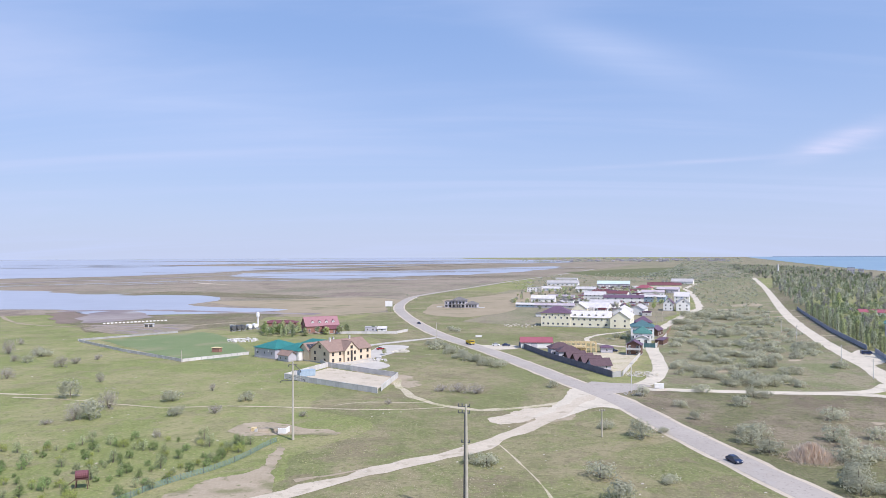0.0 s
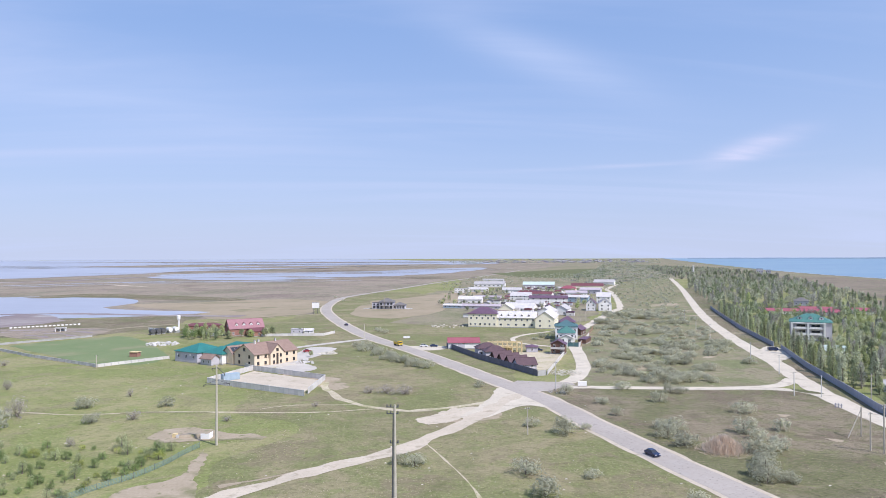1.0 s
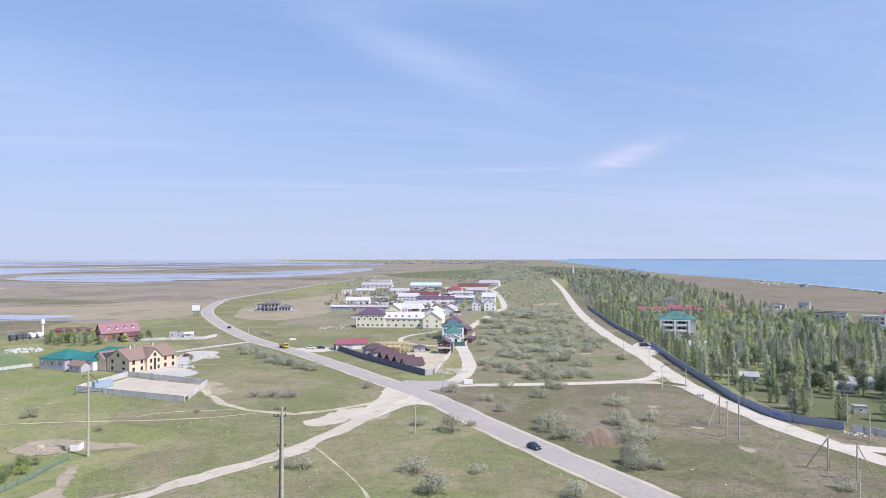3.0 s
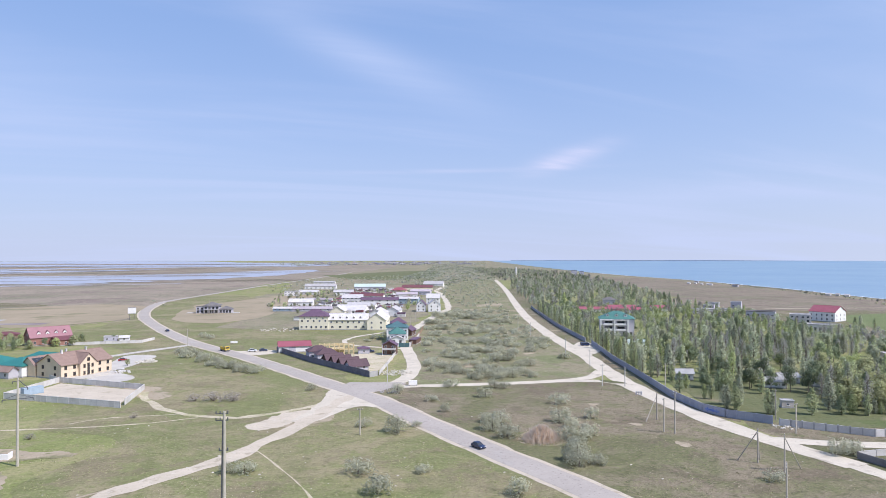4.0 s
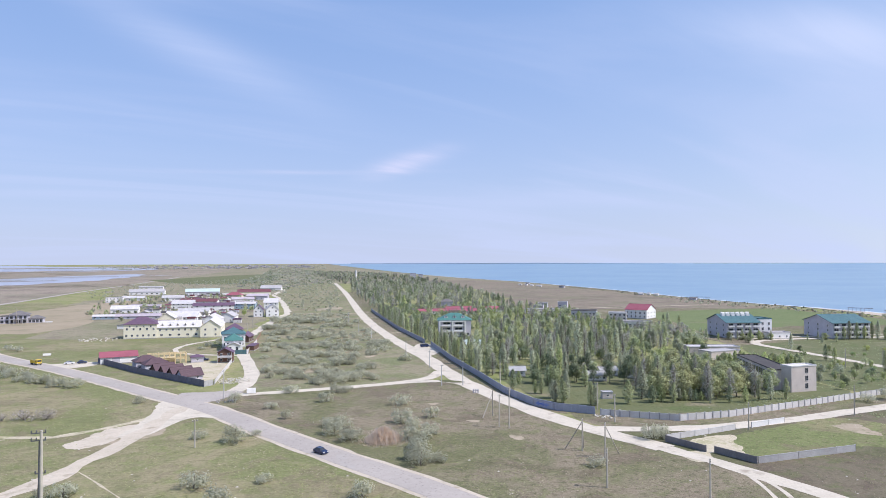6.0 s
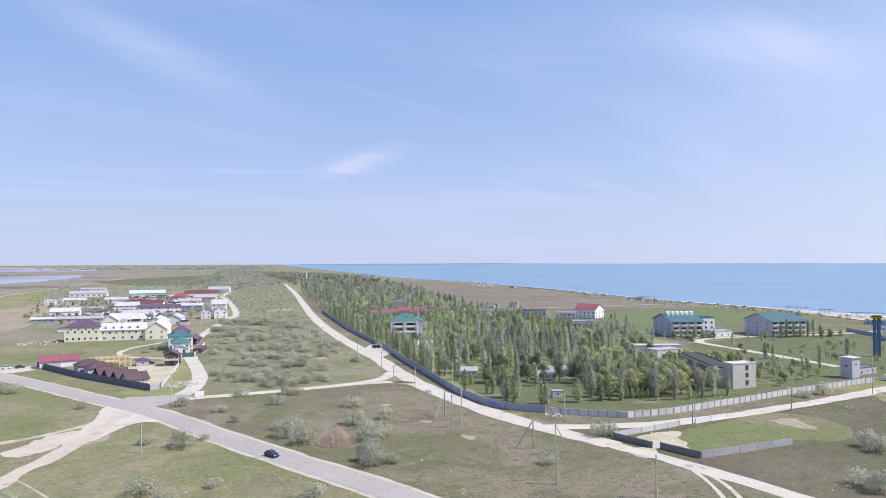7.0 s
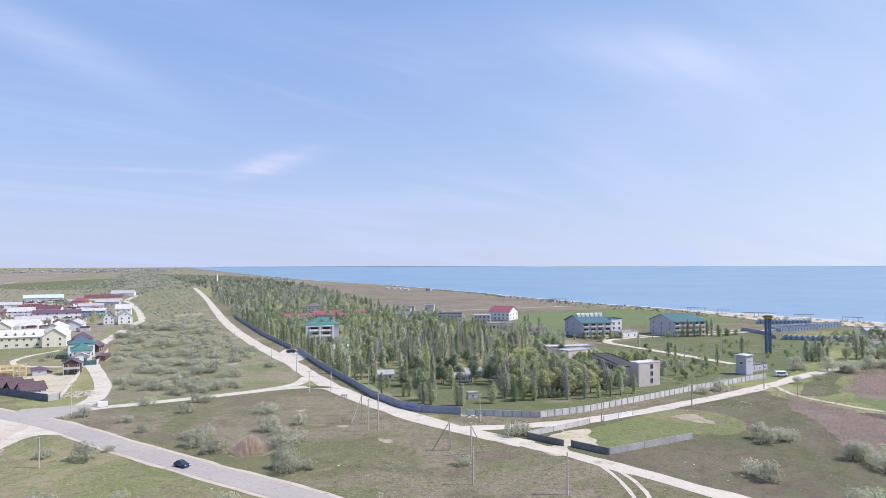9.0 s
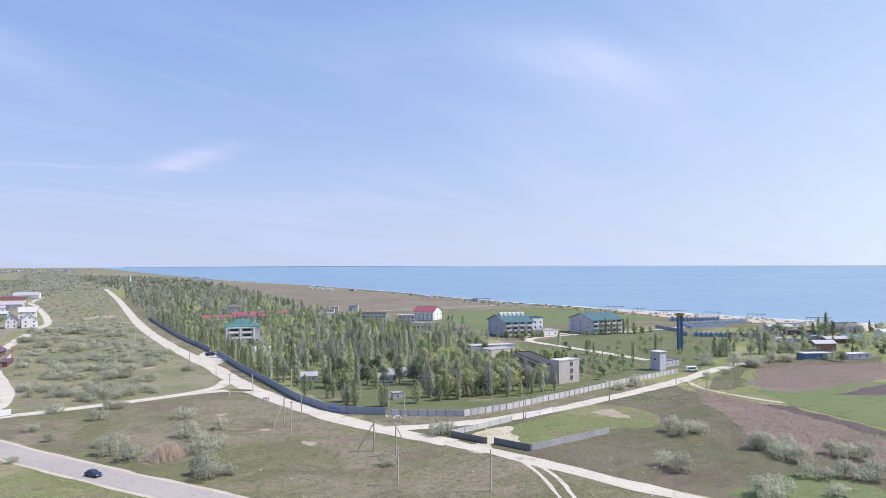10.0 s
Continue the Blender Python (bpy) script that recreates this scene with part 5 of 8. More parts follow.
rng = random.Random(17)
TAKE = [(A[0] + L * 0.45, A[1] - L * 0.18 + D * 0.45, 0.5 * max(L, D) + 3) for _, _, A, L, D, *_ in VILLAGE] + [(85, 468, 30), (112, 460, 30), (105, 395, 24)]
for i in range(400):
    x, y = rng.uniform(70, 300), rng.uniform(540, 1000)
    if i and (abs(y - (430 + 3.0 * (x - 120))) < 26 or y > 470 + 3.2 * (x - 60) + 60 or y < 430 + 3.1 * (x - 120) + 20 or any((x - a) ** 2 + (y - b) ** 2 < c * c for a, b, c in TAKE)):
        continue
    L, D, h = rng.uniform(5, 11), rng.uniform(4, 7), rng.uniform(2.3, 3.4)
    TAKE.append((x, y, 9))
    house("outbuilding", "small village outbuilding with a shallow roof", (x, y), -22.0 + rng.choice((0, 90)), L, D, h, rng.choice(("gable", "flat")), rng.uniform(0.3, 1.6), rng.choice((WHITE, LILAC, CREAM, PALECON)), rng.choice((ROOF_GREY, ROOF_GREY, ROOF_PLUM, ROOF_MAROON, ROOF_DARK)),
          [("f", 0.9, 1, 0.9, 1.0)], group="village outbuildings", category="outbuilding")

# ---- the park and its surroundings ----
e = house("park_hotel", "three-storey pale hotel with teal hipped roof", (232, 378), -31.0, 21, 16, 10.4, "hip", 4.4, LILAC, ROOF_DEEP,
          [("f", 1.0, 5, 1.4, 1.7), ("l", 7.4, 3, 1.3, 1.5), ("l", 4.2, 3, 1.3, 1.5)])
for k in range(2):
    for i in range(2):
        balcony(e, 5.5 + 7.5 * i, 0, 3.6 + 3.3 * k, 5.8, 1.4, WHITE)
        window(e, pose(5.5 + 7.5 * i, -0.02, 3.9 + 3.3 * k), 4.6, 2.1)
for x in (1.0, 9.2, 17.2):
    part("column", Shape().box(x - 0.5, -1.7, 0, x + 0.5, -0.01, 10.2), WHITE, e)
for z in (3.45, 6.75, 9.7):
    part("gallery", Shape().box(1.5, -1.6, z, 16.7, -0.01, z + 0.5), WHITE, e)
for i in range(3):
    dormer(e, 5 + 5.4 * i, 2.2, 11.6, 2.2, 1.2, 3.0, WHITE, ROOF_DEEP)
for A, L in (((314, 548), 30), ((340, 532), 24), ((386, 540), 16), ((352, 560), 26)):
    house("red_roofed_block", "low long building with bright red roof", A, -25.0, L, 11, 2.8, "gable", 1.8, WHITE, ROOF_RED, [("f", 1.0, 5, 1.2, 1.4)], group="red-roofed park buildings", category="building")
house("pale_long_block", "long low pale building with slate roof", (400, 500), -31.0, 34, 10, 4.0, "flat", 0.4, PALECON, ROOF_GREY, [("f", 1.2, 7, 1.4, 1.4)], category="building")
house("park_pavilion", "small grey pavilion above the trees", (372, 600), -31.0, 12, 10, 7.0, "hip", 3.0, LILAC, ROOF_DARK, [("f", 4.0, 3, 1.2, 1.4)], category="building")
e = house("caretaker_hut", "small grey hut with pale shallow roof", (176, 230), -31.0, 6.4, 5, 2.7, "gable", 1.3, PALECON, CONCRETE, [("f", 1.0, 2, 0.9, 1.0), ("r", 1.0, 1, 0.9, 1.0)], category="hut")
house("park_kiosk", "small square pale kiosk on the lawn", (174.6, 175.3), -31.0, 3.6, 3.0, 2.3, "flat", 0.15, SLAB, CONCRETE, [("f", 0.9, 1, 0.9, 0.8)], category="kiosk")
for A, rot in (((196, 205), -36), ((208, 210), -20), ((214, 202), -50), ((204, 222), -28)):
    house("bungalow", "low pale bungalow under the trees", A, rot, 7.5, 5.0, 2.5, "gable", 1.2, WHITE, CONCRETE, [("f", 1.0, 3, 0.9, 1.1)], group="park bungalows", category="bungalow")
house("pale_bungalow", "pale blue bungalow among the poplars", (207, 312), -31.0, 10, 6, 3.4, "gable", 2.0, LILAC, ROOF_MINT, [("f", 1.0, 3, 1.0, 1.2)], category="bungalow")

# precast block with a dark wing
e = house("stair_block", "grey precast block with a column of windows", (240.8, 146.9), -14.4, 11.4, 5.0, 9.2, "flat", 0.35, SLAB, PALECON, category="building", plinth=False)
for z in (1.2, 4.0, 6.8):
    window(e, pose(6.9, 0, z), 1.5, 1.9, CONCRETE)
add_block(e, pose(4.8, 2.9, 0, 0, 0, 67), 42, 8, 7.4, "flat", 0.25, SLAB, ROOF_TAR, [("b", 0.8, 11, 3.3, 2.3), ("b", 4.0, 11, 3.3, 2.5)], plinth=False, frame=CONCRETE)
house("flat_block", "pale flat-roofed concrete block", (283.5, 213.4), -10.0, 18, 9, 4.4, "flat", 0.3, SLAB, ROOF_GREY, [("f", 1.4, 1, 1.2, 1.8)], category="building")
house("long_flat_block", "long flat-roofed concrete block among trees", (296, 236), -31.0, 26, 9, 3.6, "flat", 0.3, SLAB, ROOF_GREY, category="building")
house("water_house", "narrow grey utility tower by the fence", (300.4, 130.8), -9.0, 4.8, 5.0, 8.4, "hip", 0.8, LILAC, ROOF_GREY, [("l", 4.6, 1, 1.4, 1.0), ("f", 5.4, 1, 1.2, 0.9)], category="tower")
house("gate_lodge", "low grey lodge behind the fence", (311, 133), -9.0, 12, 6, 3.0, "flat", 0.2, LILAC, ROOF_DARK, [("f", 1.0, 3, 1.1, 1.1)], category="lodge")


def sea_hotel(A, rot, L, D, balconies):
    e = house("sea_hotel", "three-storey pale hotel with bluegreen gable roof", A, rot, L, D, 9.8, "gable", 4.2, LILAC, ROOF_GREEN,
              [("l", 1.0, 3, 1.4, 1.5), ("l", 4.2, 3, 1.4, 1.5), ("l", 7.2, 3, 1.4, 1.5)], category="hotel", group="hotels by the sea", over=0.9)
    for k in range(3):
        for i in range(balconies):
            x = (i + 0.5) * L / balconies
            balcony(e, x, 0, 0.8 + 3.1 * k, L / balconies * 0.72, 1.3, WHITE)
            window(e, pose(x, -0.02, 1.0 + 3.1 * k), L / balconies * 0.6, 2.1)
    return e


e = sea_hotel((375.6, 272.0), -28.0, 21.0, 27.0, 4)
for i in range(6):
    part("solar_heater", Shape().box(-1.0, -0.9, -0.6, 1.0, 0.9, 1.0).rod((-1.2, 0.6, 1.5), (1.2, 0.6, 1.5), 0.55), WHITE, e, m=pose(2.6 + 3.2 * i, 10.6, 13.5))
add_block(e, pose(23, 4, 0), 8, 14, 11.4, "flat", 0.4, WHITE, ROOF_GREEN, [("f", 1.4, 2, 1.4, 1.7), ("f", 4.6, 2, 1.4, 1.7), ("f", 7.8, 2, 1.4, 1.7)])
house("service_block", "low white service block beside the hotel", (393.6, 255.6), -24.0, 14, 7, 3.6, "flat", 0.6, WHITE, ROOF_GREY, [("f", 1.0, 3, 1.1, 1.2), ("r", 1.0, 2, 1.1, 1.2)], category="building")
sea_hotel((425.6, 234.5), -24.0, 25.0, 27.0, 5)

e = house("villa", "white villa with bright pink-red gable roof", (439, 416), -72.0, 19, 18, 7.4, "gable", 4.2, WHITE, ROOF_RED, [("f", 1.2, 5, 1.2, 1.6), ("f", 4.2, 5, 1.2, 1.6), ("r", 1.2, 3, 1.2, 1.5), ("r", 4.2, 3, 1.2, 1.5)])
house("grey_pavilion", "pale flat pavilion with pillared front", (371, 353), -48.0, 19, 11, 4.6, "flat", 0.5, PALECON, ROOF_GREY, [("f", 0.8, 6, 1.8, 2.4)], category="building")
house("dark_block", "dark flat-roofed block behind the park", (391, 429), -48.0, 20, 12, 7.4, "flat", 0.4, LILAC, ROOF_DARK, [("f", 1.0, 6, 1.6, 1.5), ("f", 4.2, 6, 1.6, 1.5)], category="building")
house("pale_block", "pale flat-roofed block with large windows", (412, 408), -48.0, 14, 10, 6.0, "flat", 0.4, PALECON, ROOF_GREY, [("f", 1.0, 4, 1.6, 1.5), ("f", 3.8, 4, 1.6, 1.4)], category="building")
for A, h in (((442, 533), 6.4), ((458, 522), 7.6), ((426, 520), 5.4)):
    house("grey_cube", "small grey flat-roofed cube house", A, -48.0, 9, 8, h, "flat", 0.4, LILAC, ROOF_GREY, [("f", 3.6, 2, 1.4, 1.5)], group="grey cube houses", category="house")

# tall blue entrance tower
e = thing("lattice_tower", pose(381.5, 155, 0, 0, 0, -45.0), "tall blue lattice tower with a yellow crown", "tower")
for x in (-1.0, 1.0):
    for y in (-1.0, 1.0):
        part("leg", Shape().box(x - 0.28, y - 0.32, 0, x + 0.32, y + 0.32, 19.0), BLUE, e)
for k in range(7):
    z = 1.6 + 2.5 * k
    for s in (-1.0, 1.0):
        part("brace", Shape().rod((-1.0, s, z), (1.0, s, z + 2.2), 0.12, n=5).rod((s, -1.0, z), (s, 1.0, z + 2.2), 0.12, n=5), BLUE, e)
        part("rung", Shape().rod((-1.0, s, z), (1.0, s, z), 0.12, n=5).rod((s, -1.0, z), (s, 1.0, z), 0.12, n=5), BLUE, e)
part("crown", Shape().rod((0, 0, 19.0), (0, 0, 19.8), 2.0, 3.0, 16).rod((0, 0, 19.8), (0, 0, 20.6), 3.0, 1.2, 16), YELLOW, e, "yellow bowl-shaped crown")
part("disc", Shape().rod((0, 0, 20.7), (0, 0, 21.0), 3.4, 3.4, 20), LILAC, e, "flat grey disc")

# seaside rows
hut_wall = body(3.2, 5.0, 2.3, "gable", 1.3, "y").mesh("wall", AQUA)
hut_roof = gable_roof(3.2, 5.0, 2.3, 1.3, 0.25, 0.12, "y").mesh("roof", ROOF_GREY)
hut_roof_b = gable_roof(3.2, 5.0, 2.3, 1.3, 0.25, 0.12, "y").mesh("roof", BLUECON)
hut_door = Shape().box(1.1, -0.05, 0, 2.1, 0.0, 2.0).mesh("door", BLUE)
first = thing("beach_hut", pose(0, 0, 0), "pale blue beach hut with white gable", "beach hut", "rows of beach huts")
for n_, m_ in (("wall", hut_wall), ("roof", hut_roof), ("door", hut_door)):
    part(n_, m_, None, first)
second = thing("beach_hut", pose(0, 0, 0), "pale beach hut with dark blue gable roof", "beach hut", "rows of beach huts")
for n_, m_ in (("wall", hut_wall), ("roof", hut_roof_b), ("door", hut_door)):
    part(n_, m_, None, second)
placed = 0
for proto, A, rot, n in ((first, (458.3, 177.4), -63.0, 13), (first, (523.4, 208.4), -20.3, 22), (second, (566.0, 239.0), -50.6, 13), (second, (512.0, 200.0), -20.3, 12)):
    d = Vector((math.cos(radians(rot)), math.sin(radians(rot))))
    for i in range(n):
        p = Vector(A) + d * (3.1 * i)
        m = pose(p.x, p.y, 0.1, 0, 0, rot) @ Matrix.Diagonal((0.95, 0.95, 0.95, 1))
        if proto.get("used"):
            copy_thing(proto, m)
        else:
            proto.matrix_world = m
            proto["used"] = 1
del first["used"], second["used"]
for A, L in (((660, 314), 11), ((672, 352), 20), ((643, 283), 28), ((650, 240), 16), ((647, 200), 15), ((637, 150), 20), ((720, 560), 18)):
    e = thing("beach_shelter", pose(A[0] - 10, A[1], 0.3, 0, 0, -70.0), "open beach shelter with dark flat roof", "shelter", "beach shelters")
    part("roof", Shape().box(0, 0, 3.4, L, 4.0, 3.65), ROOF_DARK, e)
    for i in range(int(L / 4) + 1):
        for y in (0.3, 3.7):
            part("post", Shape().box(i * L / int(L / 4 + 1) + 0.2, y - 0.08, 0, i * L / int(L / 4 + 1) + 0.36, y + 0.08, 3.4), LILAC, e)
rng = random.Random(5)
SHACKS = [("brick_shack", "brick shack with pale sheet roof", (421, 95), 12, 7, 4.4, "gable", 1.4, BRICK, ROOF_GREY), ("blue_shack", "low blue-walled shack beside a field", (381, 91), 16, 6, 3.0, "flat", 0.2, BLUE, ROOF_GREY),
          ("pale_shack", "long shack with pale sheet roof", (464, 99), 16, 8, 3.0, "gable", 1.2, WOOD, ROOF_GREY), ("grey_shack", "low grey concrete shack", (395, 74), 13, 6, 2.8, "flat", 0.2, LILAC, ROOF_GREY),
          ("teal_shack", "shack with teal sheet roof", (478, 92), 14, 8, 3.2, "gable", 1.6, LILAC, ROOF_GREEN), ("white_shack", "white seaside house with pale roof", (520, 78), 22, 9, 4.0, "gable", 1.8, WHITE, ROOF_GREY),
          ("dark_shack", "dark seaside shed with grey roof", (505, 132), 16, 8, 3.0, "flat", 0.2, WOOD, ROOF_DARK), ("sea_house", "seaside house with dark roof", (545, 110), 18, 9, 4.0, "hip", 2.0, LILAC, ROOF_DARK),
          ("cafe", "pale seaside cafe with flat roof", (560, 150), 20, 8, 3.2, "flat", 0.3, WHITE, ROOF_GREY), ("store", "grey seaside store with slate roof", (528, 150), 18, 8, 3.0, "gable", 1.4, LILAC, ROOF_GREY),
          ("boat_shed", "brown boat shed near the beach", (560, 60), 20, 9, 3.4, "gable", 1.6, WOOD, ROOF_GREEN), ("blue_store", "low blue-walled seaside store with flat roof", (505, 60), 18, 8, 3.2, "flat", 0.3, BLUE, ROOF_GREY),
          ("beach_bar", "white beach bar with flat roof", (590, 120), 16, 7, 3.0, "flat", 0.3, WHITE, ROOF_DARK)]
hut_random = random.Random(91)
for k in range(18):
    u, v = hut_random.random(), hut_random.random()
    A = (440 + 145 * u, 135 - 70 * u - 60 * v * (0.4 + u))
    if all(math.hypot(A[0] - q[2][0], A[1] - q[2][1]) > 15 for q in SHACKS):
        SHACKS.append(("seaside_hut", "small seaside hut with shallow sheet roof", A, 6 + 6 * hut_random.random(), 5 + 2 * u, 2.6 + 1.2 * v, "gable" if k % 2 else "flat", 1.0 if k % 2 else 0.2, (WHITE, LILAC, BLUE, PEACH)[k % 4], (ROOF_GREY, ROOF_BROWN, AQUA)[k % 3]))
for name, label, A, L, D, h, roof, rh, wall, roofm in SHACKS:
    house(name, label, A, -46.0 + rng.uniform(-10, 10), L, D, h, roof, rh, wall, roofm, [("f", 1.0, 3, 1.2, 1.2)], group="seaside buildings", category="building")
for A in ((905, 1130), (845, 960), (838, 950), (700, 560)):
    house("shore_house", "small grey house with dark roof on the shore", A, -60.0 + rng.uniform(-20, 20), rng.uniform(5, 8), 5, rng.uniform(2.4, 3.4), "gable", 1.0, LILAC, ROOF_DARK, [("f", 1.0, 2, 1.0, 1.1)], group="houses along the shore", category="house")
for A, L, h in (((920, 1640), 16, 15), ((940, 1632), 12, 12)):
    house("far_hotel", "grey multi-storey hotel block far along the shore", A, -30.0, L, 12, h, "flat", 0.6, LILAC, ROOF_DARK, [("f", 1 + 3.4 * k, 3, 1.8, 1.6) for k in range(3)], group="far hotel blocks", category="hotel")
e = thing("chimney_tower", pose(738, 1590, 0), "slender white tower beside the gravel road", "tower")
part("shaft", Shape().rod((0, 0, 0), (0, 0, 22.0), 2.0, 1.5, 12), WHITE, e)
part("head", Shape().rod((0, 0, 22.0), (0, 0, 25.5), 2.1, 1.9, 12), PALECON, e)
for x_, y_, L_ in ((854, 1088, 9), (860, 1076, 7), (849, 1046, 8), (842, 1020, 12), (838, 1008, 8), (752, 688, 10), (758, 678, 7), (752, 660, 9)):
    house("beach_cabin", "small white cabin on the far shore", (x_, y_), -64.0, L_ * 0.6, 4, 2.0, "gable", 1.2, WHITE, ROOF_GREY, group="cabins on the far shore", category="cabin")


# ---- fences and walls ----
def fence(name, label, pts, panel, height, mat, post_mat=None, post_w=0.2, group="", category="fence", skip=(), thick=0.12, post_up=0.1, panel_name="panel"):
    """Panels between posts along straight runs; each panel and post is a part."""
    e = thing(name, pose(pts[0][0], pts[0][1], 0), label, category, group)
    o = Vector((pts[0][0], pts[0][1]))
    k = 0
    pm = Shape().box(-post_w / 2, -post_w / 2, 0, post_w / 2, post_w / 2, height + post_up).mesh("post", post_mat or mat)
    for a, b in zip(pts, pts[1:]):
        a, b = Vector(a), Vector(b)
        n = max(1, round((b - a).length / panel))
        w = (b - a).length / n
        rot = math.degrees(math.atan2(b.y - a.y, b.x - a.x))
        me = Shape().box(post_w / 2 + 0.01, -thick / 2, 0.04, w - post_w / 2 - 0.01, thick / 2, height)
        me.box(post_w / 2 + 0.01, -thick / 2 - 0.03, height - 0.16, w - post_w / 2 - 0.01, thick / 2 + 0.03, height + 0.02)
        me = me.mesh(panel_name, mat)
        for i in range(n):
            p = a + (b - a) * (i / n) - o
            lean = 0.6 * noise.noise((p.x * 0.7, p.y * 0.7, 2.0))
            part("post", pm, None, e, m=pose(p.x, p.y, 0, 0, 0, rot))
            if k not in skip:
                part(panel_name, me, None, e, m=pose(p.x, p.y, 0.05 * lean, lean, 0, rot))
            k += 1
        p = b - o
        part("post", pm, None, e, m=pose(p.x, p.y, 0, 0, 0, rot))
    return e


fence("yard_fence", "grey concrete panel fence round a bare yard", [(-64.9, 274.7), (-25.6, 245.1)], 2.4, 2.1, PALECON, group="yard fence runs")
fence("yard_fence", "grey concrete panel fence round a bare yard", [(-24.6, 249.5), (-20.7, 276.6), (-52.9, 303.7), (-64.9, 274.7)], 2.4, 2.1, PALECON, group="yard fence runs")
fence("house_fence", "low grey concrete fence before the houses", [(-66.0, 328.0), (-79.0, 323.0)], 2.4, 1.8, CONCRETE)
fence("house_fence", "low grey concrete fence before the houses", [(-66.0, 328.0), (-55.0, 309.0)], 2.4, 1.6, PALECON)
fence("pitch_fence", "low pale concrete fence round the green pitch", [(-209.8, 396), (-166, 355), (-122.1, 319.5), (-98.3, 342.6)], 3.0, 1.4, PALECON, CONCRETE)
fence("pitch_fence", "low pale concrete fence round the green pitch", [(-212.6, 399.8), (-196.6, 415.9), (-171.4, 441)], 3.0, 1.2, CONCRETE, CONCRETE)
fence("garden_fence", "pale wall along the farm garden", [(-150, 478), (-96, 436)], 3.0, 1.6, WHITE)
fence("farm_fence", "low grey wall by the farm outbuildings", [(-70, 432), (-33, 432), (-27, 445)], 3.0, 1.6, PALECON)
fence("cabin_fence", "dark grey sheet metal fence along the cabins", [(36.0, 369.1), (46.5, 325), (63.1, 276.0)], 3.0, 2.6, DARKCON, thick=0.08)
fence("cabin_side_wall", "pale block wall beside the cabin yard", [(63.3, 275.8), (67.0, 277.6)], 2.2, 2.2, CONCRETE)
fence("cabin_side_wall", "pale block wall beside the cabin yard", [(68, 279), (90, 335)], 3.0, 1.7, PALECON)
fence("lane_wall", "pale wall along the village house yard", [(106, 364), (126, 412)], 3.0, 2.0, PALECON)
fence("park_wall", "long bluish sheet metal fence along the park", [(300, 612), (284.8, 573.1), (233.3, 434.0), (206.9, 352)], 2.6, 2.5, BLUECON, thick=0.1)
fence("park_wall", "long bluish sheet metal fence along the park", [(205.0, 342), (181.8, 284.4), (165.3, 237.4), (152.3, 202), (147.6, 180), (148.6, 170), (155.0, 159)], 2.6, 2.5, BLUECON, thick=0.1)
fence("park_fence", "pale concrete panel fence with grey posts", [(155.6, 157.0), (170, 138.6), (187, 134), (219, 131), (258, 128), (300, 122.3)], 3.1, 2.0, PALECON, CONCRETE, 0.34, post_up=0.25)
# the next two runs face away from the sun; their colour carries that shade
fence("ruin_wall", "low concrete slab wall of a ruined yard, shade coloured in", [(147.3, 124.5), (147.5, 112.0)], 6.2, 1.7, SHADESLAB, category="wall", panel_name="slab")
fence("ruin_wall", "low concrete slab wall of a ruined yard, shade coloured in", [(148.9, 110.5), (149.2, 99.0)], 6.2, 1.7, SHADESLAB, category="wall", panel_name="slab")
fence("ruin_wall", "low grey concrete slab wall of a ruined yard", [(149.6, 98.9), (179.8, 92.4)], 6.2, 1.7, CONCRETE, category="wall", panel_name="slab")
fence("ruin_wall", "low pale slab wall of a ruined yard", [(148.3, 125.2), (174.2, 122.8)], 5.2, 1.6, PALECON, CONCRETE, category="wall", panel_name="slab")
fence("ruin_wall", "white slab remnant of a ruined yard wall", [(180.4, 121.8), (194.0, 120.4)], 6.8, 1.6, WHITE, CONCRETE, category="wall", panel_name="slab")
part("graffiti", Shape().box(0.6, -0.065, 0.9, 6.4, -0.052, 1.5).box(1.4, -0.068, 0.6, 2.0, -0.055, 1.9).box(3.6, -0.068, 0.7, 4.2, -0.055, 1.8).box(5.0, -0.068, 0.6, 5.5, -0.055, 1.8), GRAFFITI,
     fence("painted_panel", "bluish fence panel with blue spray paint", [(147.4, 179.2), (148.3, 170.8)], 8.4, 2.2, BLUECON, thick=0.06), m=pose(0, 0, 0, 0, 0, math.degrees(math.atan2(-8.4, 0.9))))

# orchard net fence
e = thing("net_fence", pose(-45, 182, 0), "green net fence on thin posts round the orchard", "fence")
line = smooth_line([Vector(p) for p in ((-45, 182), (-47, 176), (-49.3, 166.8), (-53.1, 158.0), (-58.0, 150.9), (-61.6, 145.0), (-66, 134))], 2.4)
for i, p in enumerate(line[:-1]):
    q = line[i + 1]
    rot, w = math.degrees(math.atan2(q.y - p.y, q.x - p.x)), (q - p).length
    part("post", Shape().rod((0, 0, 0), (0, 0, 1.5), 0.05, n=5), STEEL, e, m=pose(p.x + 45, p.y - 182, 0))
    net = Shape()
    for k in range(5):
        net.box(0.0, -0.01, 0.1 + 0.27 * k, w, 0.01, 0.2 + 0.27 * k)
    for k in range(8):
        net.box(k * w / 8, -0.012, 0.1, k * w / 8 + 0.09, 0.012, 1.3)
    part("net", net, NET, e, m=pose(p.x + 45, p.y - 182, 0, 0, 0, rot))

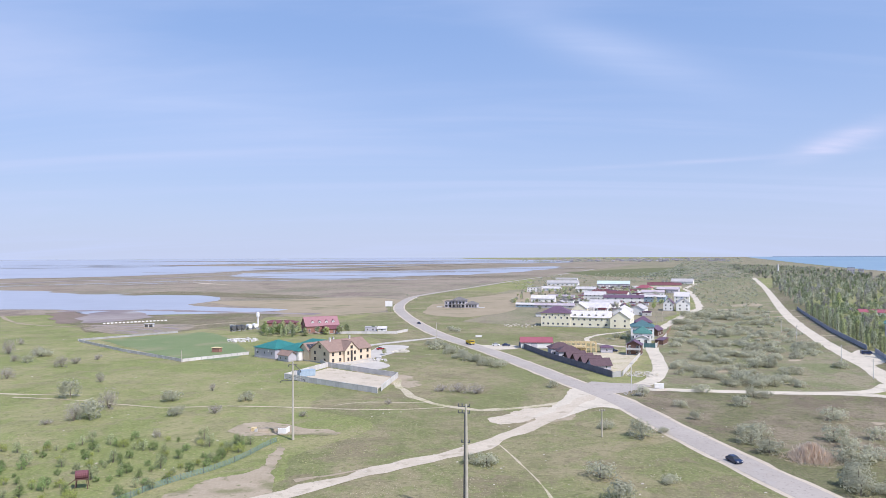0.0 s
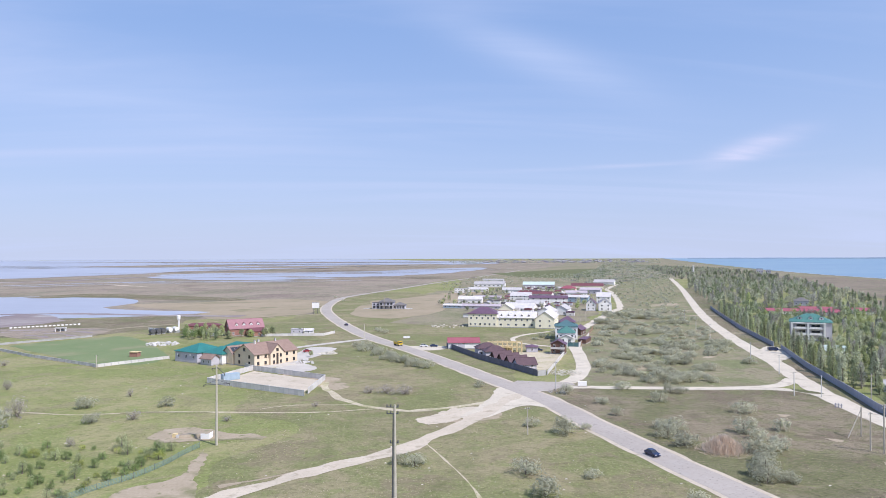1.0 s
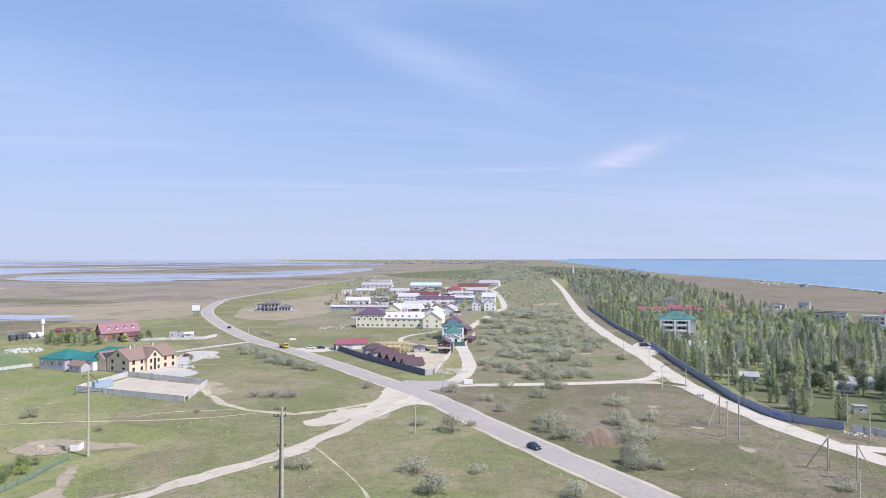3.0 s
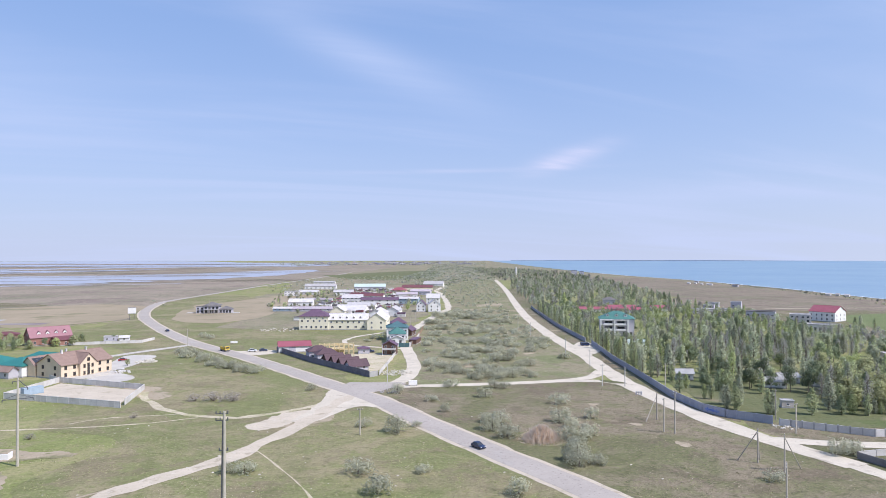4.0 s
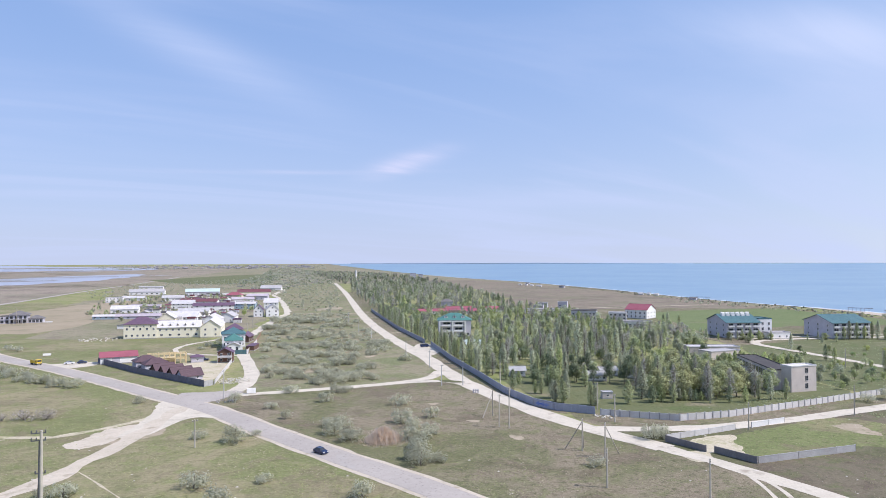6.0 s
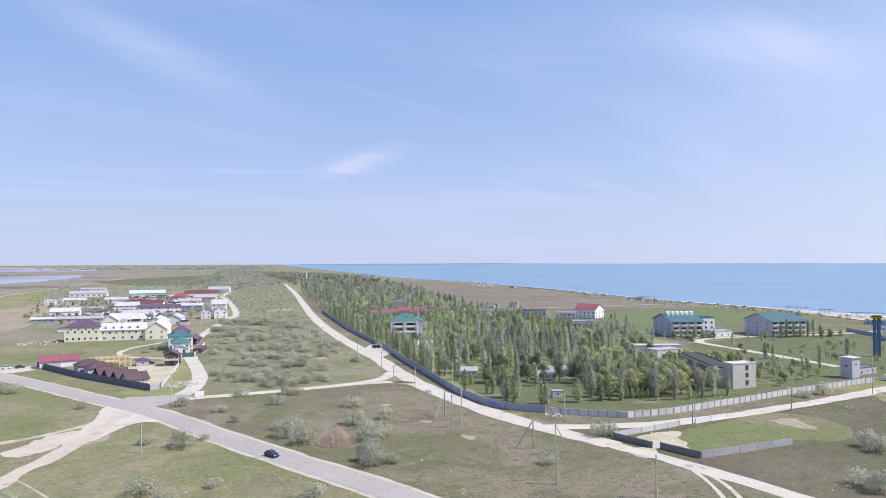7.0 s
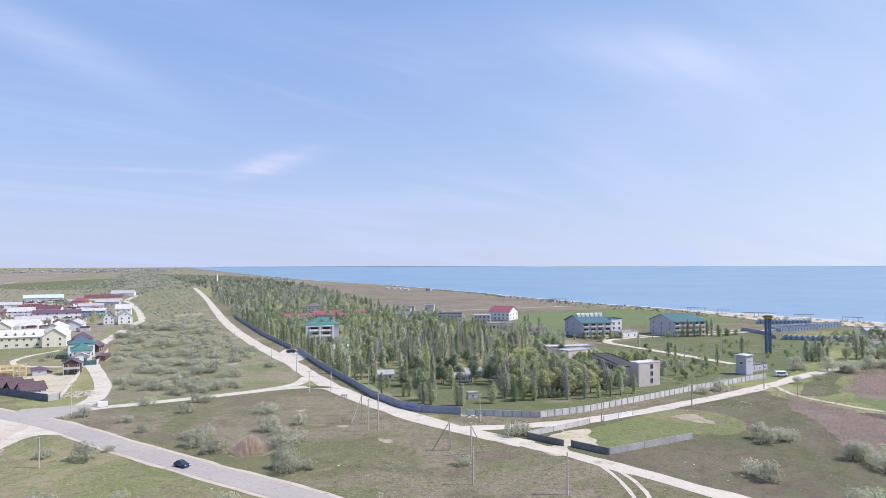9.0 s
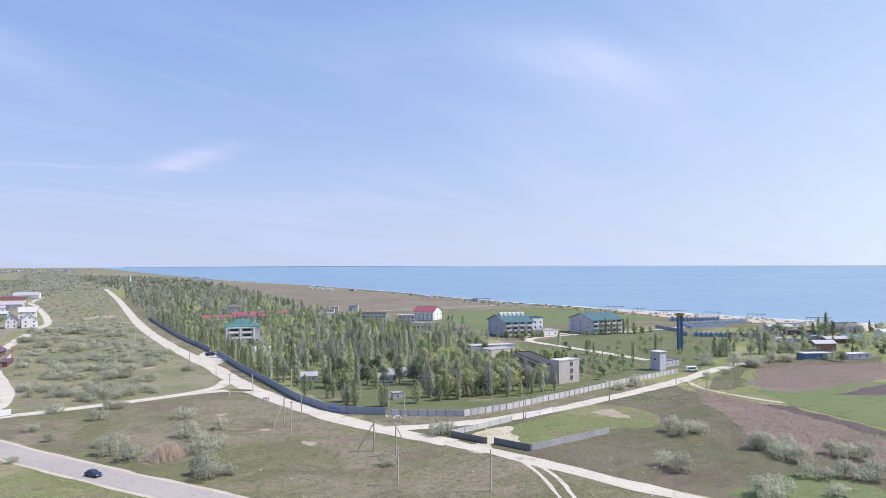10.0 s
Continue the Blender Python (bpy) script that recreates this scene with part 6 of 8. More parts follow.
# ---- poles ----
def tall_pole(x, y, rot):
    e = thing("power_pole", pose(x, y, 0, 0, 0, rot), "tall grey concrete power pole with steel crossarms", "power pole", "tall power poles")
    part("mast", Shape().rod((0, 0, -0.3), (0, 0, 20.4), 0.34, 0.2, 10), POLE_CON, e)
    part("crossarm", Shape().rod((-3.2, 0, 15.4), (3.2, 0, 15.6), 0.09, n=5).rod((-3.2, 0, 15.4), (0, 0, 16.6), 0.05, n=5).rod((3.2, 0, 15.6), (0, 0, 16.6), 0.05, n=5), STEEL, e)
    part("upper_arm", Shape().rod((-0.2, 0, 20.2), (2.0, 0, 18.0), 0.09, n=5).rod((0, 0, 18.2), (2.0, 0, 18.0), 0.06, n=5).rod((-1.2, 0, 19.6), (1.2, 0, 19.6), 0.08, n=5), STEEL, e)
    for px, pz in ((-3.1, 15.4), (3.1, 15.6), (2.0, 18.0), (-1.1, 19.6), (0, 20.4)):
        part("insulator", Shape().rod((px, 0, pz - 0.55), (px, 0, pz - 0.05), 0.07, 0.13, 7), STEEL, e)


def low_pole(x, y, h, rot=0.0, lean=0.0, struts=(), mat=POLE_WOOD, arms=1):
    e = thing("utility_pole", pose(x, y, 0, 0, lean, rot), "weathered grey utility pole with short crossarm", "utility pole", "utility poles")
    part("mast", Shape().rod((0, 0, -0.2), (0, 0, h), 0.20, 0.14, 8), mat, e)
    for k in range(arms):
        part("crossarm", Shape().box(-0.75, -0.05, h - 0.45 - 0.6 * k, 0.75, 0.05, h - 0.33 - 0.6 * k), STEEL, e)
        for px in (-0.65, 0.65) if math.hypot(x, y) < 215 else ():
            part("insulator", Shape().rod((px, 0, h - 0.33 - 0.6 * k), (px, 0, h - 0.1 - 0.6 * k), 0.06, 0.05, 6), WHITE, e)
    for sx, sy in struts:
        part("strut", Shape().rod((sx, sy, -0.2), (0, 0, h - 0.7), 0.13, 0.1, 7), mat, e)


tall_pole(-41.2, 183.7, 5)
e = thing("power_pole", pose(2.8, 128.3, 0, 0, 0, -8), "tall concrete pole with two close insulator arms", "power pole", "tall power poles")
part("mast", Shape().rod((0, 0, -0.3), (0, 0, 20.9), 0.36, 0.22, 10), POLE_CON, e)
part("side_mast", Shape().rod((-0.5, 0, -0.3), (-0.28, 0, 19.2), 0.14, 0.1, 7), STEEL, e)
for z in (19.3, 20.5):
    part("crossarm", Shape().box(-1.5, -0.07, z - 0.08, 0.7, 0.07, z + 0.08), STEEL, e)
    for x in (-1.4, -0.7, 0.6):
        part("insulator", Shape().rod((x, 0, z + 0.08), (x, 0, z + 0.5), 0.12, 0.09, 7), STEEL, e)
part("bracket", Shape().box(-0.9, -0.06, 13.9, 0.7, 0.06, 14.05), STEEL, e)
for x in (-0.8, 0.6):
    part("insulator", Shape().rod((x, 0, 14.05), (x, 0, 14.45), 0.16, 0.1, 7), STEEL, e)
for x, y, h, rot, struts, arms in ((121.1, 158.6, 12.0, 20, (), 2), (119.8, 161.6, 9.5, 20, (), 1), (126.7, 174.4, 8.0, 60, ((-2.6, 3.4),), 2), (122.2, 129.6, 8.2, 40, ((0.6, 4.6), (3.0, 0.0)), 2), (122.6, 122.0, 8.6, 40, ((4.9, -3.0),), 2),
                                  (106.5, 105.3, 8.4, 40, (), 2), (116.3, 87.0, 9.0, 40, (), 2), (39.8, 186.0, 7.3, 10, (), 1), (63.2, 247.0, 10.2, 10, (), 1), (141.2, 227.8, 8.2, 0, (), 1), (149.0, 224.7, 7.4, 0, (), 1),
                                  (161.6, 270.9, 7.7, 0, (), 1), (172.8, 313.2, 7.5, 0, (), 1), (192.6, 393.7, 8.1, 0, (), 1), (202.4, 432.9, 8.4, 0, (), 1), (223.5, 496.2, 9.0, 0, (), 1)):
    low_pole(x, y, h, rot, 0, struts, PALECON if y > 220 else POLE_WOOD, arms)
for x, y, h in ((177.8, 120.9, 7.7), (221, 114.2, 9.5), (272.1, 111.4, 14.0), (267.3, 97.3, 6.5), (160.0, 163.0, 9.0), (160.5, 216, 9.2), (152.5, 148, 8.4), (-122, 318, 5.6), (120, 470, 8), (133, 455, 8), (150, 500, 8), (-8, 408, 9), (6, 640, 12), (96, 740, 12), (316, 168, 9), (332, 160, 9), (352, 166, 9), (390, 170, 9), (410, 120, 9)):
    low_pole(x, y, h, 15, arms=1)
low_pole(22.5, 108.5, 8.0, 10, arms=2)

# ---- vehicles ----
def wheel(e, x, y, r=0.33):
    t = part("wheel", Shape().rod((x, y - 0.11, r), (x, y + 0.11, r), r, n=14), RUBBER, e)
    part("rim", Shape().rod((x, y - 0.125, r), (x, y + 0.125, r), r * 0.6, n=10), STEEL, t)


def car(x, y, rot, paint, label, group="cars"):
    """A saloon or hatchback, its nose towards +x."""
    e = thing("car", pose(x, y, 0.10, 0, 0, rot), label, "car", group)
    side = [(-2.1, 0.35), (2.1, 0.35), (2.15, 0.72), (1.95, 0.88), (1.0, 0.98), (-1.75, 1.0), (-2.1, 0.85)]
    s = Shape().prism_x([(-a, z) for a, z in side], -0.85, 0.85)
    s.v = [(-b, a, z) for a, b, z in s.v]
    part("body", s, paint, e)
    cab = Shape()
    lo = [(-1.7, -0.8), (1.05, -0.8), (1.05, 0.8), (-1.7, 0.8)]
    hi = [(-1.15, -0.62), (0.35, -0.62), (0.35, 0.62), (-1.15, 0.62)]
    cab.add([(a, b, 0.96) for a, b in lo] + [(a, b, 1.45) for a, b in hi], [(0, 1, 5, 4), (1, 2, 6, 5), (2, 3, 7, 6), (3, 0, 4, 7), (4, 5, 6, 7)])
    part("glasshouse", cab, GLASS, e)
    part("roof", Shape().box(-1.18, -0.64, 1.45, 0.38, 0.64, 1.5), paint, e)
    for a in (-1.3, 1.3):
        for b in (-0.78, 0.78):
            wheel(e, a, b)
    for b in (-0.6, 0.6):
        part("headlight", Shape().box(2.08, b - 0.18, 0.62, 2.17, b + 0.18, 0.78), FRAME, e)
        part("tail_light", Shape().box(-2.14, b - 0.15, 0.68, -2.08, b + 0.15, 0.84), CARRED, e)


def van(x, y, rot, paint, name, label, L=5.6, W=2.0, H=2.3):
    e = thing(name, pose(x, y, 0.10, 0, 0, rot), label, name)
    s = Shape().prism_x([(W / 2, 0.4), (W / 2, H - 0.25), (W / 2 - 0.2, H), (-W / 2 + 0.2, H), (-W / 2, H - 0.25), (-W / 2, 0.4)], -L / 2, L / 2 - 0.9)
    part("body", s, paint, e)
    nose = Shape().add([(L / 2 - 0.9, -W / 2, 0.4), (L / 2, -W / 2 + 0.1, 0.4), (L / 2, W / 2 - 0.1, 0.4), (L / 2 - 0.9, W / 2, 0.4), (L / 2 - 0.9, -W / 2, H - 0.2), (L / 2 - 0.1, -W / 2 + 0.1, 1.2), (L / 2 - 0.1, W / 2 - 0.1, 1.2), (L / 2 - 0.9, W / 2, H - 0.2)],
                       [(0, 1, 5, 4), (1, 2, 6, 5), (2, 3, 7, 6), (4, 5, 6, 7), (3, 2, 1, 0), (0, 4, 7, 3)])
    part("nose", nose, paint, e)
    for b in (-1, 1):
        part("side_window", Shape().box(-L / 2 + 0.5, b * W / 2 - 0.03, 1.25, L / 2 - 1.1, b * W / 2 + 0.03, 1.85), GLASS, e)
    part("windscreen", Shape().add([(L / 2 - 0.83, -W / 2 + 0.2, H - 0.3), (L / 2 - 0.83, W / 2 - 0.2, H - 0.3), (L / 2 - 0.15, W / 2 - 0.25, 1.33), (L / 2 - 0.15, -W / 2 + 0.25, 1.33)], [(0, 1, 2, 3)]), GLASS, e)
    for a in (-L / 2 + 1.0, L / 2 - 1.0):
        for b in (-W / 2 + 0.1, W / 2 - 0.1):
            wheel(e, a, b, 0.38)
    for b in (-0.7, 0.7):
        part("headlight", Shape().box(L / 2 - 0.02, b - 0.16, 0.7, L / 2 + 0.04, b + 0.16, 0.9), FRAME, e)


def lorry(x, y, rot):
    """A short lorry with a tipper body, its nose towards +x."""
    e = thing("lorry", pose(x, y, 0.10, 0, 0, rot), "yellow lorry with an open tipper body on the road", "lorry")
    part("chassis", Shape().box(-3.3, -0.5, 0.6, 3.2, 0.5, 0.9), STEEL, e)
    cab = part("cab", Shape().prism_x([(-1.15, 0.75), (1.15, 0.75), (1.15, 2.2), (0.95, 2.7), (-0.95, 2.7), (-1.15, 2.2)], 1.5, 3.3), YELLOW, e)
    part("windscreen", Shape().box(3.3, -0.95, 1.65, 3.33, 0.95, 2.4), GLASS, cab)
    for b in (-1, 1):
        part("side_window", Shape().box(2.1, b * 1.15 - 0.03, 1.6, 3.0, b * 1.15 + 0.03, 2.2), GLASS, cab)
        part("headlight", Shape().box(3.3, b * 0.8 - 0.18, 0.95, 3.35, b * 0.8 + 0.18, 1.2), FRAME, cab)
    part("bumper", Shape().box(3.2, -1.2, 0.5, 3.42, 1.2, 0.85), STEEL, e)
    bed = Shape().box(-3.4, -1.2, 0.95, 1.3, 1.2, 1.1).box(-3.4, -1.2, 1.1, 1.3, -1.1, 2.2).box(-3.4, 1.1, 1.1, 1.3, 1.2, 2.2).box(-3.4, -1.1, 1.1, -3.3, 1.1, 2.1).box(1.2, -1.1, 1.1, 1.3, 1.1, 2.5)
    part("tipper", bed, YELLOW, e)
    part("load", Shape().add([(-3.25, -1.08, 1.6), (1.18, -1.08, 1.6), (1.18, 1.08, 1.6), (-3.25, 1.08, 1.6), (-2.0, 0, 2.3), (0.4, 0, 2.35)], [(0, 1, 5, 4), (1, 2, 5), (2, 3, 4, 5), (3, 0, 4)]), ROOF_DARK, e, "dark load of soil")
    for a in (-2.6, -1.5, 2.4):
        for b in (-0.98, 0.98):
            wheel(e, a, b, 0.5)


car(65.2, 163.0, -76.0, CARBLUE, "dark blue car on the asphalt road", "cars")
car(29.3, 371.0, -5.0, CARBLUE, "dark car parked by the red-roofed shed")
car(24.0, 371.5, -10.0, CARWHITE, "white car parked by the roadside shed")
car(-35.5, 357.5, 10.0, CARRED, "red car parked by the beige house")
car(80.5, 349.0, -10.0, CARBLUE, "dark car parked by the veranda house")
car(-22.0, 492.0, 110.0, CARBLUE, "dark car far along the asphalt road")
car(113.0, 386.0, 60.0, CARBLUE, "dark car in the walled yard")
lorry(10.6, 378.0, -68.0)
van(308.5, 119.5, -40.0, CARWHITE, "van", "white van parked by the park fence", 5.4, 2.0, 2.3)
van(197.5, 336.5, -10.0, CARBLUE, "van", "dark van parked before the gate", 4.8, 1.9, 1.9)

# ---- small things ----
e = thing("billboard", pose(-52, 596, 0, 0, 0, 0), "white roadside billboard on two posts", "billboard")
part("board", Shape().box(-3.0, -0.15, 5.0, 3.0, 0.15, 9.6), WHITE, e)
part("frame", Shape().box(-3.1, -0.2, 4.9, 3.1, 0.2, 5.0).box(-3.1, -0.2, 9.6, 3.1, 0.2, 9.72), STEEL, e)
for x in (-1.6, 1.6):
    part("post", Shape().rod((x, 0, -0.2), (x, 0, 5.0), 0.16, n=8), STEEL, e)
e = thing("sign_box", pose(74.4, 252.0, 0, 0, 0, -14.0), "white roadside sign box beside the connecting road", "sign")
part("board", Shape().box(-1.6, -0.5, 0.25, 1.6, 0.5, 2.0), WHITE, e)
part("foot", Shape().box(-1.5, -0.6, 0, -1.3, 0.6, 0.25), STEEL, e)
part("foot", Shape().box(1.3, -0.6, 0, 1.5, 0.6, 0.25), STEEL, e)
e = thing("marker_board", pose(143.6, 208.1, 0, 0, 0, -38), "small white striped marker board by the gravel road", "sign")
for x in (-0.8, 0.0, 0.8):
    part("slat", Shape().box(x - 0.22, -0.04, 0.1, x + 0.22, 0.04, 1.5), LILAC, e)
part("rail", Shape().box(-1.1, 0.04, 0.9, 1.1, 0.1, 1.05), STEEL, e)
e = thing("sign_board", pose(16.5, 409.0, 0, 0, 0, 0.0), "low white sign board in the grass", "sign")
part("board", Shape().box(-1.9, -0.08, 0.5, 1.9, 0.08, 1.6), WHITE, e)
for x in (-1.5, 1.5):
    part("post", Shape().box(x - 0.05, -0.05, 0, x + 0.05, 0.05, 0.5), STEEL, e)
e = thing("shipping_container", pose(-57.5, 280.5, 0, 0, 0, 38.0), "pale blue ribbed shipping container in the yard", "container")
part("body", Shape().box(-3.4, -1.2, 0.15, 3.4, 1.2, 2.6), AQUA, e)
for i in range(12):
    part("rib", Shape().box(-3.3 + 0.58 * i, -1.26, 0.25, -3.05 + 0.58 * i, -1.2, 2.5), AQUA, e)
part("skid", Shape().box(-3.4, -1.2, 0, -3.0, 1.2, 0.15), STEEL, e)
part("skid", Shape().box(3.0, -1.2, 0, 3.4, 1.2, 0.15), STEEL, e)
e = thing("water_tower", pose(-131.5, 480, 0), "white water tower on a narrow stem", "water tower")
part("stem", Shape().rod((0, 0, 0), (0, 0, 6.4), 0.6, n=12), WHITE, e)
part("tank", Shape().rod((0, 0, 6.4), (0, 0, 6.8), 0.6, 1.15, 14).rod((0, 0, 6.8), (0, 0, 9.2), 1.15, n=14).rod((0, 0, 9.2), (0, 0, 9.6), 1.15, 0.3, 14), WHITE, e)
for i, (x, y) in enumerate(((-139, 449), (-136.5, 452), (-134.5, 455), (-131.5, 459), (-128.5, 462))):
    e = thing("storage_tank", pose(x, y, 0, 0, 0, -52), "dark rusty storage tank on cradles" if i < 3 else "white horizontal storage tank on cradles", "tank", "storage tanks")
    part("shell", Shape().rod((-2.2, 0, 2.3), (2.2, 0, 2.3), 1.4, n=14), STEEL if i < 3 else WHITE, e)
    for u in (-1.5, 1.5):
        part("cradle", Shape().box(u - 0.2, -1.1, 0, u + 0.2, 1.1, 1.2), CONCRETE, e)
e = thing("pitch_hut", pose(-117, 352, 0, 0, 0, -12), "small orange-brown hut on the green pitch", "hut")
part("wall", Shape().box(-2, -1.5, 0, 2, 1.5, 2.2), BRICK, e)
part("roof", Shape().box(-2.3, -1.8, 2.2, 2.3, 1.8, 2.4), TIMBER, e)
e = thing("fuel_tank", pose(-76.5, 145.5, 0, 0, 0, 20), "rusty red tank raised on a timber frame", "tank")
part("shell", Shape().rod((-1.2, 0, 2.9), (1.2, 0, 2.9), 0.9, n=12), ROOF_MAROON, e)
for x in (-0.9, 0.9):
    for y in (-0.7, 0.7):
        part("leg", Shape().rod((x * 1.4, y * 1.5, 0), (x, y, 2.2), 0.09, n=6), WOOD, e)
part("platform", Shape().box(-1.3, -0.95, 2.0, 1.3, 0.95, 2.12), WOOD, e)
part("ladder", Shape().rod((-4.0, -0.3, 0), (-1.2, -0.3, 2.0), 0.05, n=5).rod((-4.0, 0.3, 0), (-1.2, 0.3, 2.0), 0.05, n=5), WOOD, e)
e = thing("earth_shelter", pose(-49, 192.5, 0, 0, 0, -10), "low white-edged concrete pit cover on bare soil", "shelter")
part("slab", Shape().add([(-5, -1.5, 0), (4.6, -1.5, 0), (4.6, 1.5, 0), (-5, 1.5, 0), (-4, -1.0, 0.7), (4.0, -1.0, 1.2), (4.0, 1.0, 1.2), (-4, 1.0, 0.7)], [(0, 1, 5, 4), (1, 2, 6, 5), (2, 3, 7, 6), (3, 0, 4, 7), (4, 5, 6, 7)]), DIRT, e)
part("edge", Shape().box(2.6, -1.9, 0, 4.9, -1.6, 1.4), WHITE, e)
part("edge", Shape().box(4.7, -1.6, 0, 4.95, 0.6, 1.5), WHITE, e)
part("block", Shape().box(-5.6, -1.0, 0, -4.6, 0.4, 1.0), TIMBER, e)
part("block", Shape().box(-4.3, -1.5, 0, -3.5, -0.8, 0.8), PALECON, e)
rng = random.Random(11)


def rubble(name, label, x, y, r, n, mat=STONE, size=0.5):
    s = Shape()
    for _ in range(n):
        a, d, w = rng.uniform(0, 6.28), r * math.sqrt(rng.random()), size * rng.uniform(0.5, 1.5)
        cx, cy, k = x + d * math.cos(a), y + d * math.sin(a), len(s.v)
        s.add([(cx + w * (px + rng.uniform(-0.25, 0.25)), cy + w * (py + rng.uniform(-0.25, 0.25)), pz * w * rng.uniform(0.5, 1.0)) for pz in (0, 0.8) for px, py in ((-0.5, -0.5), (0.5, -0.4), (0.4, 0.5), (-0.5, 0.4))],
              [(4, 5, 6, 7), (0, 1, 5, 4), (1, 2, 6, 5), (2, 3, 7, 6), (3, 0, 4, 7)])
    return tagged(new(name, s.mesh(name, mat)), label, "rubble", kind="stuff")


e = thing("kerb_blocks", pose(-247, 500, 0, 0, 0, 33.0), "row of white concrete blocks along the marsh track", "barrier")
for i in range(17):
    part("block", cached("kerb", lambda: Shape().box(-0.8, -0.3, 0, 0.8, 0.3, 0.9).mesh("block", WHITE)), None, e, m=pose(2.6 * i, 0, 0))
e = thing("white_shed", pose(-205, 478, 0, 0, 0, 10), "small white open shed by the marsh", "shed")
part("wall", Shape().box(-3, 0, 0, 3, 0.3, 2.2).box(-3, -3, 0, -2.6, 0, 2.2).box(2.6, -3, 0, 3, 0, 2.2).box(-0.2, -3, 0, 0.2, 0, 2.2), WHITE, e)
part("roof", Shape().box(-3.3, -3.3, 2.2, 3.3, 0.5, 2.4), PALECON, e)
rubble("rubble", "low heaps of white stone beside the green pitch", -118, 399, 9, 70, PALECON, 1.1)
rubble("rubble", "pale stone rubble beside the village road", 76, 283, 7, 140)
rubble("rubble", "pale broken stones beside the beige house", -25, 352, 5, 90, size=0.8)
rubble("rubble", "pale broken concrete by the painted fence", 156, 155, 3.5, 40)
rubble("rubble", "heap of pale slabs near the beige house", -33, 324, 6, 26, PALECON, 1.1)
rubble("rubble", "scattered pale boards before the cream hotel", 48, 478, 12, 40, STONE, 0.8)
rubble("rubble", "pale boards and stones beside the roadside junction", 63, 243, 3.5, 26, CONCRETE, 0.4)
s = Shape()
for _ in range(1500):
    a, r = radians(rng.uniform(-34, 84)), 135 + 330 * rng.random() ** 1.5
    cx, cy, w = r * math.sin(a), r * math.cos(a), rng.uniform(0.12, 0.42)
    if noise.noise((cx * 0.05, cy * 0.05, 12.0)) < 0.12:
        continue
    s.add([(cx - w, cy - w * 0.6, 0), (cx + w, cy - w * 0.5, 0), (cx + w * 0.7, cy + w * 0.6, 0), (cx - w * 0.8, cy + w * 0.5, 0), (cx, cy, w * 0.6)], [(0, 1, 4), (1, 2, 4), (2, 3, 4), (3, 0, 4)])
tagged(new("field_stones", s.mesh("field_stones", STONE)), "pale stones scattered over the grass", "stones", kind="stuff")

fence("hut_fence", "long blue-grey fence behind the beach huts", [(501.0, 223.4), (481.0, 196.8), (457.5, 181.5)], 4.0, 2.4, BLUECON)
fence("hut_fence", "long blue-grey fence behind the beach huts", [(477.0, 141.5), (470.0, 126.5), (458, 110)], 4.0, 2.4, BLUECON)

# brown timber fence along the lane past the tall house
fence("timber_fence", "tall brown timber fence along the village lane", [(108.5, 369), (119, 396), (131, 426), (141, 452)], 3.6, 2.2, TIMBER_DULL, thick=0.08)


# ---- plants ----
NP = np.random.RandomState(3)


def leaf_mesh(name, centres, size, mat, flat=0.0, lie=1.0, loose=0.75):
    """One small kite-shaped card per centre; columns 4 to 6, where given, are the way the spray of leaves faces."""
    c = np.asarray(centres, float)
    n = len(c)
    if c.shape[1] == 6:
        face = c[:, 3:] + NP.normal(size=(n, 3)) * loose
        c = c[:, :3]
    else:
        face = NP.normal(size=(n, 3))
    face /= np.linalg.norm(face, axis=1, keepdims=True) + 1e-9
    a = np.cross(face, NP.normal(size=(n, 3)))
    a /= np.linalg.norm(a, axis=1, keepdims=True) + 1e-9
    b = np.cross(face, a)
    s = (size * NP.uniform(0.6, 1.3, (n, 1)))
    a, b = a * s * 0.62, b * s * 0.5
    a[:, 2] *= lie
    b[:, 2] *= lie
    v = np.stack([c - a, c - b - a * 0.15, c + a, c + b + a * 0.2], 1).reshape(-1, 3)
    me = bpy.data.meshes.new(name)
    me.from_pydata(v.tolist(), [], np.arange(n * 4).reshape(n, 4).tolist())
    me.materials.append(mat)
    return me


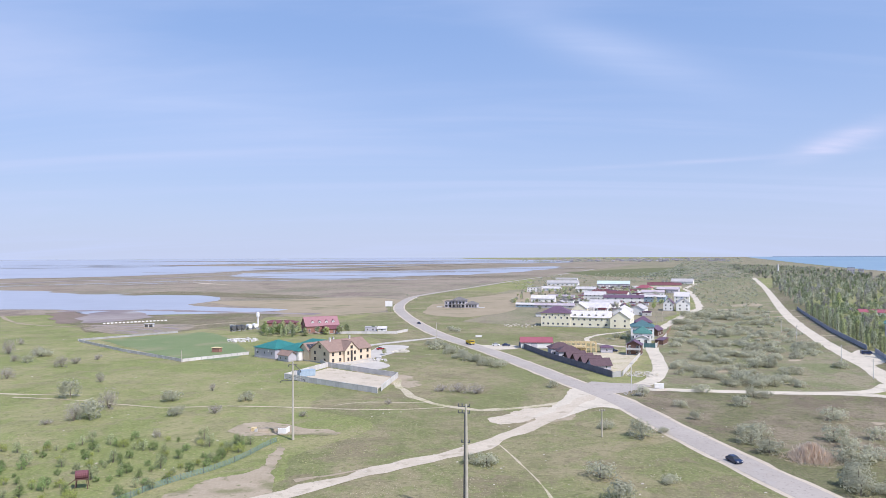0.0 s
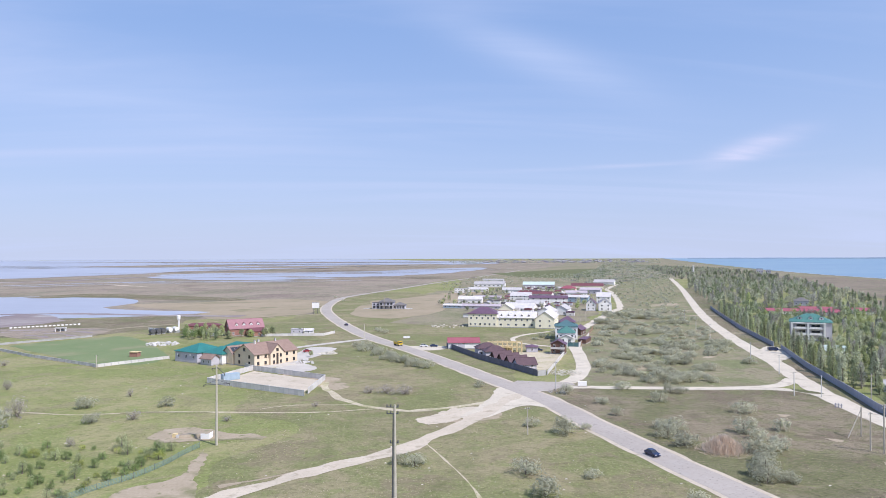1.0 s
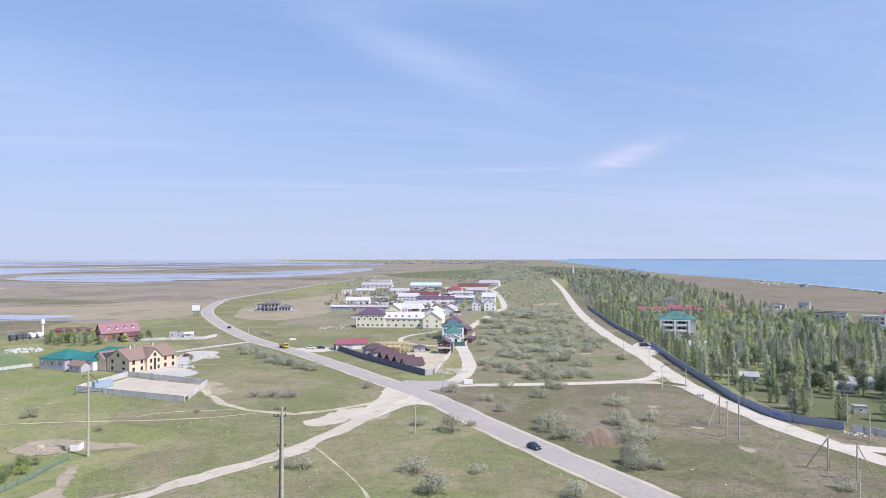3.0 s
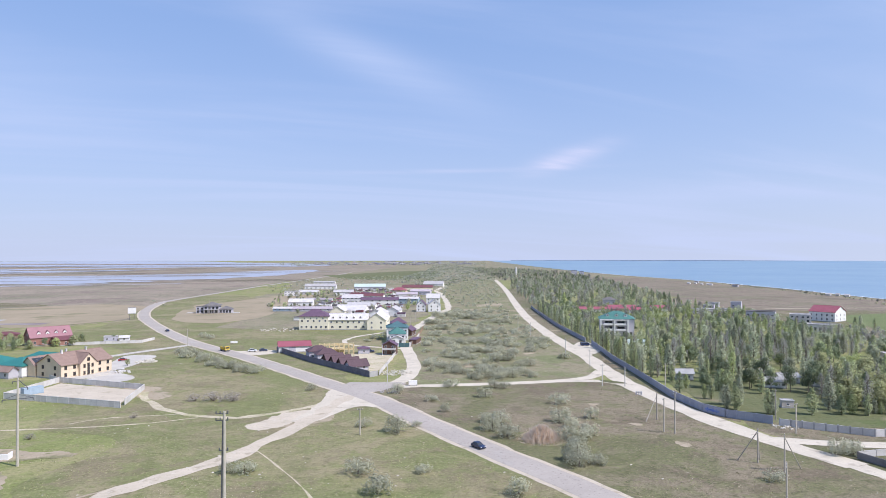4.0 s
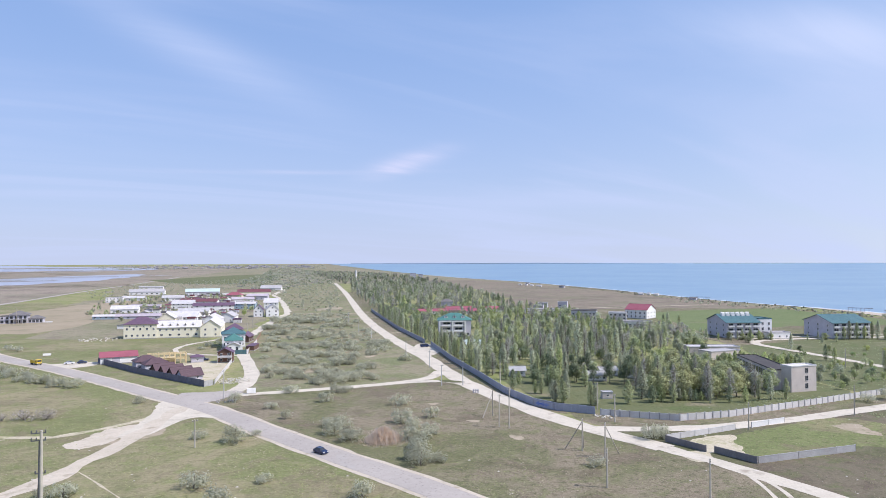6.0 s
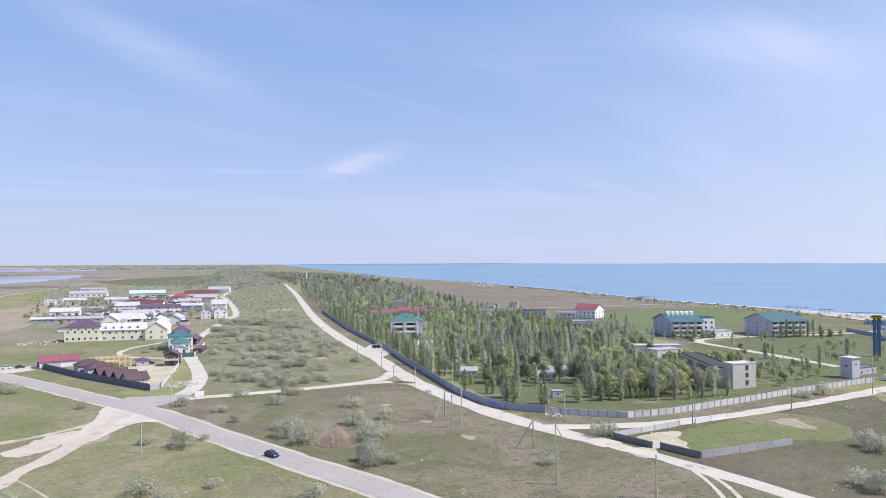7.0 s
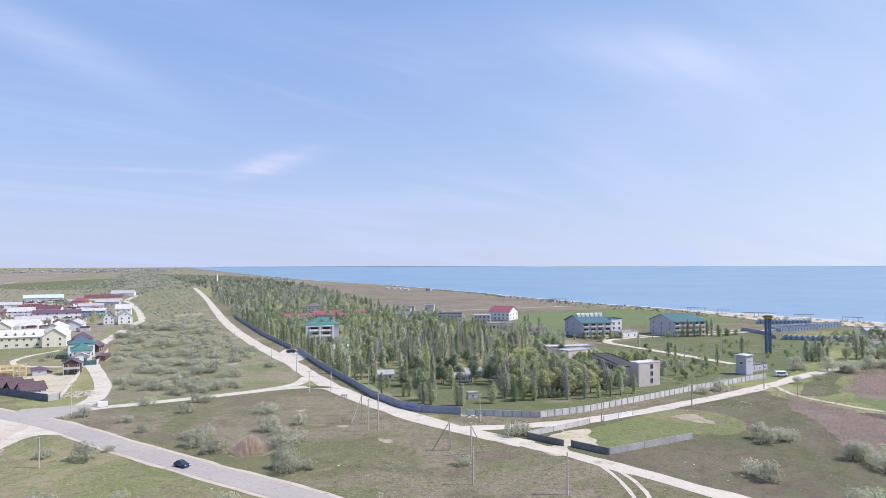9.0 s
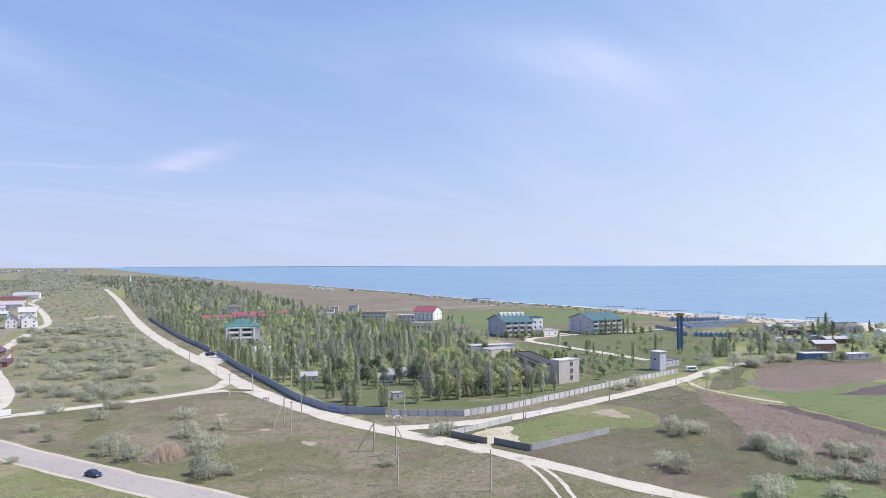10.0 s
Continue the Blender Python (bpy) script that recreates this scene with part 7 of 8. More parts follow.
def crown_points(H, r, kind, n):
    """Leaf places and facings: sprays along limbs, leaves on their outer skin, with gaps between."""
    if kind in ("poplar", "bare"):
        u, w = NP.rand(n) ** 0.85, NP.uniform(0, 6.28, n)
        seed = NP.uniform(0, 90)
        streak = np.array([noise.noise((1.9 * math.cos(a) + seed, 1.9 * math.sin(a), 2.6 * b)) + 0.6 * noise.noise((4.5 * math.cos(a), 4.5 * math.sin(a) + seed, 7.0 * b)) for a, b in zip(w, u)])
        rr = r * (0.16 + 0.84 * np.sin(np.pi * np.clip(0.10 + 0.90 * u, 0, 1)) ** 0.75) * (1.0 + 0.55 * streak)
        rr = rr * np.clip(NP.rand(n), 0.08, 1.0) ** 0.38
        p = np.stack([rr * np.cos(w), rr * np.sin(w), H * (0.07 + 0.91 * u) + 0.04 * H * NP.normal(size=n)], 1)
        way = np.stack([np.cos(w), np.sin(w), 0.55 + 0.5 * NP.rand(n)], 1)
        return np.concatenate([p, way], 1)
    k = {"broad": 34, "pine": 18, "bush": 34, "twiggy": 30}[kind]
    out = []
    for i in range(k):
        w, u = NP.uniform(0, 6.28), (i + NP.rand()) / k
        if kind == "pine":
            z, d, sp = H * (0.35 + 0.6 * u), r * (1.05 - 0.8 * u) * NP.uniform(0.2, 0.9), (0.28 * r, 0.28 * r, 0.05 * H)
        elif kind == "twiggy":
            d = r * NP.rand() ** 0.6 * 0.8
            z = H * (0.22 + 0.62 * NP.rand()) * (1.0 - 0.35 * (d / r) ** 2)
            sp = (0.16 * r, 0.16 * r, 0.16 * H)
        elif kind == "bush":
            d = r * NP.rand() ** 0.55 * 0.84
            z = H * (0.12 + 0.76 * NP.rand() ** 0.6) * (1.0 - 0.50 * (d / r) ** 2)
            sp = (0.15 * r, 0.15 * r, 0.15 * H)
        else:
            z, d = H * (0.30 + 0.60 * u), r * NP.uniform(0.15, 0.86)
            d *= math.sin(math.pi * min(1.0, 0.22 + 0.70 * u)) ** 0.5
            sp = (0.20 * r, 0.20 * r, 0.075 * H)
        m = max(3, int(n / k * NP.uniform(0.6, 1.4)))
        off = NP.normal(size=(m, 3))
        off *= (0.45 + 0.95 * NP.rand(m, 1) ** 0.5) * 1.35 / (np.linalg.norm(off, axis=1, keepdims=True) + 1e-9)
        p = off * sp + (d * math.cos(w), d * math.sin(w), z)
        way = 0.7 * off + np.stack([p[:, 0] / r, p[:, 1] / r, (p[:, 2] - 0.45 * H) / (0.5 * H) + 0.45], 1)
        out.append(np.concatenate([p, way], 1))
    p = np.concatenate(out)
    p[:, 2] = np.clip(p[:, 2], 0.12, None)
    return p


def at(x, y):
    return (x, y, 0, 0, 0, 0)


def trunk_shape(H, r, kind):
    s = Shape()
    if kind == "twiggy":
        for i in range(9):
            w = i * 2.4
            s.rod((0, 0, -0.1), (0.5 * r * math.cos(w), 0.5 * r * math.sin(w), H * (0.55 + 0.04 * (i % 5))), 0.022 * H, 0.006 * H, 5)
        return s
    if kind == "bush":
        return s.rod((0, 0, -0.1), (0.08 * r, 0.05 * r, 0.75 * H), 0.035 * H, 0.008 * H, 6)
    s.rod((0, 0, -0.2), (0.1, 0.05, 0.55 * H), 0.02 * H, 0.012 * H, 7)
    s.rod((0.1, 0.05, 0.55 * H), (0, 0, 0.93 * H), 0.012 * H, 0.003 * H, 6)
    up = 0.32 if kind in ("poplar", "bare") else 0.2
    for i in range(7):
        w, z = i * 2.4, H * (0.22 + 0.09 * i)
        d = r * (0.5 if kind in ("poplar", "bare") else 0.75)
        s.rod((0.05, 0.03, z), (d * math.cos(w), d * math.sin(w), min(z + up * H, 0.95 * H)), 0.008 * H, 0.002 * H, 5)
    return s


TREES = {
    "poplar": [("poplar", 12.0, 1.6, 740, 0.42, LEAF2), ("poplar", 10.0, 1.5, 660, 0.39, LEAF), ("poplar", 13.5, 1.7, 800, 0.43, LEAF2), ("poplar", 11.0, 1.9, 740, 0.42, LEAF4), ("poplar", 9.5, 1.6, 640, 0.39, LEAF3), ("poplar", 12.5, 1.4, 680, 0.40, LEAF)],
    "broad": [("broad", 8.6, 3.4, 900, 0.47, LEAF), ("broad", 10.0, 3.9, 1000, 0.50, LEAF2), ("broad", 7.0, 2.9, 720, 0.45, LEAF3), ("broad", 8.0, 3.4, 850, 0.47, LEAF4), ("broad", 9.0, 3.0, 850, 0.47, LEAF)],
    "bare": [("bare", 13.0, 1.6, 720, 0.26, BARE), ("bare", 10.5, 2.0, 720, 0.26, BARE)],
    "maple": [("broad", 9.0, 3.5, 900, 0.48, OLIVE), ("broad", 8.0, 3.2, 820, 0.47, OLIVE), ("broad", 9.5, 3.3, 880, 0.48, LEAF)],
    "nursery": [("poplar", 6.5, 1.3, 420, 0.38, LEAF3), ("poplar", 6.0, 1.4, 420, 0.38, LEAF)],
    "pine": [("pine", 9.0, 3.0, 1000, 0.36, PINE)],
    "sapling": [("bush", 3.0, 1.15, 300, 0.21, SAPLEAF), ("bush", 2.4, 1.1, 270, 0.21, SAPLEAF), ("bush", 3.6, 1.2, 310, 0.21, LEAF), ("bush", 2.5, 1.3, 280, 0.21, YELLEAF)],
    "silver": [("bush", 4.2, 2.6, 780, 0.28, SILVER), ("bush", 3.5, 2.6, 760, 0.28, SILVER), ("bush", 4.6, 2.5, 800, 0.28, SILVER), ("bush", 3.8, 2.9, 780, 0.28, SILVER)],
    "scrub": [("bush", 3.6, 2.8, 430, 0.38, SILVER), ("bush", 3.0, 2.8, 400, 0.38, SILVER), ("bush", 4.0, 2.7, 440, 0.38, SILVER)],
    "dry": [("twiggy", 3.2, 2.2, 620, 0.17, DRYTWIG), ("twiggy", 2.7, 2.1, 560, 0.17, DRYTWIG)],
}
LABELS = {"poplar": ("poplar_tree", "slender green poplar in fresh spring leaf", "tree"), "broad": ("broadleaf_tree", "rounded broadleaf tree in spring leaf", "tree"), "bare": ("budding_tree", "tall grey-brown tree just coming into bud", "tree"),
          "maple": ("maple_tree", "rounded olive-green maple tree on a bare trunk", "tree"), "nursery": ("young_poplar", "young light green poplar in a dense stand", "tree"), "pine": ("pine_tree", "dark green spreading pine tree", "tree"), "sapling": ("sapling", "small bright green orchard sapling", "sapling"), "silver": ("oleaster_bush", "silvery grey-green oleaster bush on the grass", "bush"), "scrub": ("oleaster_bush", "low grey-green oleaster bush in the scrubland", "bush"), "dry": ("dry_bush", "bare brownish bush with dry twigs", "bush")}
MADE = {}
COUNT = {}


def plant(kind, x, y, scale=1.0, wide=1.0):
    """A plant of that kind; the meshes are shared among plants of one variant."""
    k = COUNT[kind] = COUNT.get(kind, -1) + 1
    i = k % len(TREES[kind])
    shape, H, r, n, size, mat = TREES[kind][i]
    if (kind, i) not in MADE:
        MADE[kind, i] = (trunk_shape(H, r, shape).mesh("trunk", BARK), leaf_mesh("crown", crown_points(H, r, shape, n), size, mat, loose=0.3 if shape == "bush" else 0.38))
    name, label, cat = LABELS[kind]
    e = thing(name, pose(x, y, 0.0, 0, 0, (k * 137.5) % 360), label, cat, name.replace("_", " ") + "s")
    e.scale = (scale * wide, scale * wide, scale)
    part("stem" if shape in ("bush", "twiggy") else "trunk", MADE[kind, i][0], None, e)
    part("foliage" if shape in ("bush", "twiggy") else "crown", MADE[kind, i][1], None, e)
    return e


def inside(p, poly):
    c = False
    for (x0, y0), (x1, y1) in zip(poly, poly[1:] + poly[:1]):
        if (y0 > p[1]) != (y1 > p[1]) and p[0] < (x1 - x0) * (p[1] - y0) / (y1 - y0) + x0:
            c = not c
    return c


def scatter(poly, n, seed, gap, taken=(), keep=None):
    """Up to n places inside the outline, at least gap apart, off the taken circles."""
    r = random.Random(seed)
    xs, ys = [p[0] for p in poly], [p[1] for p in poly]
    out = []
    for _ in range(n * 30):
        if len(out) >= n:
            break
        p = (r.uniform(min(xs), max(xs)), r.uniform(min(ys), max(ys)))
        if not inside(p, poly) or any((p[0] - a) ** 2 + (p[1] - b) ** 2 < c * c for a, b, c in taken):
            continue
        if keep and not keep(p):
            continue
        if any((p[0] - a) ** 2 + (p[1] - b) ** 2 < gap * gap for a, b in out):
            continue
        out.append(p)
    return out


def bush(x, y, w):
    """An oleaster about w metres wide, or several close together where the growth is broader."""
    k = 1 if w < 8.0 else 2 if w < 11.0 else 3 if w < 16.0 else 4
    kind = "scrub" if y > 320 else "silver"
    for i in range(k):
        u = w * 1.12 if k == 1 else w * (0.70 if k == 2 else 0.60)
        d = 0.0 if k == 1 else 0.26 * w
        h = (0.82 if k == 1 else 1.0) * u / (8.2 if y > 245 and x > 80 else 6.0)
        plant(kind, x + d * math.cos(2.1 * i + x), y + d * math.sin(2.1 * i + x), h, u / 5.6 / h)


def shrub(kind, x, y, w, h):
    """One shrub of that width and height."""
    _, H, r, *_ = TREES[kind][0]
    plant(kind, x, y, h / H, (w / (2 * r)) / (h / H))


# western shrubs: place, width and height
for x, y, w, h in ((-129.8, 239.2, 7.5, 6.9), (-106.9, 207.5, 8.0, 7.6), (-92.4, 233.2, 7.0, 3.9), (-82.6, 211.7, 5.0, 4.0), (-67.9, 233.0, 5.8, 3.4), (-197.8, 338.6, 9.8, 5.4), (-193.2, 318.8, 5.7, 3.6)):
    shrub("silver", x, y, w * 1.1, h)
for x, y, w, h in ((-110.5, 205.5, 5.0, 6.0), (-108.2, 222.2, 6.9, 7.8), (-85.0, 250.7, 2.6, 3.2), (-72.1, 214.7, 5.0, 3.5), (-116.1, 200.7, 4.0, 1.9), (-78.0, 186.1, 2.5, 3.2), (-218.9, 346.8, 7.6, 9.0), (-236.0, 384.7, 5.5, 4.7), (-201.0, 341.0, 6.0, 5.0), (-169.3, 305.4, 6.5, 6.5), (-168.2, 315.0, 5.5, 3.5), (-164.5, 326.9, 4.4, 3.6), (-200.9, 322.3, 4.6, 4.0), (-174.9, 276.1, 6.1, 6.1), (-134.0, 268.1, 3.7, 4.6), (3, 247, 9.0, 4.2), (9, 245, 7.0, 3.6), (-3, 249, 6.0, 3.2), (-44, 210, 3.1, 2.0), (-20, 228, 3.0, 1.8)):
    shrub("dry", x, y, w * 1.1, h)
for x, y, w in ((-1, 352, 6.5), (1, 343, 7), (4, 330, 7), (9, 321, 7.5), (12, 315, 7), (16, 307, 6.5), (21, 301, 6), (-6, 371, 6), (-8, 359, 6), (-11, 378, 5), (6, 336, 5), (-3, 362, 5), (37, 255, 4.6), (8, 161, 5.9), (4, 162, 4.0), (32, 152, 7.0), (33, 138, 7.0), (46, 148, 4.1), (60, 128, 5.8), (43, 195, 4.9), (50, 185, 7.8), (57, 190, 3.6)):
    bush(x, y, w * 1.25 if y > 290 else w)
for x, y, w in ((71, 205, 4.2), (72, 222, 4.8), (148.0, 129.5, 9.5), (65, 240.0, 6.0), (181, 360, 12), (116, 118, 5.0), (75.8, 179.1, 7.2), (76.7, 170.6, 7.4), (80.8, 184.1, 6.6), (78.6, 188, 5.9), (98, 181.2, 7.6), (98.6, 175, 5.8), (90.1, 163, 6.1), (94.4, 162.7, 7), (99, 165.4, 5.6), (88.1, 153.9, 6.6), (83.3, 142, 10.1), (82.1, 146.2, 5.5), (86.5, 141.1, 4.8), (109.3, 182.9, 5.6), (110.7, 204.9, 7.2), (91.7, 222.9, 5.9), (87.5, 246, 7.4), (103.5, 236.8, 8)):
    bush(x, y, w)
for x, y, w in ((192, 77, 11.3), (197, 74, 7.0), (192, 56, 9.9), (190, 50, 11.4), (184, 44, 9.4), (159, 64, 10.0), (149, 42, 9), (154, 40, 7.9), (172, 37, 8.0), (197, 37, 8.3), (194, 33, 9.8), (178, 30, 9.0), (179, 26, 7.5), (161, 30, 5.4), (256, 121, 7.4), (246, 123, 6.0)):
    bush(x, y, w)
for x, y, w in ((362, 120, 9), (358, 101, 9), (372, 95, 9), (334, 119, 8), (331, 123, 6), (340, 103, 7), (413, 97, 8), (388, 82, 8), (295, 107, 5), (312, 106, 5), (350, 130, 7)):
    bush(x, y, w)
for x, y, h in ((366, 112, 0.6), (380, 106, 0.7), (392, 100, 0.6), (403, 109, 0.8), (439, 128, 0.8), (385, 118, 0.7), (352, 116, 0.5), (372, 124, 0.6), (418, 112, 0.6), (428, 104, 0.6)):
    plant("bare" if int(x) % 3 == 0 else "broad", x, y, h, 1.3)
s = Shape()
blade = random.Random(77)
for _ in range(4200):
    a, d = blade.uniform(0, 6.28), min(6.2, abs(blade.gauss(0, 2.7)))
    h = max(0.5, 4.4 * math.exp(-((d / 4.3) ** 2))) * blade.uniform(0.45, 1.0)
    x, y, w, t = d * math.cos(a), d * math.sin(a), 0.035, blade.uniform(0, 3.14)
    tx, ty = x * 1.06 + blade.uniform(-0.7, 0.7), y * 1.06 + blade.uniform(-0.7, 0.7)
    s.add([(x - w * math.cos(t), y - w * math.sin(t), 0), (x + w * math.cos(t), y + w * math.sin(t), 0), (tx + w * 1.6 * math.cos(t), ty + w * 1.6 * math.sin(t), 0.85 * h), (tx, ty, h), (tx - w * 1.6 * math.cos(t), ty - w * 1.6 * math.sin(t), 0.85 * h)], [(0, 1, 2, 3, 4)])
e = thing("reed_clump", pose(84.0, 165.0, 0), "domed russet-brown clump of dry reeds", "reeds")
part("growth", s, RUST, e)
MIDDLE = [(82, 262), (100, 260), (140, 254), (158, 268), (174, 312), (200, 400), (230, 480), (262, 590), (225, 610), (160, 480), (132, 430), (106, 345), (96, 300)]
for x, y, w in ((96, 297.2, 8.9), (99.1, 293.1, 7.5), (117.8, 318.3, 9.6), (102.5, 272.4, 9.5), (103.1, 258.5, 9), (109.7, 259.3, 15.9), (116.1, 259.4, 13.8), (131.4, 301.1, 14.6), (135.6, 283.4, 10.2), (124.6, 256, 8.1), (179.8, 358.3, 14.5), (154.8, 354, 15.6), (131.1, 336.3, 11.7), (125.7, 342.3, 11.8), (179.9, 414.2, 10.9), (152.1, 447.7, 15.2), (132, 377.7, 11.3), (161.6, 417.6, 18), (177.4, 432, 15), (204, 520.5, 22.4), (195.9, 540.6, 18.5), (184.3, 541.1, 18.4), (158.8, 486.5, 16.5), (210.6, 479.6, 14.8), (159.8, 345.5, 9.3), (140, 369.4, 12.8), (114.9, 276.5, 9.7), (117.2, 293, 9), (98.7, 275.7, 7.1), (123.9, 266.5, 9.5), (113.5, 322.6, 8.3), (138.1, 328.3, 11.5), (145.2, 320.3, 11.4), (151.3, 372.7, 13)):
    bush(x, y, w)
SCRUB = []
for p in scatter(MIDDLE, 230, 21, 4.0, keep=lambda q: q[1] > 330 or noise.noise((q[0] * 0.04, q[1] * 0.04, 0.5)) > -0.05):
    w = random.Random(int(p[0] * 99)).uniform(3.0, 7.6)
    if p[1] < 345:
        bush(*p, w)
    elif int(p[0] * 7) % 4:
        SCRUB.append((*p, w))

for x, y, w in ((97, 408, 7), (99, 401, 6), (108, 424, 7.5), (105, 414, 5), (90, 396, 5), (110, 432, 5)):
    bush(x, y, w)

# scrub further off, as one sheet of bushes
far = scatter([(230, 600), (262, 590), (300, 690), (440, 1010), (600, 1400), (520, 1500), (400, 1180), (300, 880)], 260, 22, 7.0)
far += scatter([(80, 1150), (380, 1250), (560, 1500), (500, 1900), (250, 1600)], 260, 23, 9.0)
far += scatter([(90, 1000), (330, 960), (330, 1060), (110, 1120)], 60, 25, 8.0)
far += scatter([(570, -100), (630, 100), (640, 300), (690, 560), (660, 560), (600, 270), (560, 100)], 120, 27, 6.0)
far += scatter([(-62, 690), (-30, 690), (-38, 800), (-10, 880), (-30, 890), (-58, 800)], 26, 28, 6.0)
far += scatter([(-46, 560), (-20, 470), (-2, 430), (6, 440), (-12, 490), (-30, 570)], 20, 29, 6.0)
far = [p for p in far if all(math.hypot(p[0] - q.x, p[1] - q.y) > 10.0 for q in smooth_line([Vector(v) for v in ROAD[8:17]], 6.0))]
pts = np.concatenate([crown_points(NP.uniform(1.6, 3.0), NP.uniform(1.4, 2.8), "bush", 60) + at(x, y) for x, y in far] + [crown_points(0.38 * w, 0.55 * w, "bush", 260) + at(x, y) for x, y, w in SCRUB])
tagged(new("scrub", leaf_mesh("scrub", pts, 0.6, SILVER, loose=0.45)), "low grey-green scrub scattered over the steppe", "scrub", kind="stuff")

# clumps of bushes and small trees on the steppe beyond the village
for mat_, seed_, n_ in ((LEAF4, 63, 200), (SILVER, 64, 520), (BARE, 65, 160)):
    clumps = scatter([(330, 1030), (430, 1190), (620, 1440), (900, 2150), (1150, 2900), (1250, 3500), (1080, 3300), (800, 2500), (560, 1900), (400, 1500)], n_, seed_, 12.0)
    pts = np.concatenate([NP.normal(size=(12, 3)) * (3.5, 3.5, 0.9) + (x, y, rise(math.hypot(x, y)) + 1.6) for x, y in clumps])
    tagged(new("steppe_bushes", leaf_mesh("steppe_bushes", pts, 2.4, mat_)), "far bushes and small trees on the steppe", "bushes", kind="stuff")

# park trees
TAKEN = [(175, 224, 6), (174, 217, 5), (203, 196, 6), (209, 191, 5), (196, 196, 5), (242, 386, 15), (250, 372, 14), (228, 366, 11), (238, 358, 10), (330, 520, 14), (350, 510, 12), (180, 232, 6.5), (176.5, 175.5, 4), (200, 206, 6), (212, 210, 6), (217, 200, 5), (208, 224, 6), (212, 312, 8), (246, 152, 12), (252, 163, 11), (292, 216, 13), (275, 220, 16), (326, 545, 13), (350, 535, 12), (390, 540, 10), (364, 560, 12), (415, 492, 18), (377, 600, 9), (380, 347, 14), (405, 424, 16), (188, 186, 9), (438, 396, 16)]
for i, (x, y, h) in enumerate(((206.2, 246.7, 15.5), (202.4, 235.4, 16.0), (211.2, 240.3, 17.0), (213.1, 235.8, 17.5), (229.9, 247.4, 17.0), (232.7, 245.7, 16.0), (239.9, 249.2, 15.5), (277.1, 281.2, 19.0), (245.3, 246.1, 15.0), (243.3, 239.5, 14.7), (255.8, 247.9, 15.4), (239.1, 227.4, 14.2), (305.1, 297.5, 14.7), (293.7, 281.8, 10.3), (206.1, 156.6, 14.0),
                              (394.4, 525.4, 14.0), (344.2, 626.8, 17.0), (348.5, 644.1, 16.0), (404.8, 675.8, 12.3), (213.6, 302.6, 10.5), (223.0, 307.7, 9.3), (197.6, 265.7, 14.6), (188.0, 248.0, 13.7), (223.1, 286.9, 12.4), (253.9, 312.4, 13.6), (264, 300, 13.0), (218, 262, 15.0), (224, 270, 14.0), (236, 266, 14.5), (249, 275, 14.0), (262, 268, 13.0), (198, 224, 13.5))):
    shrub("bare" if i in (0, 3, 5, 8, 11, 14, 22, 27, 30) else "poplar", x, y, 4.2 if h > 12 else 3.4, h)
for x, y, h in ((223.3, 204.6, 12.5), (220.0, 195.3, 12.0), (212.7, 183.9, 12.0), (211.2, 175.2, 12.0), (211.1, 170.6, 11.5), (218.8, 161.7, 10.5), (221.5, 160.1, 10.0), (226, 172, 11.0), (232, 182, 11.0), (228, 192, 11.5), (203, 176, 10.0), (205, 188, 11.5), (236, 196, 11.0), (214, 166, 10.0)):
    shrub("maple", x, y, 7.0, h)
for x, y, h in ((163.7, 169.8, 7.5), (165.1, 169.0, 6.9), (175.7, 164.6, 9.6), (186.2, 168.2, 9.6), (184.1, 161.6, 6.4), (188.1, 161.2, 7.5), (190.5, 157.9, 6.5), (194.7, 159.3, 4.4), (196.4, 158.3, 4.4), (198.2, 157.2, 4.0), (199.6, 156.4, 4.0), (201.4, 155.4, 3.9), (163.0, 194.3, 5.9), (157.8, 180.8, 7.0), (158.6, 177.5, 9.0), (160.3, 185.3, 6.0)):
    shrub("poplar", x, y, 0.34 * h + 0.6, h)
for x, y in ((159.5, 206.7), (161.4, 196.0), (162.5, 185.6), (164.5, 182.6), (169, 190), (199.9, 150.6), (205.7, 147.2), (211.1, 145.0), (217, 144), (222, 143), (228, 141)):
    plant("poplar", x, y, 0.62 + 0.1 * math.sin(x), 1.15)
for x, y, h in ((431.3, 227.6, 0.85), (435.8, 225.5, 0.9), (440.4, 223.5, 0.85), (445.0, 221.4, 0.85), (399.6, 226.2, 0.5), (414.1, 226, 0.55), (356.7, 218.7, 0.65), (330.5, 185.0, 0.7), (333.0, 182.2, 0.7), (316.5, 151.6, 0.75), (384, 262, 0.6), (389, 259.5, 0.6), (380, 264.5, 0.5), (405.4, 346.8, 0.8), (374.5, 315.1, 0.8), (394.6, 323.8, 0.85), (402, 340, 0.9), (381, 136, 0.7), (384, 132, 0.65), (380, 125, 0.6), (516, 112, 0.9), (535, 120, 0.9), (500, 115, 0.8), (512, 118, 0.9), (372, 165, 0.7), (379, 258, 0.55), (383, 255, 0.6), (390, 252, 0.5), (372, 262, 0.45), (428, 229, 0.8), (447, 219, 0.85), (452, 217, 0.7), (362, 268, 0.5), (356, 275, 0.55), (366, 262, 0.4), (408, 240, 0.4), (414, 237, 0.4)):
    plant("poplar", x, y, h, 1.1)
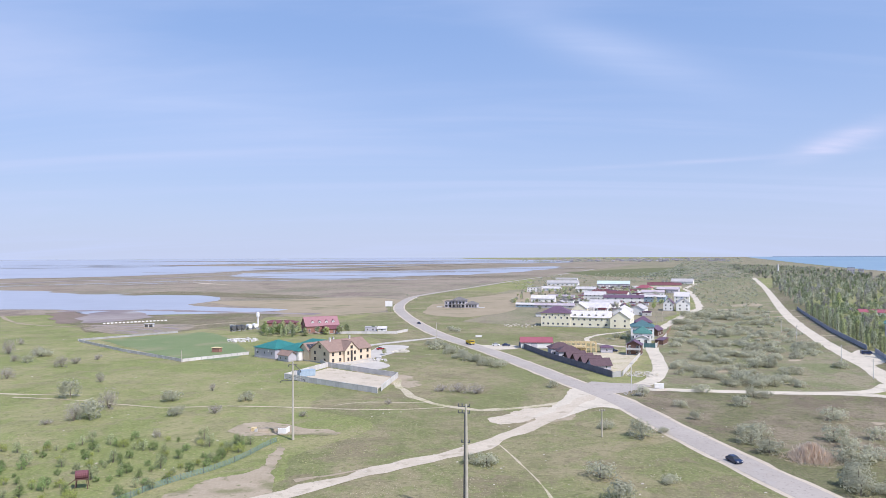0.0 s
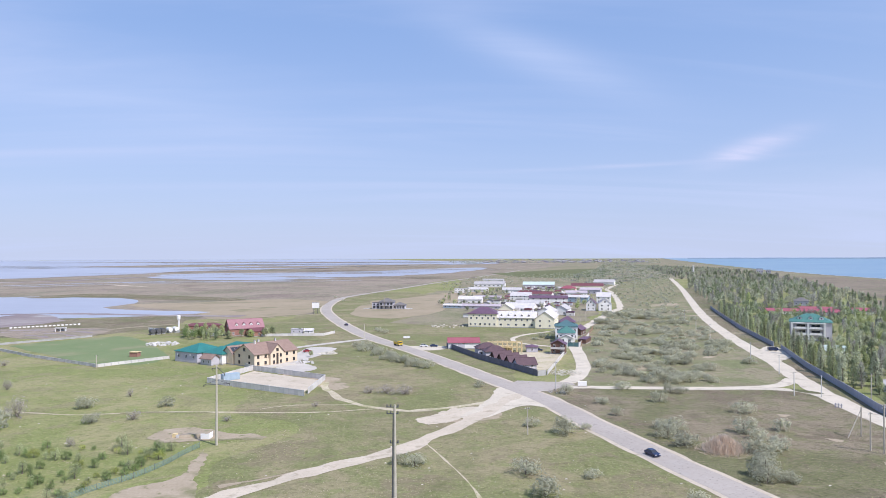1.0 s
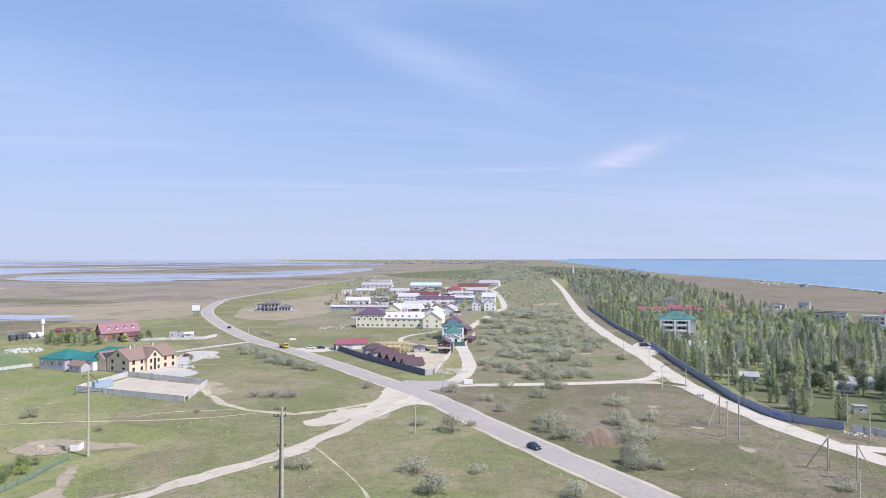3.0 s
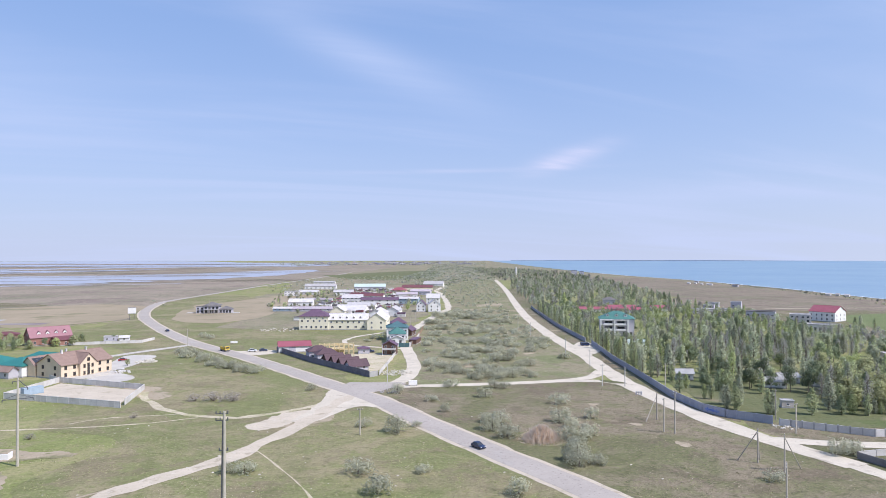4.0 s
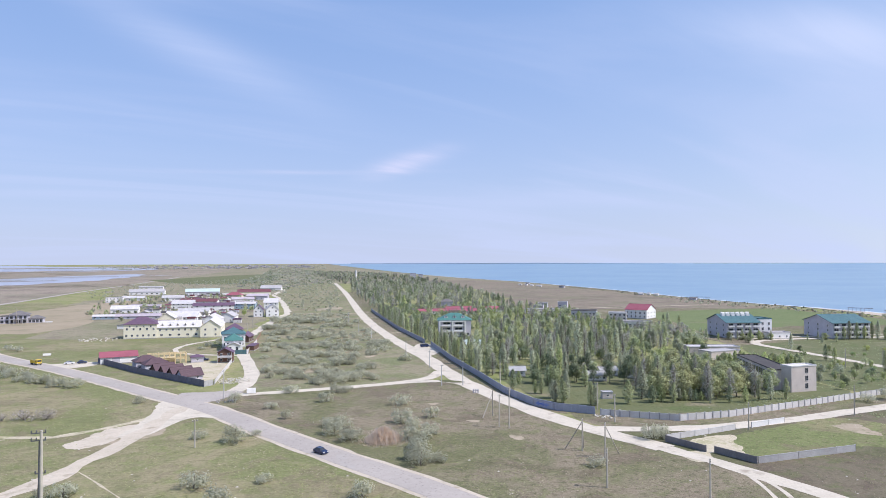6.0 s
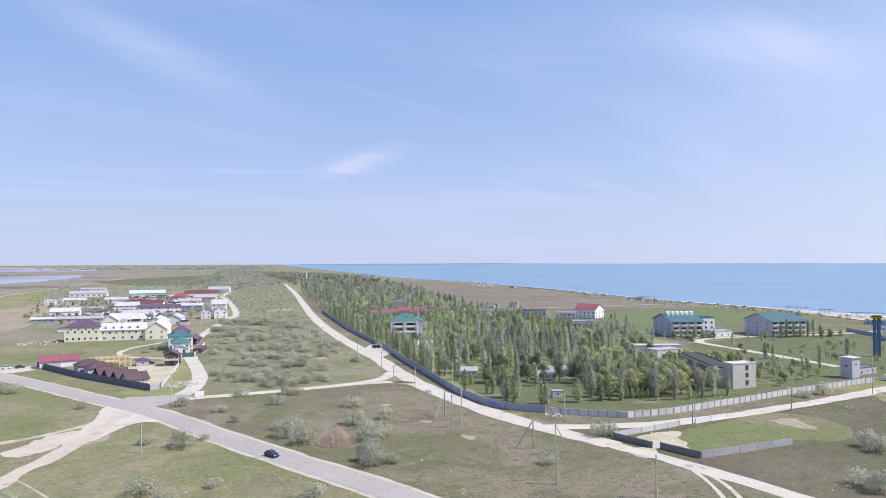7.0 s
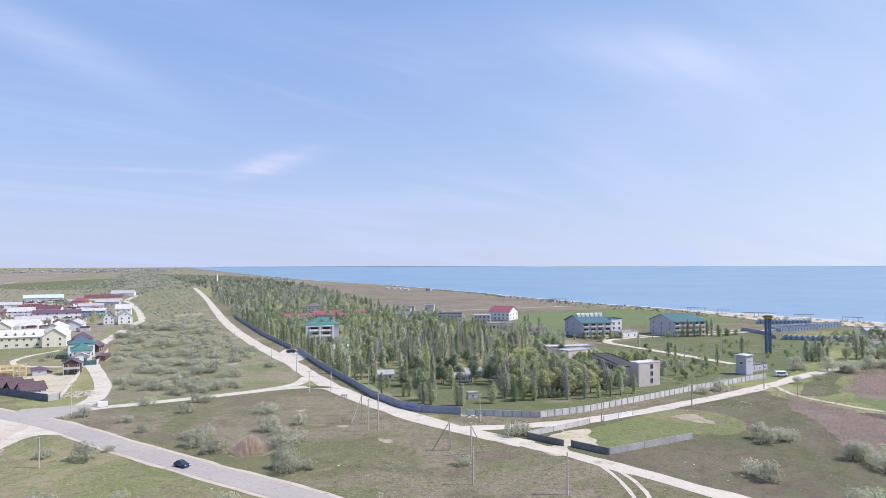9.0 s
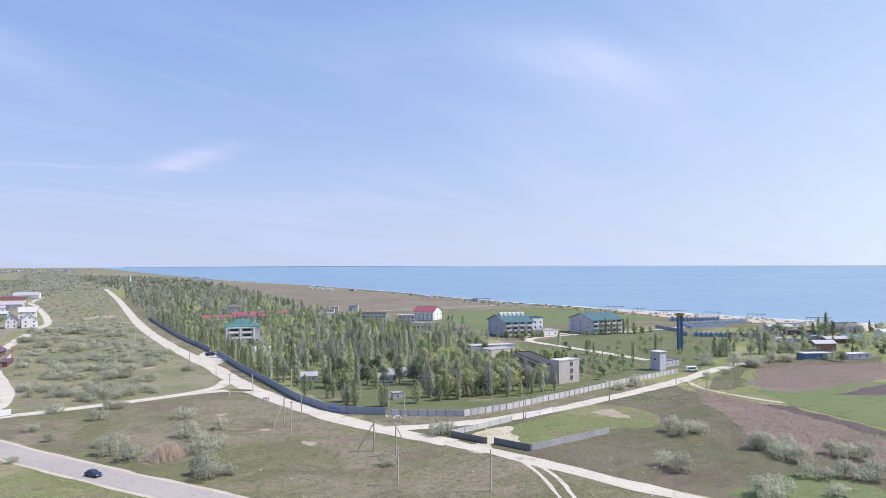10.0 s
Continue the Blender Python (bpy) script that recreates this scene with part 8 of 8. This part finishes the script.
for x, y in ((303.7, 176.2), (278.4, 152), (289.2, 150.0), (266.5, 151.6), (297.4, 143), (270, 160), (283, 170), (310, 170), (295, 160), (262, 140), (350, 210), (360, 200), (430, 140), (455, 120), (476, 120), (268, 142), (274, 146), (283, 142), (290, 156), (276, 158), (303, 150), (310, 160), (300, 166), (286, 162), (318, 172), (296, 148), (322, 160)):
    plant("broad", x, y, 0.5, 1.0)
for i, (x, y) in enumerate(scatter([(188, 158), (205, 152), (230, 146), (241, 166), (250, 182), (236, 200), (214, 196), (198, 178)], 42, 35, 4.2, [(246, 149, 10.5), (254, 163, 7)])):
    plant("maple" if i % 5 else "bare", x, y, 0.78 + 0.25 * abs(math.sin(i * 2.7)), 1.15)
for x, y in ((268, 205), (262, 212), (256, 206), (300, 230), (312, 242), (320, 252), (284, 232), (270, 232), (326, 262), (334, 268), (306, 252), (296, 244), (236, 162), (240, 170), (246, 178), (251, 186), (232, 155), (257, 194)):
    plant("broad", x, y, 0.78, 1.1)
for i, (x, y, h) in enumerate(((219, 164, 9.0), (223, 161, 8.0), (228, 158.5, 7.0), (226, 165, 9.5), (231, 162, 9.0), (233, 156, 5.5), (236, 158, 6.5), (240, 154, 5.0), (232, 167, 10.0))):
    shrub("dry" if i in (5, 7) else "maple", x, y, 6.5, h)
for x, y, h in ((193, 199, 8), (198, 195, 9), (204, 193, 8), (209, 196, 8.5), (189, 205, 7.5), (214, 194, 8), (201, 200, 9), (218, 204, 9), (196, 214, 10), (206, 216, 10), (186, 214, 9)):
    shrub("pine", x, y, 5.5, h)
for x, y, h in ((176, 214, 8), (181, 210, 9), (184, 222, 9.5), (188, 230, 10), (171, 226, 8), (180, 240, 11), (176, 206, 7.5), (168, 214, 6.5), (186, 196, 8), (180, 200, 6)):
    shrub("poplar", x, y, 0.3 * h + 0.6, h)
for x, y, h in ((203, 305, 7), (207.5, 303.5, 8), (212, 305, 7), (217, 307, 8), (199, 300, 7)):
    shrub("poplar", x, y, 2.6, h)
HEDGE = scatter([(262, 196), (292, 174), (308, 184), (284, 206)], 50, 34, 2.2)
for x, y in HEDGE:
    plant("nursery", x, y, 0.95, 1.15)
WALLROW = smooth_line([Vector(p) for p in ((289, 573), (238, 433), (212, 352), (187, 286), (170, 240))], 4.6)
for i, p in enumerate(WALLROW):
    plant("poplar", p.x + 1.5 * math.sin(i * 2.1), p.y + math.cos(i * 1.3), 0.75 + 0.2 * math.sin(i * 1.7), 1.15)
PARK = [(250, 440), (216, 350), (190, 285), (172, 238), (170, 215), (176, 196), (192, 172), (222, 158), (236, 172), (256, 200), (276, 232), (320, 262), (345, 320), (330, 400), (300, 440)]
taken = TAKEN + [(p.x, p.y, 3.0) for p in WALLROW]
for i, p in enumerate(scatter(PARK, 235, 31, 4.2, taken)):
    u = noise.noise((p[0] * 0.035, p[1] * 0.035, 4.0)) + 0.5 * math.sin(i * 5.1)
    near = 0.88 if p[1] < 205 else 0.95
    kind = "broad" if u > -0.02 else "bare" if u < -0.36 else "pine" if (i % 17 == 0 and p[1] < 260) else "poplar"
    plant(kind, *p, near * (0.70 + 0.30 * abs(math.sin(i * 3.3))) * (0.9 if p[1] > 300 else 1.0), 1.15)


def woodland(name, label, poly, n, seed, gap, leaf, size, mats, hmin, hmax, taken=(), slim=6):
    """Many far trees as one mesh for each colour of leaf."""
    places = scatter(poly, n, seed, gap, taken)
    for j, mat in enumerate(mats):
        pts = []
        for i, (x, y) in enumerate(places):
            if i % len(mats) != j:
                continue
            H = NP.uniform(hmin, hmax)
            kind = "poplar" if (i * 7) % 10 < slim else "broad"
            p = crown_points(H, 0.16 * H if kind == "poplar" else 0.42 * H, kind, leaf) + at(x, y)
            pts.append(p)
        tagged(new(name, leaf_mesh(name, np.concatenate(pts), size, mat, loose=0.5)), label, "trees", kind="stuff")


woodland("park_woodland", "dense spring-green park woodland", [(250, 440), (300, 440), (330, 400), (345, 320), (380, 360), (420, 440), (460, 560), (380, 640), (303, 612), (292, 575)], 420, 41, 4.8, 230, 0.66, (LEAF2, LEAF, LEAF4, LEAF3, BARE), 4.5, 9, TAKEN, 4)
woodland("hotel_thicket", "mixed trees between the park and the hotels", [(318, 258), (346, 262), (372, 300), (400, 345), (388, 372), (350, 322)], 60, 49, 4.4, 230, 0.6, (LEAF2, LEAF, BARE), 4, 9, [(380, 347, 14), (405, 424, 16), (300, 236, 14), (385, 350, 14)], 4)
woodland("park_thicket", "dense mixed trees filling the park", [(250, 440), (216, 350), (196, 290), (186, 250), (200, 228), (230, 205), (256, 205), (276, 232), (320, 262), (345, 320), (330, 400), (300, 440)], 170, 47, 5.0, 300, 0.48, (LEAF, LEAF4, LEAF2, BARE), 4, 9, TAKEN, 4)
woodland("coastal_wood", "far grey-green coastal woodland", [(305, 615), (380, 640), (455, 590), (504, 670), (586, 853), (640, 960), (720, 1130), (600, 1250), (560, 1230), (440, 960)], 620, 42, 5.6, 160, 0.95, (LEAF2, LEAF4, SILVER, LEAF2, BARE), 6, 12.5, (), 6)
woodland("distant_wood", "distant grey-green coastal woodland", [(575, 1260), (710, 1110), (840, 1383), (930, 1600), (1026, 1850), (1118, 2170), (1180, 2396), (1150, 2950), (1040, 2660), (640, 1480)], 800, 43, 8.5, 60, 1.6, (LEAF2, LEAF4, SILVER, LEAF2, BARE), 6, 12, (), 5)
woodland("coast_scrub", "low grey scrub along the top of the beach", [(628, 300), (662, 372), (684, 420), (704, 505), (756, 648), (842, 852), (918, 1064), (900, 1070), (820, 860), (735, 660), (676, 520), (655, 430), (630, 380), (606, 310)], 170, 52, 3.0, 60, 0.9, (LEAF2, DRYTWIG, SILVER), 0.8, 2.2, (), 0)
woodland("village_trees", "green trees between the village houses", [(70, 600), (120, 520), (200, 640), (300, 960), (250, 1060), (100, 960), (60, 700)], 170, 44, 6.0, 70, 0.9, (LEAF, LEAF2, SILVER), 2.5, 7,
         [(A[0] + L * 0.5, A[1] - L * 0.1 + D * 0.4, 0.62 * max(L, D)) for _, _, A, L, D, *_ in VILLAGE], 2)
woodland("garden_trees", "green garden trees between the western houses", [(-118, 424), (-90, 410), (-92, 432), (-112, 436)], 17, 45, 3.6, 300, 0.45, (LEAF, LEAF4, SAPLEAF), 4, 7.5, (), 3)
woodland("seaside_trees", "bushes and trees along the seaside huts", [(400, 120), (430, 150), (520, 150), (600, 110), (620, 0), (480, 20), (415, 66)], 190, 46, 5.0, 150, 0.75, (LEAF4, SILVER, LEAF, BARE), 3, 8.5, [(A[0] + 6, A[1] - 4, 9) for _, _, A, *_ in SHACKS], 2)
for x, y, s_ in ((177, 614, 0.95), (-82, 433, 0.6), (-64, 436, 0.7), (-68, 430, 0.6), (-75, 346, 0.5), (-70, 336, 0.5), (-49, 446, 0.5), (64, 296, 0.45), (-32, 340, 0.4)):
    plant("broad", x, y, s_, 1.0)
for x, y, h in ((-115, 437, 7.3), (-111, 444, 7.4), (-106.7, 447, 7.8), (-102, 450, 7.5), (-94.5, 436.7, 6.5), (-68, 434, 5.8), (-76, 430, 4.7), (-87, 421, 5.2), (-105, 432, 6.5), (-99, 428, 6.0), (-77.5, 341, 4.0), (-72, 330, 4.2), (-120, 446, 4.5)):
    shrub("nursery" if int(h * 10) % 3 else "maple", x, y, 4.6, h)
ORCHARD = [(-92, 128), (-112, 172), (-84, 188), (-50, 181), (-52, 168), (-62, 150), (-66, 134)]
for x, y in scatter(ORCHARD, 108, 51, 2.0, [(-76.5, 145.5, 3)]):
    plant("sapling", x, y, random.Random(int(x * 77)).uniform(0.4, 1.1), 1.2)

for i in range(18):
    u = i / 17.0
    x, y = -51 - 12 * u + 1.2 * math.sin(i * 2.3), 179 - 42 * u
    plant("sapling", x - 2.0, y, 0.5 + 0.3 * abs(math.sin(i * 1.9)), 1.3)

# tussocks of grass and weeds, thicker where the ground is rougher
BEDS = [(ROAD[:12], 7.0), (LONG[2:], 6.0), ([(55, 246), (40, 227), (28, 209), (12, 186), (-12, 160.5), (-42, 136)], 5.0), ([(52, 254), (98, 246.5), (146, 246)], 4.5), ([(141, 146), (162, 132.5), (202, 121), (316, 113)], 5.0), ([(57, 251), (86, 290), (104, 364)], 5.0), ([(330, 150), (345, 190), (360, 235), (372, 250), (400, 250), (460, 225)], 4.0), ([(42, 222), (34, 212), (17, 208), (9, 213), (-2, 227), (-20, 252)], 2.5)]
YARDS = [[(336, 98), (392, 60), (418, 22), (346, 50), (292, 66), (286, 84)], [(240, 96), (240, 70), (236, 36), (222, 12), (198, 24), (198, 46), (196, 74), (215, 92)], [(276, 84), (330, 50), (345, 20), (250, 22), (240, 36), (258, 64)], [(241, 70), (255, 64), (239, 30), (230, 30), (230, 50)], [(-64, 276), (-27, 247), (-20, 275), (-52, 303)], [(-64, 138), (-38, 138), (-36, 176), (-60, 200)]]


def clear(x, y, extra=0.0):
    for line, w in BEDS:
        for (ax, ay), (bx, by) in zip(line, line[1:]):
            dx, dy = bx - ax, by - ay
            t = max(0.0, min(1.0, ((x - ax) * dx + (y - ay) * dy) / (dx * dx + dy * dy)))
            if math.hypot(x - ax - t * dx, y - ay - t * dy) < w + extra:
                return False
    return not any(inside((x, y), q) for q in YARDS)


def tussocks(n, seed, az0, az1, r0, r1, mat, low, label, height=0.3, size=0.3, spray=8):
    """Small soft domes of blades."""
    rs = np.random.RandomState(seed)
    a, d = np.radians(rs.uniform(az0, az1, 5 * n)), r0 + (r1 - r0) * rs.rand(5 * n) ** 1.3
    places = []
    for x, y in zip(d * np.sin(a), d * np.cos(a)):
        if noise.noise((x * 0.03, y * 0.03, seed)) + 0.6 * noise.noise((x * 0.17, y * 0.17, seed)) > low and clear(x, y, 0.5):
            places.append((x, y))
            if len(places) == n:
                break
    m = len(places)
    w = np.repeat(rs.uniform(0.5, 1.6, (m, 1)), spray, 0)
    off = rs.normal(size=(m * spray, 3))
    p = off * (0.9, 0.9, 0.3 * height) * w + np.repeat(np.array([(x, y, 0.0) for x, y in places]), spray, 0)
    p[:, 2] = np.clip(p[:, 2] + 0.5 * height * w[:, 0], 0.05, None)
    tagged(new("tussocks", leaf_mesh("tussocks", np.concatenate([p, 0.4 * off + (0, 0, 0.9)], 1), size, mat, 0.0, 1.0, 0.2)), label, "grass", kind="stuff")


tussocks(2600, 81, -34, 40, 134, 330, TUFT, -0.10, "soft tussocks of green and straw grass", 0.06, 0.22, 7)
tussocks(1200, 86, -34, 40, 134, 330, TUFTGREEN, -0.05, "fresh green tussocks in the steppe grass", 0.06, 0.22, 7)
tussocks(1100, 82, -34, 84, 134, 320, STRAWTUFT, 0.15, "pale tussocks of last year's dry stalks", 0.10, 0.25, 7)
tussocks(900, 83, 55, 80, 250, 520, LEAF, 0.0, "green tussocks in the seaside meadow", 0.4, 0.45, 7)
tussocks(2600, 85, 20, 86, 134, 330, STALK, -0.30, "brown weed stalks in the rough ground", 0.08, 0.20, 7)
tussocks(1200, 87, 20, 86, 134, 330, TUFTGREEN, 0.0, "olive green weeds in the rough ground", 0.08, 0.20, 7)
for x, y, h in ((380, 259, 4.5), (385, 256, 5.5), (377, 262, 4.0), (372, 268, 5.0), (391, 253, 4.0), (396, 262, 3.5), (450, 215, 6.0), (457, 213, 5.0), (464, 217, 4.5), (470, 213, 4.5), (420, 236, 4.0), (368, 252, 3.5)):
    shrub("nursery", x, y, 4.5, h)
for x, y, h in ((393.8, 116, 11.7), (391.6, 112.5, 10), (494.2, 106.1, 15), (497.3, 102.5, 11.7), (492, 108.9, 9.6), (473.4, 114.3, 9.2), (367, 130.1, 10.6), (368.5, 128.2, 8.5), (370.7, 125.6, 8.5)):
    shrub("poplar", x, y, 4.2, h)
for x, y, h in ((514.5, 138.9, 6.5), (512, 141.9, 6.5), (517, 135.9, 5.8), (459, 84.5, 7), (453, 77.7, 7), (385, 75.2, 6.5)):
    shrub("maple", x, y, 7.0, h)
for x, y, h in ((338, 111, 5.6), (342, 106, 5.6), (362.6, 102, 6.1), (403.9, 110, 6.8), (406.5, 107, 8), (409.7, 103, 8), (339, 101, 4.8), (366.7, 97, 5.2), (398, 112, 6.5), (355, 106, 5)):
    shrub("silver", x, y, 8.5, h)
MEADOW = [(266, 136), (300, 190), (345, 236), (350, 200), (430, 205), (470, 190), (420, 150), (330, 130)]
for x, y in scatter(MEADOW, 46, 84, 4.0, [(299, 133, 8), (312, 134, 10), (381, 155, 6)]):
    if clear(x, y):
        plant("sapling", x, y, random.Random(int(x * 31)).uniform(0.6, 1.4), 1.2)

# standing dry reeds, thinning out past the edge of each bed
def reeds(poly, n, seed, tall, spill=2.5):
    """Thin leaning stems with a feathery tip, one slim kite each."""
    rs = np.random.RandomState(seed)
    lo, hi = np.min(poly, 0), np.max(poly, 0)
    p = np.array([q for q in rs.uniform(lo, hi, (4 * n, 2)) if inside(q, poly)])[:n]
    p = np.concatenate([p + rs.normal(size=p.shape) * spill * (rs.rand(len(p), 1) ** 2), np.zeros((len(p), 1))], 1)
    h = tall * rs.uniform(0.5, 1.1, (len(p), 1))
    turned = rs.uniform(0, math.pi, len(p))
    side = np.stack([np.cos(turned), np.sin(turned), 0 * turned], 1) * rs.uniform(0.10, 0.20, (len(p), 1))
    tip = p + np.concatenate([rs.normal(size=(len(p), 2)) * 1.1 * h, 0.7 * h], 1)
    mid = 0.3 * p + 0.7 * tip
    me = bpy.data.meshes.new("reeds")
    me.from_pydata(np.stack([p, mid - side, tip, mid + side], 1).reshape(-1, 3).tolist(), [], np.arange(len(p) * 4).reshape(-1, 4).tolist())
    me.materials.append(REEDTOP)
    tagged(new("reeds", me), "standing mauve-brown dry reeds", "reeds", kind="stuff")


reeds([(336, 104), (374, 90), (400, 59), (345, 50), (292, 66), (286, 84)], 6000, 71, 0.7, 5.0)
reeds([(266, 100), (258, 84), (247, 66), (234, 47), (222, 30), (205, 6), (170, 8), (180, 24), (189, 36), (194, 48), (201, 60), (224, 74), (245, 92)], 6500, 72, 0.7, 9.0)

# low far coast across the sea
s = Shape()
for k in range(34):
    a0, a1 = radians(24.5 + 0.8 * k), radians(25.3 + 0.8 * k)
    h0, h1 = [5.5 * min(1.0, (34 - j) / 16) + 1.2 * noise.noise((0.6 * j, 2.0, 5.0)) for j in (k, k + 1)]
    v = []
    for r_ in (4820, 4880):
        for a_, h_ in ((a0, h0), (a1, h1)):
            z_ = rise(r_) - 0.5
            v += [(r_ * math.sin(a_), r_ * math.cos(a_), z_), (r_ * math.sin(a_), r_ * math.cos(a_), z_ + max(0.6, h_ + 1.0))]
    s.add(v, [(0, 2, 3, 1), (4, 5, 7, 6), (1, 3, 7, 5)])
tagged(new("far_coast", s.mesh("far_coast", HAZECOAST)), "thin line of a far coast, haze blue coloured in", "coast", kind="structure")

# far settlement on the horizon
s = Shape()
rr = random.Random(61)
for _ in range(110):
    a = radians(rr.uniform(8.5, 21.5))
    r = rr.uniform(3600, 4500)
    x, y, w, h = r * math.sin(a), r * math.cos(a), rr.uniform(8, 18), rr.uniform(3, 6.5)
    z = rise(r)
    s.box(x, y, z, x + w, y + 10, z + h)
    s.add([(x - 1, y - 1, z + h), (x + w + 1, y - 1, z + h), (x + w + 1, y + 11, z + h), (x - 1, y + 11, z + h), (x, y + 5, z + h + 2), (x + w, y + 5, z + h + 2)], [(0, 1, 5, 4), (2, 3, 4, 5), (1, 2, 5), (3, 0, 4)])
tagged(new("far_town", s.mesh("far_town", HAZEWALL)), "far town houses with haze grey put into their colour", "town", kind="stuff")
pts = []
for _ in range(300):
    a, r = radians(rr.uniform(6.0, 22.5)), rr.uniform(3500, 4550)
    pts.append(NP.normal(size=(6, 3)) * (9, 6, 1.0) + (r * math.sin(a), r * math.cos(a), rise(r) + 2.5))
tagged(new("far_trees", leaf_mesh("far_trees", np.concatenate(pts), 6.0, SILVER)), "dark tree line of a far town", "trees", kind="stuff")
